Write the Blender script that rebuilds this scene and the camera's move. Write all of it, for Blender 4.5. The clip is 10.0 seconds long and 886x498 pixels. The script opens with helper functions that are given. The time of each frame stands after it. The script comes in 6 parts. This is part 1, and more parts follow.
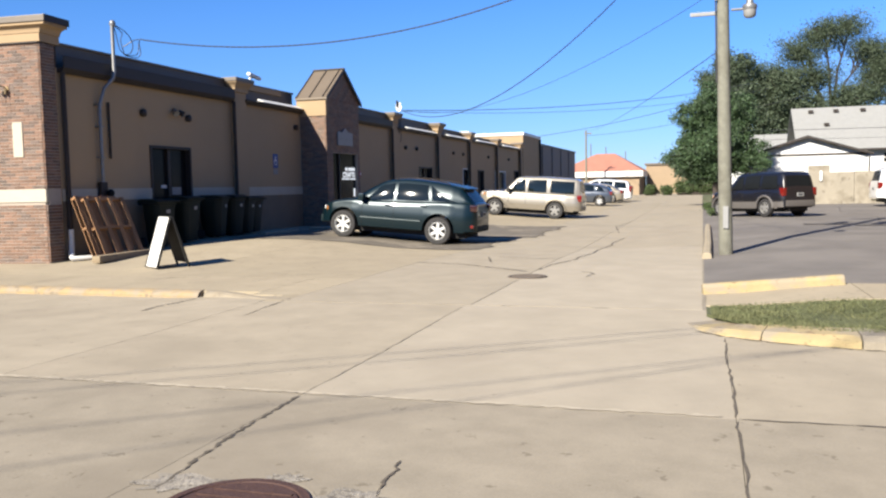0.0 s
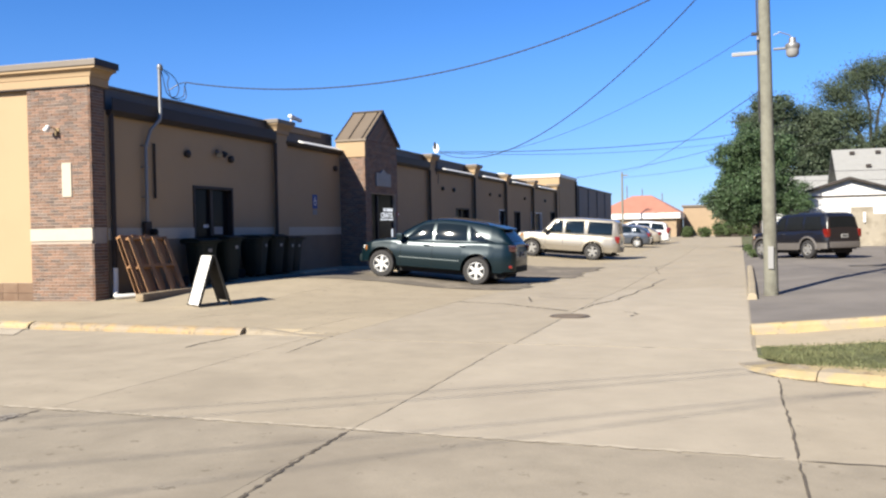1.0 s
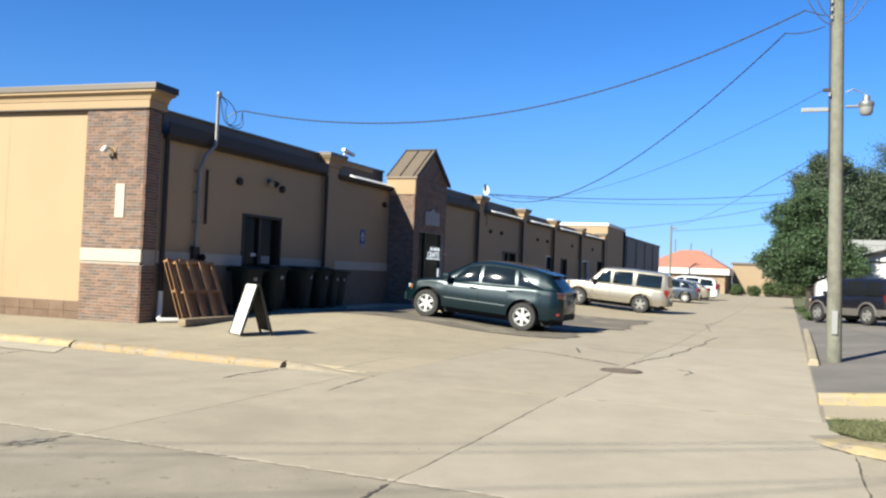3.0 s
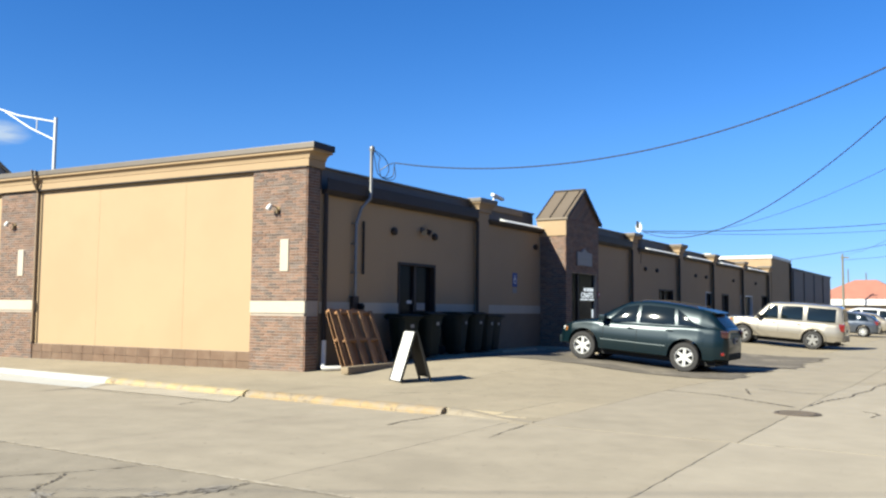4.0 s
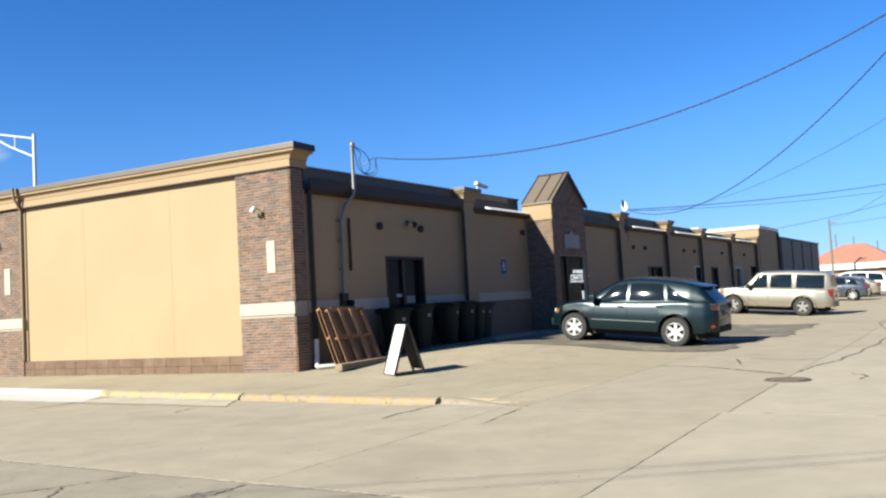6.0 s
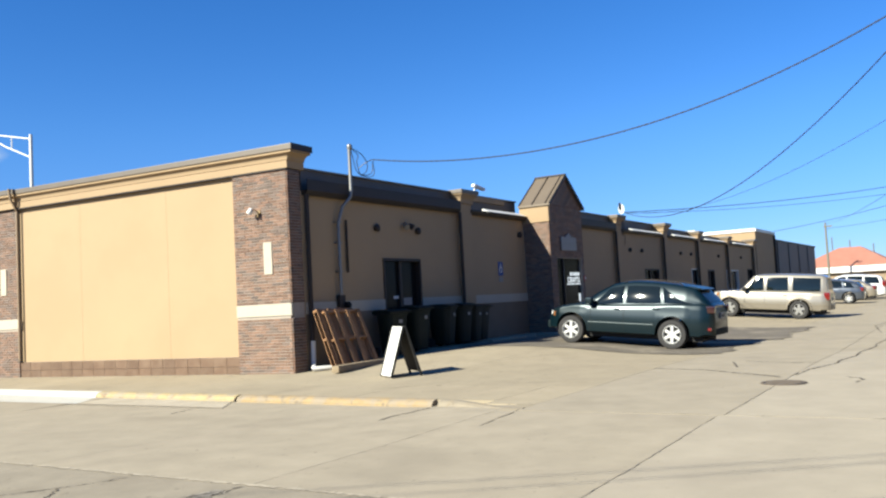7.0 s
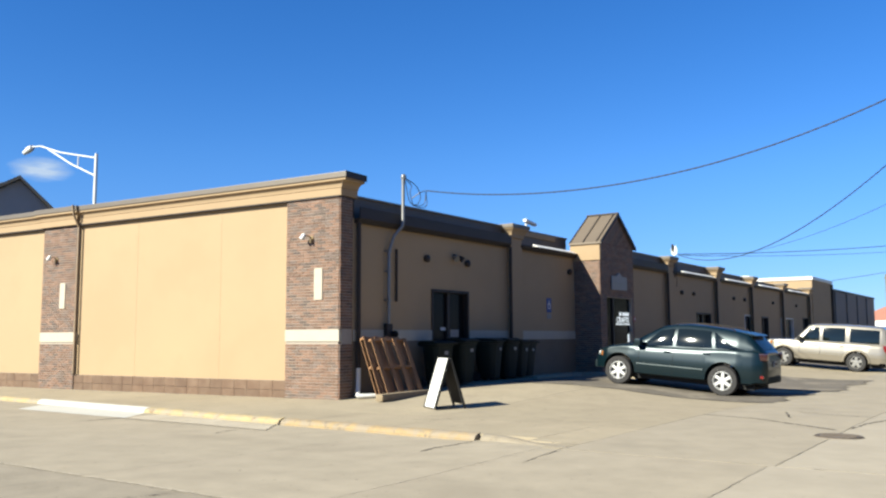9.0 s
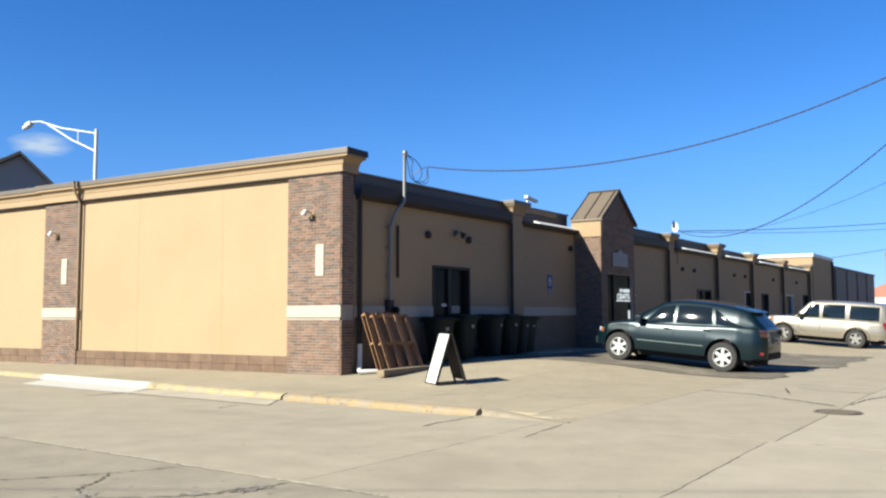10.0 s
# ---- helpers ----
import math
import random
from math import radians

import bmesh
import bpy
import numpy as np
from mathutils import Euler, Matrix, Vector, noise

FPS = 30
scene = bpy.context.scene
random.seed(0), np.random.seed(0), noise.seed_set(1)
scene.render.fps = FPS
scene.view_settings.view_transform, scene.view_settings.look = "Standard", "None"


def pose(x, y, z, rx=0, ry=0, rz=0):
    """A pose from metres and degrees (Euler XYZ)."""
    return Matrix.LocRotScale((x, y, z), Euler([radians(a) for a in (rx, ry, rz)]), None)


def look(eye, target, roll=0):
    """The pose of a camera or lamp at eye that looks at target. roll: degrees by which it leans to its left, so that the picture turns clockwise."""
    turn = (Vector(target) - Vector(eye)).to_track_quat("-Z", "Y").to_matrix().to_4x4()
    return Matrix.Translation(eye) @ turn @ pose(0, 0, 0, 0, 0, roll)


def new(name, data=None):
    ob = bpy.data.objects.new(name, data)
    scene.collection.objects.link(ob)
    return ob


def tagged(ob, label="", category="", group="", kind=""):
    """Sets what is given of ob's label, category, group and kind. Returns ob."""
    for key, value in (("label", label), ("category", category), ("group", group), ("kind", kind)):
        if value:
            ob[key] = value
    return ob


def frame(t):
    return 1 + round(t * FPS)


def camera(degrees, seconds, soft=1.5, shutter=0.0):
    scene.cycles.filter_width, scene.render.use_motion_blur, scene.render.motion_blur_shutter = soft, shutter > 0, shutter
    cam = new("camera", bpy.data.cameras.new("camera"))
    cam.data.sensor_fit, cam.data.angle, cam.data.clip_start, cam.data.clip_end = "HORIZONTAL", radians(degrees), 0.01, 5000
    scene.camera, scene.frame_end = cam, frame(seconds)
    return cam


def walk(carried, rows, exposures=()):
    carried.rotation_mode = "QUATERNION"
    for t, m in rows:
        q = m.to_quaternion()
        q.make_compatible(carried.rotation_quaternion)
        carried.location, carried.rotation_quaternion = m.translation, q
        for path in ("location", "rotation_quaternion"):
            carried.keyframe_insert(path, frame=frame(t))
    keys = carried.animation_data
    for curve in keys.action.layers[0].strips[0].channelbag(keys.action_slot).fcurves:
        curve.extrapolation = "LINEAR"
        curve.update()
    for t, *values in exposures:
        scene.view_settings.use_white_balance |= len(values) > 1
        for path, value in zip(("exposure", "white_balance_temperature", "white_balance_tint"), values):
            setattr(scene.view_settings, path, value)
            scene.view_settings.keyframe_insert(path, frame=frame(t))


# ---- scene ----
cam = camera(55.5, 10.0, soft=2.3)

PATH = [
    (0, (13.275, -14.646, 1.467), (12.686, -12.74, 1.321), -1.2),
    (0.5, (13.221, -14.674, 1.441), (12.726, -12.739, 1.327), -1.6),
    (1, (13.159, -14.644, 1.417), (12.493, -12.759, 1.372), -1.1),
    (1.3, (13.16, -14.56, 1.405), (12.366, -12.726, 1.325), -0.2),
    (1.5, (13.148, -14.502, 1.409), (12.37, -12.66, 1.381), 5.6),
    (2, (13.126, -14.441, 1.368), (12.38, -12.585, 1.38), 3.5),
    (2.2, (13.1, -14.43, 1.372), (12.319, -12.590, 1.316), 2.7),
    (3.3, (12.849, -14.304, 1.426), (12.087, -12.458, 1.542), 2.4),
    (3.5, (12.826, -14.3, 1.429), (11.991, -12.488, 1.578), 3.0),
    (3.8, (12.855, -14.34, 1.442), (11.858, -12.616, 1.628), 2.6),
    (4, (12.874, -14.367, 1.451), (11.797, -12.688, 1.594), 0.5),
    (4.5, (12.89, -14.382, 1.466), (11.764, -12.732, 1.568), -1.4),
    (5, (12.964, -14.402, 1.431), (11.819, -12.765, 1.533), -1.9),
    (5.5, (12.945, -14.377, 1.432), (11.82, -12.729, 1.566), -1.7),
    (6, (12.975, -14.358, 1.436), (11.916, -12.665, 1.558), -3.3),
    (7.5, (12.973, -14.367, 1.439), (11.923, -12.671, 1.578), -3.0),
    (8, (12.955, -14.373, 1.426), (11.88, -12.693, 1.585), -1.9),
    (8.5, (12.961, -14.382, 1.429), (11.869, -12.712, 1.569), -2.1),
    (9, (12.961, -14.382, 1.421), (11.818, -12.754, 1.629), -0.3),
    (9.5, (12.956, -14.388, 1.425), (11.805, -12.762, 1.606), -0.4),
    (10, (12.949, -14.398, 1.421), (11.802, -12.767, 1.573), -0.2),
]
walk(cam, [(t, look(eye, target, roll)) for t, eye, target, roll in PATH], exposures=[(0.0, 1.52, 6750, 9), (1.0, 1.51, 6750, 9), (2.0, 1.48, 6700, 5), (4.0, 1.48, 6600, 2), (10.0, 1.47, 6600, 2)])

# ---- light ----
SUN_AZ = Vector((0.37, 0.929))          # the way the shadows fall
SUN_EL = radians(34.0)
world = bpy.data.worlds.new("sky")
scene.world = world
world.use_nodes = True
wn = world.node_tree
sky = wn.nodes.new("ShaderNodeTexSky")
sky.sky_type = "NISHITA"
sky.sun_disc = False
sky.sun_elevation = SUN_EL
sky.sun_rotation = radians(201.7)
sky.air_density, sky.dust_density, sky.ozone_density = 1.0, 0.0, 4.6
deep = wn.nodes.new("ShaderNodeHueSaturation")
deep.inputs["Saturation"].default_value = 1.16
cool = wn.nodes.new("ShaderNodeMix")
cool.data_type, cool.blend_type = "RGBA", "MULTIPLY"
cool.inputs[0].default_value = 1.0
cool.inputs[7].default_value = (0.865, 0.93, 1.23, 1)
wn.links.new(sky.outputs[0], cool.inputs[6])
wn.links.new(cool.outputs[2], deep.inputs["Color"])
aim, axes, rise = wn.nodes.new("ShaderNodeTexCoord"), wn.nodes.new("ShaderNodeSeparateXYZ"), wn.nodes.new("ShaderNodeMapRange")
rise.interpolation_type = "SMOOTHSTEP"
rise.inputs[1].default_value, rise.inputs[2].default_value = -0.02, 0.22
clear = wn.nodes.new("ShaderNodeMix")
clear.data_type = "RGBA"
clear.inputs[6].default_value, clear.inputs[7].default_value = (0.50, 0.65, 0.87, 1), (1, 1, 1, 1)
low = wn.nodes.new("ShaderNodeMix")
low.data_type, low.blend_type = "RGBA", "MULTIPLY"
low.inputs[0].default_value = 1.0
wn.links.new(aim.outputs["Generated"], axes.inputs[0])
wn.links.new(axes.outputs[2], rise.inputs[0])
wn.links.new(rise.outputs[0], clear.inputs[0])
wn.links.new(deep.outputs[0], low.inputs[6])
wn.links.new(clear.outputs[2], low.inputs[7])
wn.links.new(low.outputs[2], wn.nodes["Background"].inputs[0])
wn.nodes["Background"].inputs[1].default_value = 0.051
sun_data = bpy.data.lights.new("sun", "SUN")
sun_data.energy, sun_data.angle, sun_data.color = 5.0, radians(0.55), (1.0, 0.94, 0.84)
sun = new("sun", sun_data)
sd = Vector((SUN_AZ.x * math.cos(SUN_EL), SUN_AZ.y * math.cos(SUN_EL), -math.sin(SUN_EL)))
sun.matrix_world = look(-sd * 60, (0, 0, 0))


# ---- materials ----
def mat(name, col, rough=0.8, var=0.12, scale=6.0, bump=0.15, fine=60.0, metal=0.0, tint=None, coat=0.0, rand=0.0, island=False, spec=0.5, stain=None, alt=None, spots=None):
    """A procedural surface: base colour, broad stains and fine grain with relief. rand: how far each object differs."""
    m = bpy.data.materials.new(name)
    m.use_nodes = True
    nt = m.node_tree
    N, Lk = nt.nodes, nt.links
    b = N["Principled BSDF"]
    geo = N.new("ShaderNodeNewGeometry")
    n1 = N.new("ShaderNodeTexNoise")
    n1.inputs["Scale"].default_value, n1.inputs["Detail"].default_value, n1.inputs["Roughness"].default_value = scale, 6, 0.65
    n2 = N.new("ShaderNodeTexNoise")
    n2.inputs["Scale"].default_value, n2.inputs["Detail"].default_value = fine, 3
    for n in (n1, n2):
        Lk.new(geo.outputs["Position"], n.inputs["Vector"])
    add = N.new("ShaderNodeMath")
    add.operation = "MULTIPLY_ADD"
    Lk.new(n1.outputs[0], add.inputs[0])
    add.inputs[1].default_value = 1.4
    half = N.new("ShaderNodeMath")
    half.operation = "MULTIPLY_ADD"
    half.inputs[1].default_value, half.inputs[2].default_value = 0.6, -0.5
    Lk.new(n2.outputs[0], half.inputs[0])
    Lk.new(half.outputs[0], add.inputs[2])
    ramp = N.new("ShaderNodeMapRange")
    ramp.inputs[1].default_value, ramp.inputs[2].default_value = 0.1, 0.9
    Lk.new(add.outputs[0], ramp.inputs[0])
    mix = N.new("ShaderNodeMix")
    mix.data_type = "RGBA"
    lo = [max(0, v * (1 - var)) for v in col]
    hi = [min(1, v * (1 + var)) for v in (tint or col)]
    mix.inputs[6].default_value, mix.inputs[7].default_value = (*lo, 1), (*hi, 1)
    Lk.new(ramp.outputs[0], mix.inputs[0])
    out = mix.outputs[2]
    if stain:
        n3 = N.new("ShaderNodeTexNoise")
        n3.inputs["Scale"].default_value, n3.inputs["Detail"].default_value = stain[1], 4
        Lk.new(geo.outputs["Position"], n3.inputs["Vector"])
        r3 = N.new("ShaderNodeMapRange")
        r3.inputs[1].default_value, r3.inputs[2].default_value, r3.inputs[4].default_value = stain[2], stain[2] + 0.12, stain[3]
        Lk.new(n3.outputs[0], r3.inputs[0])
        m3 = N.new("ShaderNodeMix")
        m3.data_type = "RGBA"
        Lk.new(out, m3.inputs[6])
        m3.inputs[7].default_value = (*stain[0], 1)
        Lk.new(r3.outputs[0], m3.inputs[0])
        out = m3.outputs[2]
    if spots:
        n4 = N.new("ShaderNodeTexNoise")
        n4.inputs["Scale"].default_value, n4.inputs["Detail"].default_value, n4.inputs["Roughness"].default_value = spots[1], 3, 0.7
        Lk.new(geo.outputs["Position"], n4.inputs["Vector"])
        r4 = N.new("ShaderNodeMapRange")
        r4.inputs[1].default_value, r4.inputs[2].default_value, r4.inputs[4].default_value = spots[2], spots[2] + 0.04, spots[3]
        Lk.new(n4.outputs[0], r4.inputs[0])
        m4 = N.new("ShaderNodeMix")
        m4.data_type = "RGBA"
        Lk.new(out, m4.inputs[6])
        m4.inputs[7].default_value = (*spots[0], 1)
        Lk.new(r4.outputs[0], m4.inputs[0])
        out = m4.outputs[2]
    if rand:
        if island:
            src = geo.outputs["Random Per Island"]
        else:
            src = N.new("ShaderNodeObjectInfo").outputs["Random"]
        if alt:
            sw = N.new("ShaderNodeMapRange")
            sw.inputs[1].default_value, sw.inputs[2].default_value = 0.50, 0.78
            Lk.new(src, sw.inputs[0])
            am = N.new("ShaderNodeMix")
            am.data_type = "RGBA"
            am.inputs[7].default_value = (*alt, 1)
            Lk.new(sw.outputs[0], am.inputs[0])
            Lk.new(out, am.inputs[6])
            out = am.outputs[2]
            mul = N.new("ShaderNodeMath")
            mul.operation = "MULTIPLY"
            mul.inputs[1].default_value = 7.31
            frac = N.new("ShaderNodeMath")
            frac.operation = "FRACT"
            Lk.new(src, mul.inputs[0])
            Lk.new(mul.outputs[0], frac.inputs[0])
            src = frac.outputs[0]
        mr = N.new("ShaderNodeMapRange")
        mr.inputs[3].default_value, mr.inputs[4].default_value = 1 - rand, 1 + rand
        Lk.new(src, mr.inputs[0])
        hs = N.new("ShaderNodeHueSaturation")
        Lk.new(mr.outputs[0], hs.inputs["Value"])
        Lk.new(out, hs.inputs["Color"])
        out = hs.outputs[0]
    Lk.new(out, b.inputs["Base Color"])
    b.inputs["Roughness"].default_value, b.inputs["Metallic"].default_value = rough, metal
    b.inputs["Coat Weight"].default_value, b.inputs["Coat Roughness"].default_value = coat, 0.04
    b.inputs["Specular IOR Level"].default_value = spec
    if bump:
        bp = N.new("ShaderNodeBump")
        bp.inputs["Strength"].default_value, bp.inputs["Distance"].default_value = bump, 0.02
        Lk.new(add.outputs[0], bp.inputs["Height"])
        Lk.new(bp.outputs[0], b.inputs["Normal"])
    return m


M_SLAB = mat("street_concrete", (0.248, 0.215, 0.163), 0.9, 0.15, 1.7, 0.12, 90, rand=0.05, stain=((0.194, 0.167, 0.127), 0.45, 0.56, 0.45), spec=0.12, spots=((0.116, 0.095, 0.071), 9.0, 0.67, 0.6))
M_SLABN = mat("newer_concrete", (0.275, 0.241, 0.187), 0.9, 0.12, 1.6, 0.12, 90, rand=0.04, stain=((0.224, 0.194, 0.150), 0.5, 0.58, 0.4), spec=0.12, spots=((0.136, 0.112, 0.085), 9.0, 0.68, 0.6))
M_SPALL = mat("spalled_concrete", (0.205, 0.183, 0.150), 0.95, 0.3, 9, 0.8, 40, stain=((0.150, 0.132, 0.105), 6, 0.5, 0.8), spots=((0.075, 0.064, 0.050), 22.0, 0.56, 0.8))
M_SLAB2 = mat("old_street_concrete", (0.219, 0.191, 0.147), 0.9, 0.18, 2.0, 0.14, 80, rand=0.05, stain=((0.170, 0.146, 0.112), 0.6, 0.52, 0.5), spec=0.12, spots=((0.109, 0.092, 0.068), 7.0, 0.65, 0.6))
M_WALK = mat("walk_concrete", (0.258, 0.219, 0.157), 0.9, 0.12, 1.8, 0.12, 90, rand=0.05, stain=((0.196, 0.164, 0.120), 0.9, 0.56, 0.55), spec=0.12, spots=((0.116, 0.095, 0.068), 7.0, 0.63, 0.6))
M_ASPH = mat("asphalt", (0.132, 0.120, 0.108), 0.9, 0.22, 0.8, 0.35, 120, stain=((0.168, 0.152, 0.134), 0.35, 0.5, 0.6), spec=0.12)
M_PATCH = mat("dark_asphalt", (0.121, 0.106, 0.087), 0.9, 0.25, 1.5, 0.3, 100, spec=0.12, stain=((0.197, 0.170, 0.133), 0.9, 0.54, 0.8), spots=((0.061, 0.053, 0.042), 3.0, 0.6, 0.6))
M_OIL = mat("oil_stained_asphalt", (0.062, 0.055, 0.048), 0.75, 0.3, 3, 0.3, 100, spec=0.2, stain=((0.105, 0.094, 0.080), 2.0, 0.5, 0.8))
M_DIRT = mat("dirt", (0.039, 0.033, 0.023), 0.95, 0.3, 3, 0.4, 60)
M_GROUND = mat("far_ground", (0.102, 0.092, 0.074), 0.95, 0.25, 0.05, 0.2, 5, tint=(0.056, 0.069, 0.033), spec=0.12)
M_CRACK = mat("crack_filler", (0.069, 0.056, 0.041), 0.95, 0.3, 8, 0.3, 60)
M_GROOVE = mat("dusty_joint", (0.180, 0.154, 0.118), 0.95, 0.3, 6, 0.2, 60)
M_YELLOW = mat("worn_yellow_paint", (0.242, 0.174, 0.086), 0.85, 0.2, 5, 0.3, 70, tint=(0.232, 0.166, 0.084), stain=((0.205, 0.168, 0.120), 3.2, 0.42, 0.95), spots=((0.135, 0.110, 0.078), 8.0, 0.58, 0.8))
M_YELLOW2 = mat("pale_yellow_paint", (0.275, 0.215, 0.110), 0.85, 0.16, 5, 0.3, 70, stain=((0.225, 0.190, 0.138), 4.0, 0.47, 0.85), spots=((0.145, 0.092, 0.050), 6.0, 0.60, 0.7))
M_FADED = mat("nearly_bare_kerb", (0.182, 0.154, 0.112), 0.9, 0.16, 5, 0.35, 70, stain=((0.225, 0.172, 0.098), 4.0, 0.56, 0.7), spots=((0.13, 0.105, 0.075), 8.0, 0.62, 0.6))
M_GUTTER = mat("pale_gutter_concrete", (0.325, 0.285, 0.222), 0.9, 0.12, 3, 0.2, 80, stain=((0.27, 0.235, 0.178), 2.2, 0.5, 0.6), spec=0.12)
M_KERB = mat("old_kerb_concrete", (0.184, 0.160, 0.122), 0.9, 0.25, 4, 0.35, 70, stain=((0.245, 0.204, 0.136), 3.5, 0.52, 0.8), spots=((0.068, 0.058, 0.041), 6.0, 0.6, 0.7))
M_WHITEPAINT = mat("kerb_white_paint", (0.370, 0.360, 0.324), 0.75, 0.07, 3, 0.12, 70)
M_STUCCO = mat("tan_stucco", (0.292, 0.209, 0.122), 0.9, 0.05, 0.5, 0.22, 140, stain=((0.277, 0.197, 0.113), 0.7, 0.52, 0.6))
M_STUCCO2 = mat("cornice_stucco", (0.272, 0.192, 0.111), 0.9, 0.06, 1.2, 0.15, 140)
M_LOWER = mat("lower_wall_block", (0.139, 0.106, 0.071), 0.9, 0.12, 1.2, 0.2, 90)
M_JOINT = mat("panel_joint", (0.255, 0.182, 0.103), 0.95, 0.1, 4, 0.1, 60)
M_BRICK = mat("brick", (0.158, 0.090, 0.060), 0.88, 0.2, 9, 0.3, 120, tint=(0.138, 0.082, 0.057), rand=0.26, alt=(0.105, 0.076, 0.062))
M_BRICK_I = mat("brick_joined", (0.158, 0.090, 0.060), 0.88, 0.2, 9, 0.3, 120, tint=(0.138, 0.082, 0.057), rand=0.26, alt=(0.105, 0.076, 0.062), island=True)
M_MORTAR = mat("mortar", (0.275, 0.238, 0.196), 0.95, 0.1, 8, 0.3, 90)
M_TILE = mat("plinth_stone", (0.109, 0.059, 0.033), 0.8, 0.25, 3.5, 0.2, 60, tint=(0.105, 0.067, 0.042), rand=0.11, stain=((0.143, 0.095, 0.061), 2.5, 0.52, 0.5))
M_BAND = mat("limestone_band", (0.342, 0.310, 0.250), 0.85, 0.06, 3, 0.15, 90)
M_BROWNMETAL = mat("dark_brown_metal", (0.024, 0.018, 0.015), 0.55, 0.12, 2, 0.03, 30, spec=0.3)
M_DSP = mat("tan_downspout_paint", (0.204, 0.146, 0.088), 0.6, 0.1, 2, 0.03, 30)
M_GREYMETAL = mat("weathered_roof_panel", (0.080, 0.073, 0.068), 0.6, 0.15, 2, 0.05, 30)
M_CAPMETAL = mat("parapet_cap_metal", (0.116, 0.097, 0.076), 0.5, 0.1, 2, 0.03, 30, metal=0.2)
M_TOWERROOF = mat("tan_seam_roof", (0.139, 0.109, 0.076), 0.5, 0.08, 1.5, 0.03, 30, metal=0.2)
M_GALV = mat("galvanised", (0.194, 0.194, 0.190), 0.45, 0.12, 8, 0.04, 50, metal=0.6)
M_WHITE = mat("white_paint", (0.528, 0.520, 0.496), 0.5, 0.04, 4, 0.03, 40)
M_BLACK = mat("black_plastic", (0.014, 0.014, 0.014), 0.65, 0.2, 5, 0.05, 60, spec=0.2)
M_RUBBER = mat("rubber", (0.015, 0.014, 0.014), 0.8, 0.2, 9, 0.1, 80)
M_BIN = mat("dark_green_bin", (0.005, 0.010, 0.008), 0.6, 0.2, 5, 0.06, 60, spec=0.25)
M_WOODP = mat("pallet_wood", (0.245, 0.126, 0.054), 0.8, 0.25, 7, 0.3, 60, tint=(0.153, 0.078, 0.033), rand=0.2)
M_TIMBER = mat("bumper_timber", (0.194, 0.148, 0.092), 0.85, 0.2, 6, 0.3, 50)
M_POLE = mat("weathered_pole_wood", (0.150, 0.146, 0.116), 0.9, 0.32, 7, 0.6, 40, tint=(0.122, 0.120, 0.094), stain=((0.075, 0.070, 0.054), 3.0, 0.55, 0.5))
M_WIRE = mat("wire_sheath", (0.020, 0.020, 0.024), 0.6, 0.1, 5, 0, 20)
M_RUST = mat("manhole_iron", (0.060, 0.030, 0.023), 0.75, 0.2, 12, 0.5, 60, metal=0.3)
M_IRON = mat("grey_manhole_iron", (0.085, 0.067, 0.052), 0.8, 0.25, 9, 0.4, 60, metal=0.1)
M_GRASS = mat("grass", (0.058, 0.078, 0.027), 0.8, 0.3, 2.5, 0, 30, tint=(0.092, 0.092, 0.039), rand=0.35, island=True)
M_LAWN = mat("turf", (0.060, 0.065, 0.023), 0.95, 0.35, 4, 0.5, 60)
M_LEAF = mat("leaves_bright", (0.030, 0.058, 0.020), 0.65, 0.3, 0.8, 0, 30, rand=0.3, island=True)
M_LEAF2 = mat("leaves_dark", (0.042, 0.060, 0.028), 0.7, 0.25, 0.5, 0, 30, tint=(0.036, 0.054, 0.028), rand=0.22, island=True)
M_HEDGE = mat("hedge_leaves", (0.035, 0.056, 0.014), 0.7, 0.3, 2, 0, 30, rand=0.4, island=True)
M_BARK = mat("bark", (0.031, 0.024, 0.019), 0.9, 0.3, 8, 0.5, 40)
M_SIDING = mat("white_siding", (0.528, 0.528, 0.520), 0.6, 0.03, 2, 0.05, 40)
M_SHINGLE = mat("grey_shingle", (0.194, 0.194, 0.185), 0.9, 0.1, 3, 0.3, 40)
M_SHINGLE_D = mat("dark_shingle", (0.056, 0.053, 0.051), 0.9, 0.15, 3, 0.3, 40)
M_CONCWALL = mat("stained_concrete_wall", (0.218, 0.194, 0.152), 0.9, 0.16, 1.4, 0.25, 60, stain=((0.136, 0.117, 0.087), 1.3, 0.48, 0.7), spots=((0.082, 0.068, 0.051), 2.4, 0.6, 0.5))
M_REDROOF = mat("red_tile_roof", (0.292, 0.126, 0.085), 0.8, 0.12, 1, 0.2, 20)
M_FARTAN = mat("far_tan_wall", (0.231, 0.171, 0.111), 0.9, 0.06, 1, 0.1, 20)
M_GREYWALL = mat("grey_brown_wall", (0.167, 0.146, 0.129), 0.85, 0.08, 0.6, 0.1, 40)
M_GABLE = mat("grey_gable_siding", (0.235, 0.222, 0.222), 0.85, 0.06, 0.8, 0.1, 40)
M_BLUE = mat("sign_blue", (0.014, 0.046, 0.194), 0.5, 0.05, 4, 0, 30)
M_SIGNGREY = mat("sign_grey", (0.194, 0.194, 0.190), 0.6, 0.08, 5, 0.05, 30)
M_LETTER = mat("lit_white_lettering", (0.560, 0.560, 0.560), 0.5, 0.02, 4, 0, 30)
M_LETTER.node_tree.nodes["Principled BSDF"].inputs["Emission Color"].default_value = (0.9, 0.95, 1.0, 1)
M_LETTER.node_tree.nodes["Principled BSDF"].inputs["Emission Strength"].default_value = 0.3
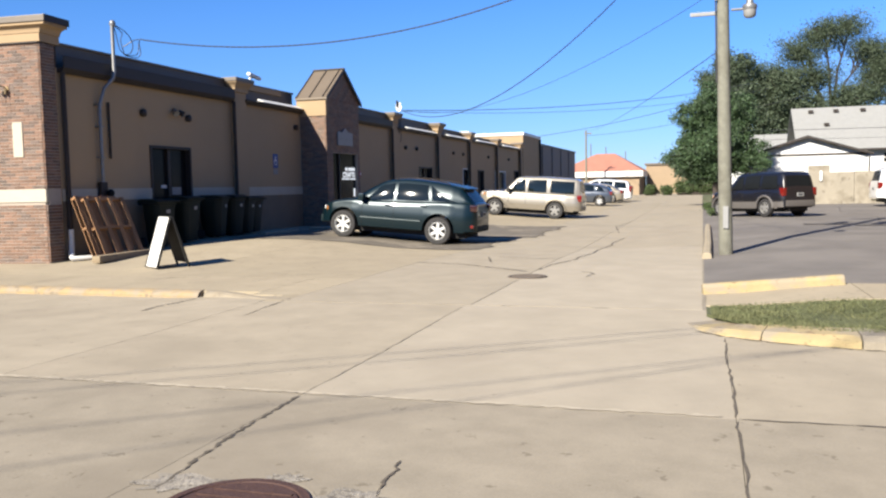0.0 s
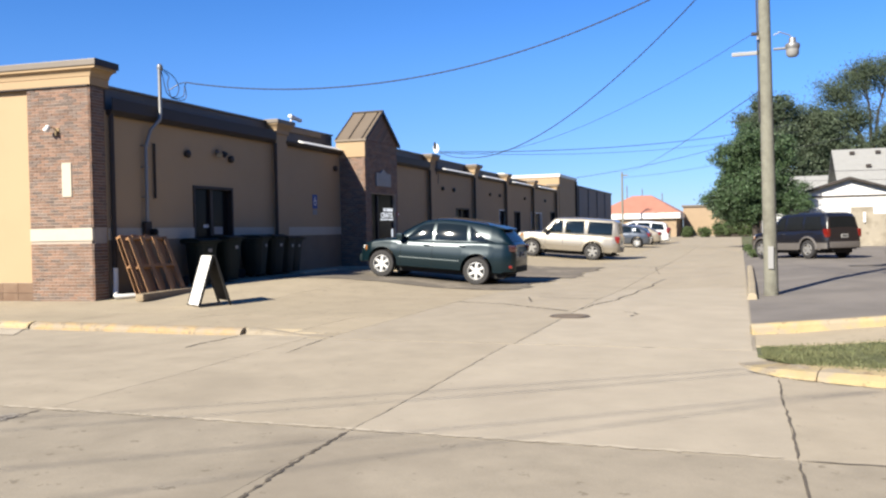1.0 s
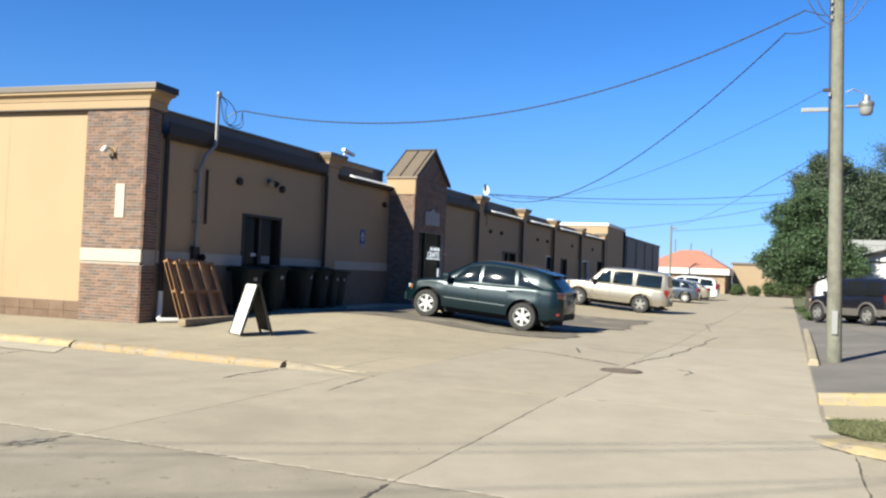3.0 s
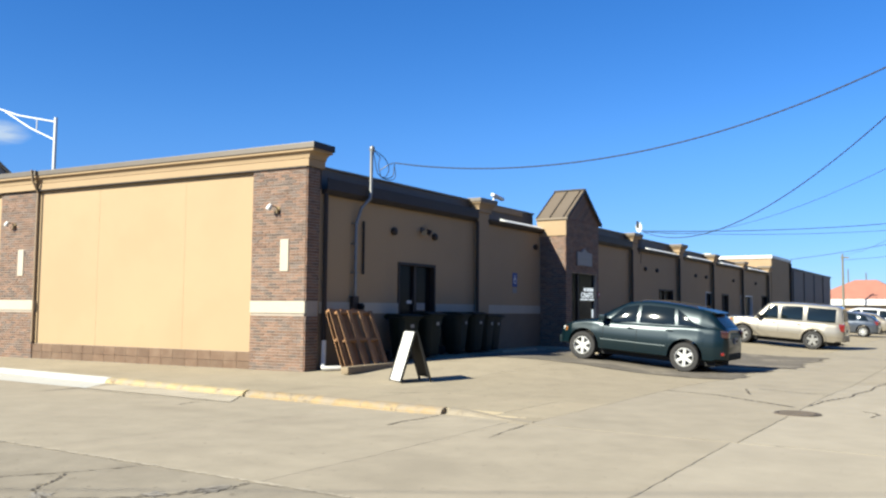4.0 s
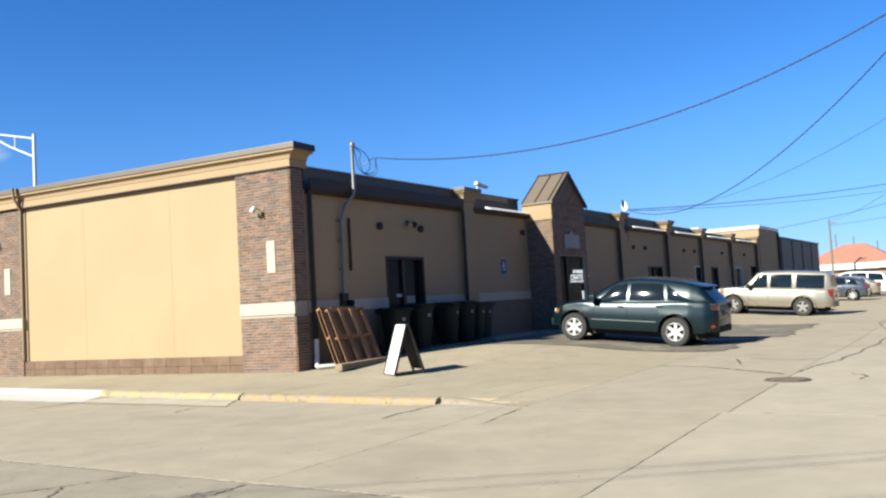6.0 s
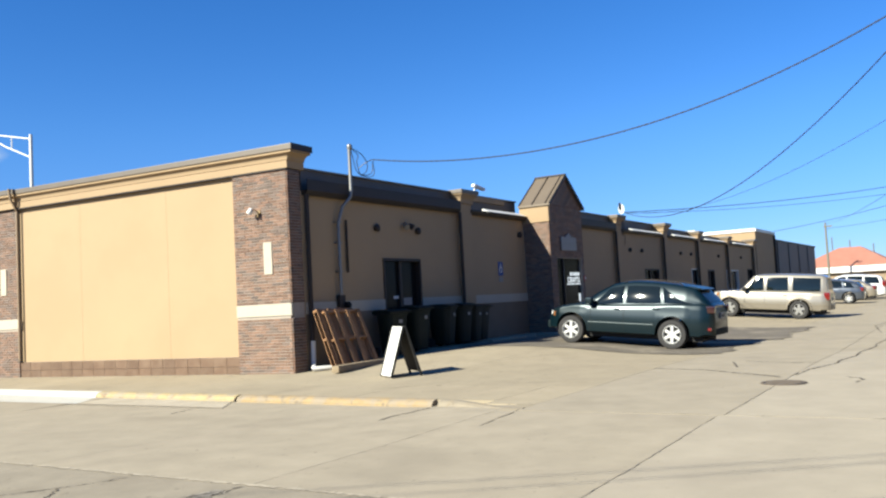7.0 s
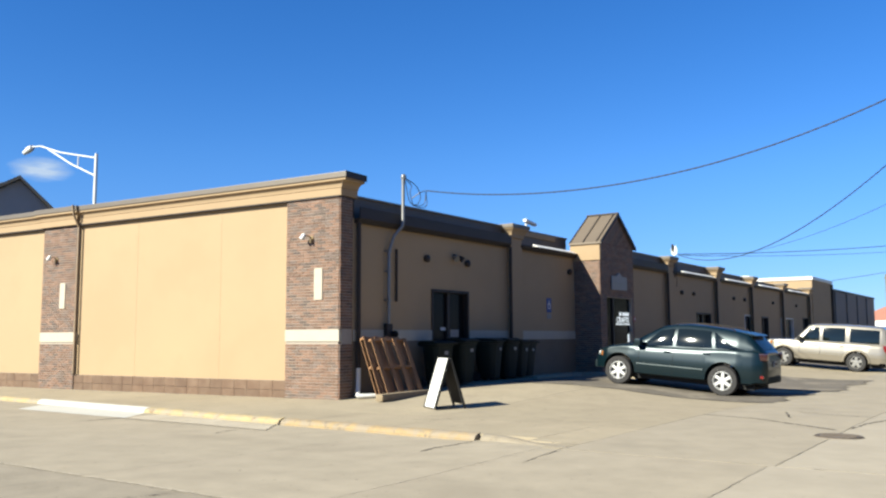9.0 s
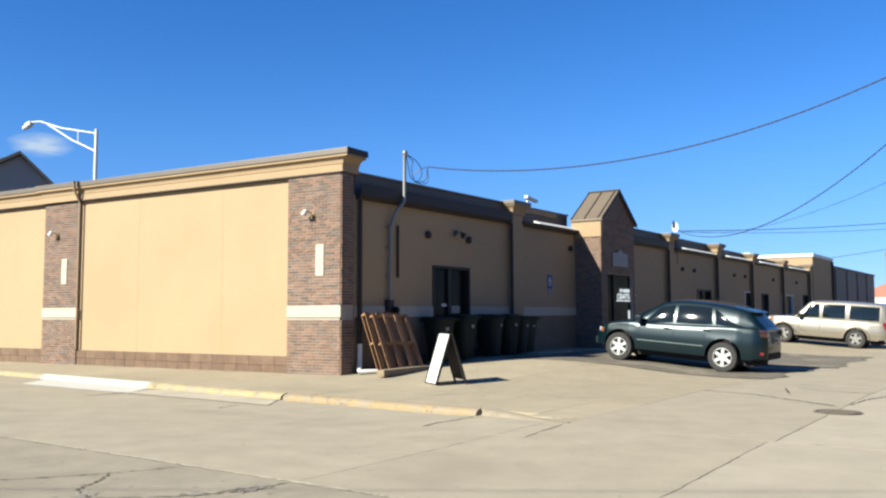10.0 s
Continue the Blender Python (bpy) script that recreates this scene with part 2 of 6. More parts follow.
M_RED = mat("sign_red", (0.231, 0.023, 0.018), 0.5, 0.05, 4, 0, 30)
M_REDBRICK = mat("chimney_brick", (0.157, 0.060, 0.033), 0.9, 0.25, 8, 0.3, 60)
# for the added, unseen east building that bounces warm light
M_BOUNCEBRICK = mat("tan_bounce_brick", (0.225, 0.140, 0.085), 0.9, 0.18, 1.2, 0.3, 60, stain=((0.19, 0.12, 0.075), 0.6, 0.5, 0.6))
M_BRASS = mat("lamp_brass", (0.208, 0.152, 0.083), 0.4, 0.15, 8, 0.04, 40, metal=0.7)


def glass(name, col, rough=0.03, spec=0.18):
    m = mat(name, col, rough, 0.1, 0.7, 0, 10, spec=spec)
    return m


M_GLASS = glass("dark_glass", (0.008, 0.009, 0.010), 0.2, 0.05)
M_CARGLASS = glass("tinted_car_glass", (0.006, 0.009, 0.009), 0.065, 0.5)
M_TAIL = mat("tail_lens", (0.120, 0.007, 0.005), 0.2, 0.1, 9, 0, 30, coat=0.6)
M_HEAD = mat("head_lens", (0.440, 0.448, 0.440), 0.1, 0.15, 9, 0, 30, coat=0.8)
M_AMBER = mat("amber_lens", (0.277, 0.102, 0.018), 0.2, 0.1, 9, 0, 30, coat=0.5)
M_BUMPER = mat("dark_bumper_plastic", (0.006, 0.012, 0.014), 0.7, 0.15, 6, 0.05, 60, spec=0.12)
M_DARKLENS = mat("smoked_lens", (0.024, 0.008, 0.008), 0.2, 0.1, 9, 0, 30, coat=0.4)
M_ALLOY = mat("alloy_rim", (0.432, 0.432, 0.424), 0.4, 0.05, 9, 0, 30, metal=0.25)
M_RIMGREY = mat("grey_alloy_rim", (0.184, 0.180, 0.173), 0.45, 0.08, 9, 0, 30, metal=0.3)
M_CHROME = mat("chrome", (0.560, 0.560, 0.560), 0.15, 0.05, 9, 0, 30, metal=1.0)


def paint(name, col, metal=0.4, rough=0.35, coat=1.0):
    return mat(name, col, rough, 0.05, 1.5, 0, 300, metal=metal, coat=coat)


# ---- mesh helpers ----
def part(name, bm, material, parent=None, label="", smooth=False, category="", kind="", group="", M=None):
    """Links a bmesh as one mesh object, under a thing or a part where a parent is given."""
    if M is not None:
        bm.transform(M)
    bmesh.ops.recalc_face_normals(bm, faces=bm.faces)
    me = bpy.data.meshes.new(name)
    bm.to_mesh(me)
    bm.free()
    if smooth:
        for p in me.polygons:
            p.use_smooth = True
        me.set_sharp_from_angle(angle=radians(38))
    me.materials.append(material)
    ob = new(name, me)
    if parent is not None:
        ob.parent = parent
    return tagged(ob, label, category, group, kind)


def thing(name, label, category, m=None, group="", kind=""):
    ob = new(name)
    if m is not None:
        ob.matrix_world = m
    return tagged(ob, label, category, group, kind)


def box(bm, x0, x1, y0, y1, z0, z1, bev=0.0, M=None):
    r = bmesh.ops.create_cube(bm, size=1.0)
    vs = r["verts"]
    m = Matrix.Translation(((x0 + x1) / 2, (y0 + y1) / 2, (z0 + z1) / 2)) @ Matrix.Diagonal((abs(x1 - x0), abs(y1 - y0), abs(z1 - z0), 1))
    if M is not None:
        m = M @ m
    bmesh.ops.transform(bm, matrix=m, verts=vs)
    if bev:
        es = list({e for v in vs for e in v.link_edges})
        bmesh.ops.bevel(bm, geom=es, offset=bev, segments=2, affect="EDGES", profile=0.7)
    return bm


def B(*a, **k):
    return box(bmesh.new(), *a, **k)


def tube(bm, pts, r, n=8, cap=True):
    """A round bar through points; r: one radius or one for each point."""
    pts = [Vector(p) for p in pts]
    rs = r if isinstance(r, (list, tuple)) else [r] * len(pts)
    rings = []
    side = None
    for i, p in enumerate(pts):
        d = (pts[min(i + 1, len(pts) - 1)] - pts[max(i - 1, 0)]).normalized()
        if side is None:
            side = d.orthogonal().normalized()
        side = (side - d * side.dot(d)).normalized()
        up = d.cross(side)
        rings.append([bm.verts.new(p + rs[i] * (math.cos(2 * math.pi * k / n) * side + math.sin(2 * math.pi * k / n) * up)) for k in range(n)])
    for a, b in zip(rings, rings[1:]):
        for k in range(n):
            bm.faces.new((a[k], a[(k + 1) % n], b[(k + 1) % n], b[k]))
    if cap:
        bm.faces.new(rings[0])
        bm.faces.new(rings[-1])
    return bm


def T(pts, r, n=8):
    return tube(bmesh.new(), pts, r, n)


def prism(pts, axis, a, b, bm=None):
    """A flat outline, pushed from a to b along an axis. pts: pairs in the other two axes, in order."""
    bm = bm or bmesh.new()
    def place(u, v, w):
        return {"x": (w, u, v), "y": (u, w, v), "z": (u, v, w)}[axis]
    lo = [bm.verts.new(place(u, v, a)) for u, v in pts]
    hi = [bm.verts.new(place(u, v, b)) for u, v in pts]
    n = len(pts)
    for i in range(n):
        bm.faces.new((lo[i], lo[(i + 1) % n], hi[(i + 1) % n], hi[i]))
    bm.faces.new(lo)
    bm.faces.new(hi)
    return bm


def lathe(bm, prof, n=24, axis="z", M=None):
    """Turns (radius, height) pairs round an axis."""
    rings = []
    for r, h in prof:
        ring = []
        for k in range(n):
            a = 2 * math.pi * k / n
            p = Vector((r * math.cos(a), r * math.sin(a), h))
            if axis == "y":
                p = Vector((p.x, p.z, p.y))
            if axis == "x":
                p = Vector((p.z, p.x, p.y))
            ring.append(bm.verts.new(M @ p if M is not None else p))
        rings.append(ring)
    for a, b in zip(rings, rings[1:]):
        for k in range(n):
            bm.faces.new((a[k], a[(k + 1) % n], b[(k + 1) % n], b[k]))
    if prof[0][0] < 0.05:
        bm.faces.new(rings[0])
        bm.faces.new(rings[-1])
    else:
        for k in range(n):
            bm.faces.new((rings[-1][k], rings[-1][(k + 1) % n], rings[0][(k + 1) % n], rings[0][k]))
    return bm


def sm(a, b, v):
    t = max(0.0, min(1.0, (v - a) / (b - a)))
    return t * t * (3 - 2 * t)


def kerb_line(x):
    """The front edge of the kerb along the shop side of the street."""
    return -4.6 if x > 7.9 else -3.42 - 0.035 * (x + 8) - 0.62 * sm(6.2, 7.9, x)


def street(x, y):
    return -0.10 * sm(8.0, 5.5, x) * sm(-9.2, -4.2, y) - 0.03 * sm(-4.6, -7.5, y) - 0.05 * sm(13.4, 15.0, x) * sm(-9.2, -6.4, y)


def g(x, y):
    """Height of the paved ground."""
    z = 0.0
    edge = kerb_line(x)
    if y > edge and x < 13.3:
        z += 0.23 * sm(-1.5, 5.5, y) * sm(7.5, 2.0, x) - 0.07 * sm(4.0, 6.6, x) * sm(1.0, 6.0, y) * sm(13.3, 10.5, x) * sm(42.0, 30.0, y)
    if y <= edge:
        return street(x, y)
    if x >= 13.3 and y > -4.6:
        z += 0.12 * sm(13.3, 15.2, x)
    return z


def sheet(x0, x1, y0, y1, lift=0.0, step=1.0, thick=0.0, wob=0.0, hf=None):
    """A paved piece that follows the ground, with rounded and slightly broken edges."""
    bm = bmesh.new()
    nx, ny = max(1, round((x1 - x0) / step)), max(1, round((y1 - y0) / step))
    rows = []
    for j in range(ny + 1):
        row = []
        for i in range(nx + 1):
            x, y = x0 + (x1 - x0) * i / nx, y0 + (y1 - y0) * j / ny
            bx, by = i in (0, nx), j in (0, ny)
            px, py = x, y
            if bx and wob:
                px += wob * noise.noise((x * 3, y * 2.3, 1.7))
            if by and wob:
                py += wob * noise.noise((x * 2.3, y * 3, 5.1))
            row.append(bm.verts.new((px, py, (hf or g)(x, y) + lift)))
        rows.append(row)
    for j in range(ny):
        for i in range(nx):
            bm.faces.new((rows[j][i], rows[j][i + 1], rows[j + 1][i + 1], rows[j + 1][i]))
    if thick:
        rim = [e for e in bm.edges if e.is_boundary]
        ext = bmesh.ops.extrude_edge_only(bm, edges=rim)
        for v in (v for v in ext["geom"] if isinstance(v, bmesh.types.BMVert)):
            v.co.z -= thick
    return bm


def crack(pts, w=0.02, lift=0.006, seed=1):
    """A jagged dirt-filled crack along points on the ground."""
    rnd = random.Random(seed)
    fine = []
    for (ax, ay), (bx, by) in zip(pts, pts[1:]):
        n = max(2, int(math.hypot(bx - ax, by - ay) / (0.12 if w < 0.02 else 0.04)))
        j = 0.009 if w < 0.02 else 0.016
        for i in range(n):
            t = i / n
            fine.append((ax + (bx - ax) * t + rnd.uniform(-j, j), ay + (by - ay) * t + rnd.uniform(-j, j)))
    fine.append(pts[-1])
    bm = bmesh.new()
    last = None
    for i, (x, y) in enumerate(fine):
        a, b = fine[max(0, i - 1)], fine[min(len(fine) - 1, i + 1)]
        d = Vector((b[0] - a[0], b[1] - a[1])).normalized()
        ww = 0.55 * w * rnd.uniform(0.12, 1.2) * (0.25 if i in (0, len(fine) - 1) else 1)
        z = g(x, y) + lift
        l, r = bm.verts.new((x - d.y * ww, y + d.x * ww, z)), bm.verts.new((x + d.y * ww, y - d.x * ww, z))
        if last:
            bm.faces.new((last[0], last[1], r, l))
        last = (l, r)
    return bm


# ---- ground ----
bm = bmesh.new()
bmesh.ops.create_grid(bm, x_segments=12, y_segments=12, size=900)
part("ground", bm, M_GROUND, label="open ground of dry soil and turf reaching the horizon", kind="structure", category="ground", M=Matrix.Translation((0, 0, -0.24)))

road = thing("road", "pale worn concrete street of jointed slabs with cracks", "road", kind="structure")
XS = [-1.6, 1.45, 4.5, 7.62, 10.46, 13.48, 16.5, 19.5, 22.6]
YS = [-18.2, -13.65, -9.12, -4.62]
for i in range(len(XS) - 1):
    for j in range(3):
        part("slab", sheet(XS[i] + 0.002, XS[i + 1] - 0.002, YS[j] + 0.002, (YS[j + 1] if j < 2 or XS[i] > 7 else -3.3) - 0.002, 0, 0.4, 0.1, wob=0.004, hf=street), (M_SLABN if 10 < XS[i] < 13 else M_SLAB) if j == 2 else M_SLAB2, road)
bm = bmesh.new()
for k in range(14):
    for j in range(3):
        for x0 in (-1.6 - 3.05 * (k + 1), 22.6 + 3.05 * k):
            box(bm, x0 + 0.006, x0 + 3.044, YS[j] + 0.007, (YS[j + 1] if j < 2 or x0 > 7 else -3.0) - 0.007, -0.2, -0.03 - (0.06 if j == 2 else 0.0))
part("outer_slabs", bm, M_SLAB, road, kind="stuff")
part("road_bed", B(-44, 64, -18.3, -4.5, -0.23, -0.17), M_DIRT, road)
part("far_lane", B(-44, 64, -30, -18.3, -0.23, -0.04), M_SLAB, road)
CRACKS = [([(10.46, -9.2), (10.49, -9.9), (10.54, -10.5), (10.62, -11.1)], 0.026), ([(13.48, -9.1), (13.49, -8.3), (13.47, -7.2), (13.48, -6.35)], 0.018),
          ([(13.48, -9.2), (13.49, -10.2), (13.48, -11.4)], 0.014), ([(13.5, -9.14), (15.0, -9.1), (17, -9.14)], 0.016),
          ([(6.2, -9.2), (6.0, -9.65), (5.75, -10.05), (5.45, -10.45), (5.1, -10.9)], 0.024), ([(5.98, -9.8), (6.18, -10.0), (6.38, -10.35), (6.75, -10.45), (7.1, -10.2)], 0.022), ([(7.6, -9.15), (7.62, -9.5), (7.35, -9.95), (7.1, -10.2)], 0.022),
          ([(7.55, -9.4), (7.42, -9.75)], 0.05), ([(11.7, -10.4), (11.75, -10.9)], 0.02), ([(6.24, -5.35), (6.15, -4.9), (6.2, -4.5), (6.19, -4.0)], 0.045), ([(8.05, -5.85), (7.98, -5.2), (7.94, -4.62)], 0.015), ([(2.1, -5.3), (1.9, -4.6), (1.97, -3.75)], 0.026), ([(-1.6, -4.6), (-0.4, -4.66), (0.6, -4.62)], 0.010)]
for n, (pts, w) in enumerate(CRACKS):
    part("crack", crack(pts, w, seed=n), M_CRACK, road, "dark jagged crack")

for n, (pts, w) in enumerate([([(7.9, -4.62), (13.0, -4.62)], 0.013), ([(1.45, -9.12), (13.4, -9.12)], 0.008), ([(10.46, -9.1), (10.46, -4.7)], 0.009), ([(7.62, -9.1), (7.62, -4.4)], 0.006), ([(10.52, -4.5), (10.52, 0.5)], 0.009)]):
    part("joint", crack(pts, w, seed=20 + n), M_CRACK if n == 0 else M_GROOVE, road, "thin dark slab joint")

part("chipped_edge", crack([(-1.6, -9.085), (4.0, -9.09), (8.0, -9.08), (13.4, -9.09)], 0.05, 0.005, 33), M_GUTTER, road, "pale chipped slab edge")

alley = thing("alley", "pale concrete alley with cracked slabs leading away", "alley", kind="structure")
AY = [-4.6, 0.6, 5.4, 10.2, 15.0, 20, 25, 30, 36, 42, 48, 54, 60, 66, 72, 78, 84]
for y0, y1 in zip(AY, AY[1:]):
    for x0, x1 in ((7.9, 10.52), (10.52, 13.28)):
        part("slab", sheet(x0 + 0.005, x1 - 0.005, y0 + 0.005, y1 - 0.005, 0, 0.5 if y0 < 16 else 1.2, 0.14, wob=0.012), M_SLABN if x0 > 10 and y0 < 5 else M_SLAB, alley)
part("alley_bed", B(7.8, 13.4, -4.6, 84, -0.23, -0.17), M_DIRT, alley)
part("alley_end", B(-14, 60, 84, 130, -0.2, 0.0), M_SLAB, alley)
for n, (pts, w) in enumerate([([(10.55, -0.2), (10.62, 0.7), (10.9, 1.9), (10.86, 2.6), (11.0, 3.8), (10.95, 5.0), (11.12, 6.6), (11.05, 7.4), (11.2, 9.4)], 0.04), ([(7.9, 1.0), (8.9, 0.7), (9.9, -0.1), (10.4, -0.5)], 0.045), ([(9.0, 2.4), (9.35, 1.2)], 0.035),
                              ([(9.2, 2.6), (10.6, 1.9)], 0.03), ([(11.3, -0.45), (11.5, -0.6), (11.58, -0.85), (11.5, -1.2)], 0.034), ([(10.8, 12), (10.3, 16), (10.6, 20)], 0.03)]):
    part("crack", crack(pts, w, seed=40 + n), M_CRACK, alley, "dark jagged crack")

apron = thing("parking_apron", "worn concrete parking apron with dark asphalt patches beside the shops", "pavement", kind="structure")
PY = [-1.9, 2.0, 6.0]
for y0, y1 in zip(PY, PY[1:]):
    for x0, x1 in ((0.0, 3.9), (3.9, 7.9)):
        part("slab", sheet(x0 + 0.004, x1 - 0.004, y0 + 0.004, y1 - 0.004, 0, 0.45, 0.12, wob=0.01), M_WALK, apron)
part("slab", sheet(6.3, 7.1, -3.72, -1.91, 0.0, 0.45, 0.12, wob=0.01), M_WALK, apron)
part("slab", sheet(7.11, 7.9, -4.05, -1.91, 0.0, 0.45, 0.12, wob=0.01), M_WALK, apron)
part("slab", sheet(7.63, 7.9, -4.61, -4.04, 0.0, 0.15, 0.12), M_WALK, apron)
part("lot_surface", sheet(0.0, 7.9, 6.0, 84, 0.0, 1.0, 0.12), M_WALK, apron)
part("apron_bed", B(0.05, 7.95, -3.2, 84, -0.23, -0.18), M_DIRT, apron)
def patch(x0, x1, y0, y1, seed):
    bm = bmesh.new()
    n, ring = 110, []
    c = Vector(((x0 + x1) / 2, (y0 + y1) / 2))
    mid = None
    for k in range(n):
        a = 2 * math.pi * k / n
        ca, sa = math.cos(a), math.sin(a)
        f = 1 / max(abs(ca), abs(sa)) * (0.95 + 0.14 * noise.noise((ca * 2.6, sa * 2.6, seed)) + 0.07 * noise.noise((ca * 9, sa * 9, seed + 4)) + 0.03 * noise.noise((ca * 25, sa * 25, seed + 9)))
        x, y = c.x + ca * f * (x1 - x0) / 2, c.y + sa * f * (y1 - y0) / 2
        ring.append((x, y))
    rings = [[bm.verts.new((c.x + (x - c.x) * s, c.y + (y - c.y) * s, g(c.x + (x - c.x) * s, c.y + (y - c.y) * s) + 0.012)) for x, y in ring] for s in (1, 0.75, 0.5, 0.25)]
    for a, b in zip(rings, rings[1:]):
        for k in range(n):
            bm.faces.new((a[k], a[(k + 1) % n], b[(k + 1) % n], b[k]))
    bm.faces.new(rings[-1])
    return bm
part("asphalt_patch", patch(1.2, 8.2, 5.0, 8.8, 1), M_PATCH, apron, "dark asphalt patch")
part("asphalt_patch", patch(3.0, 8.6, 9.6, 16.5, 2), M_PATCH, apron, "dark asphalt patch")
part("asphalt_patch", patch(2.5, 7.5, 25.0, 30, 3), M_PATCH, apron, "dark asphalt patch")
for n, (pts, w) in enumerate([([(4.0, -2.6), (4.6, -2.1), (5.1, -1.95)], 0.02), ([(5.2, 0.3), (6.0, 0.7), (6.6, 1.6)], 0.012), ([(3.9, 2.1), (4.6, 3.4), (5.4, 4.6)], 0.012), ([(6.2, -1.6), (7.0, -1.2), (7.6, -1.4)], 0.012)]):
    part("crack", crack(pts, w, seed=70 + n), M_CRACK, apron, "dark jagged crack")

walkway = thing("pavement", "pale concrete pavement in front of the shop wall", "pavement", kind="structure")
for k in range(16):
    x0 = 6.3 - 1.9 * (k + 1)
    xa, xb = x0 + 0.006, x0 + 1.894
    far = min(-1.9 if x0 > -0.1 else 0.06 + 0.0735 * x0, 0)
    part("slab", sheet(xa, xb, kerb_line(x0 + 0.95) + 0.14, far if x0 <= -0.1 else -1.906, 0.0, 0.6, 0.14, wob=0.006), M_WALK, walkway)
part("walk_bed", B(-26, 6.4, -3.2, -0.3, -0.2, -0.05), M_DIRT, walkway)

def kerb_piece(x0, x1, h0, h1, material, parent, back=0.20):
    bm = bmesh.new()
    n = max(2, int((x1 - x0) / 0.3))
    prof = [(0.0, -0.2), (0.02, -0.075), (0.055, -0.03), (0.11, -0.006), (0.17, 0.0), (back, 0.0), (back, -0.2)]
    np = len(prof)
    rings = []
    for i in range(n + 1):
        x = x0 + (x1 - x0) * i / n
        h, y = h0 + (h1 - h0) * i / n, kerb_line(x)
        w = 0.014 * noise.noise((x * 2.1, y, 3.3))
        rings.append([bm.verts.new((x, y + px + w, h + pz + 0.4 * w if pz > -0.1 else -0.21)) for px, pz in prof])
    for a, b in zip(rings, rings[1:]):
        for k in range(np):
            bm.faces.new((a[k], a[(k + 1) % np], b[(k + 1) % np], b[k]))
    bm.faces.new(rings[0])
    bm.faces.new(rings[-1])
    return part("kerb_stone", bm, material, parent)

kerb = thing("kerb", "low street kerb with worn yellow paint and a white stretch", "kerb", kind="structure")
for x0, x1, m in ((-26, -16, M_YELLOW), (-16, -9.0, M_YELLOW), (-9.0, -6.4, M_YELLOW2), (-6.4, -2.1, M_WHITEPAINT), (-2.1, 1.95, M_YELLOW2), (1.99, 6.15, M_YELLOW), (6.24, 7.93, M_FADED)):
    kerb_piece(x0, x1 - 0.012, 0.012, 0.012 if x1 < 6.3 else 0.006, m, kerb)
def gutter(x0, x1, lift, material, label):
    """A strip of the gutter at the foot of the kerb, with ends cut aslant."""
    bm = sheet(x0, x1, -4.5, -3.55, lift, 0.3, wob=0.03, hf=street)
    for v in bm.verts:
        v.co.x += 0.7 * (-3.55 - v.co.y)
    part("gutter_pan", bm, material, kerb, label)
gutter(-6.0, -2.1, 0.012, M_WHITEPAINT, "white painted gutter strip")
gutter(-15.0, -6.01, 0.009, M_GUTTER, "pale concrete gutter")
gutter(-2.09, 1.75, 0.009, M_GUTTER, "pale concrete gutter")

# ---- lot and verge on the other side ----
part("edge_joint", sheet(13.262, 13.318, -4.62, 34, -0.002, 0.5), M_SLAB2, alley, "dirty joint along the alley edge")
lot = thing("parking_lot", "dark worn asphalt parking lot with an oil-stained surface", "parking lot", kind="structure")
part("lot_surface", sheet(13.3, 60, -2.75, 36.2, 0.0, 1.0, 0.2), M_ASPH, lot)
part("crack", crack([(15.2, 4.0), (17.5, 1.5), (19.5, -0.8)], 0.02, seed=90), M_CRACK, lot, "long dark crack")
part("crack", crack([(14.2, 8.5), (17.0, 7.6), (21.5, 8.2), (26, 7.5)], 0.022, seed=91), M_CRACK, lot, "long dark crack")
part("crack", crack([(18.5, 14.0), (19.2, 18.5), (18.8, 24), (19.6, 30)], 0.024, seed=92), M_CRACK, lot, "long dark crack")
for k, q in enumerate(((16.2, 17.4, 12.6, 13.3), (17.5, 18.5, 11.8, 12.4), (19.5, 21.5, 5.0, 6.0))):
    part("oil_stain", patch(*q, 5 + k), M_OIL, lot, "dark oil stain")
part("lot_rear", B(13.3, 60, 36.2, 84, -0.2, 0.06), M_LAWN, lot, "rough turf")
strip = thing("verge_pavement", "narrow concrete pavement strip beside the grass verge", "pavement", kind="structure")
for k in range(14):
    part("slab", sheet(13.32 + 1.8 * k, 13.32 + 1.8 * k + 1.785, -4.25, -2.77, 0.004, 0.5, 0.2, wob=0.006), M_WALK, strip)

def verge_edge(x):
    return -4.75 - 1.68 * (1 - math.exp(-(max(0, x - 12.8)) / 0.32)) if x < 14.9 else -6.428 - 0.02 * (x - 14.9)

def turf_z(x, f):
    return (1 - f) * (0.07 * sm(12.75, 13.6, x) - 0.025) + f * (g(x, -4.2) - 0.012)

verge = thing("grass_verge", "short green grass verge inside a curved kerb", "grass", kind="structure")
bm = bmesh.new()
cols = [(13.32 + 0.2 * k) for k in range(59)] + [25 + 3 * k for k in range(14)]
prev = None
for x in cols:
    lo = verge_edge(max(12.8, x - 0.36)) + 0.18
    hi = -4.26
    col = [bm.verts.new((x, lo + (hi - lo) * s / 5, turf_z(x, s / 5) + 0.012 * noise.noise((x * 2, s, 0)) - (0.09 if s == 0 else 0.0))) for s in range(6)]
    if prev:
        for s in range(5):
            bm.faces.new((prev[s], col[s], col[s + 1], prev[s + 1]))
    prev = col
part("turf", bm, M_LAWN, verge)
rnd = random.Random(5)
vs, fs = [], []
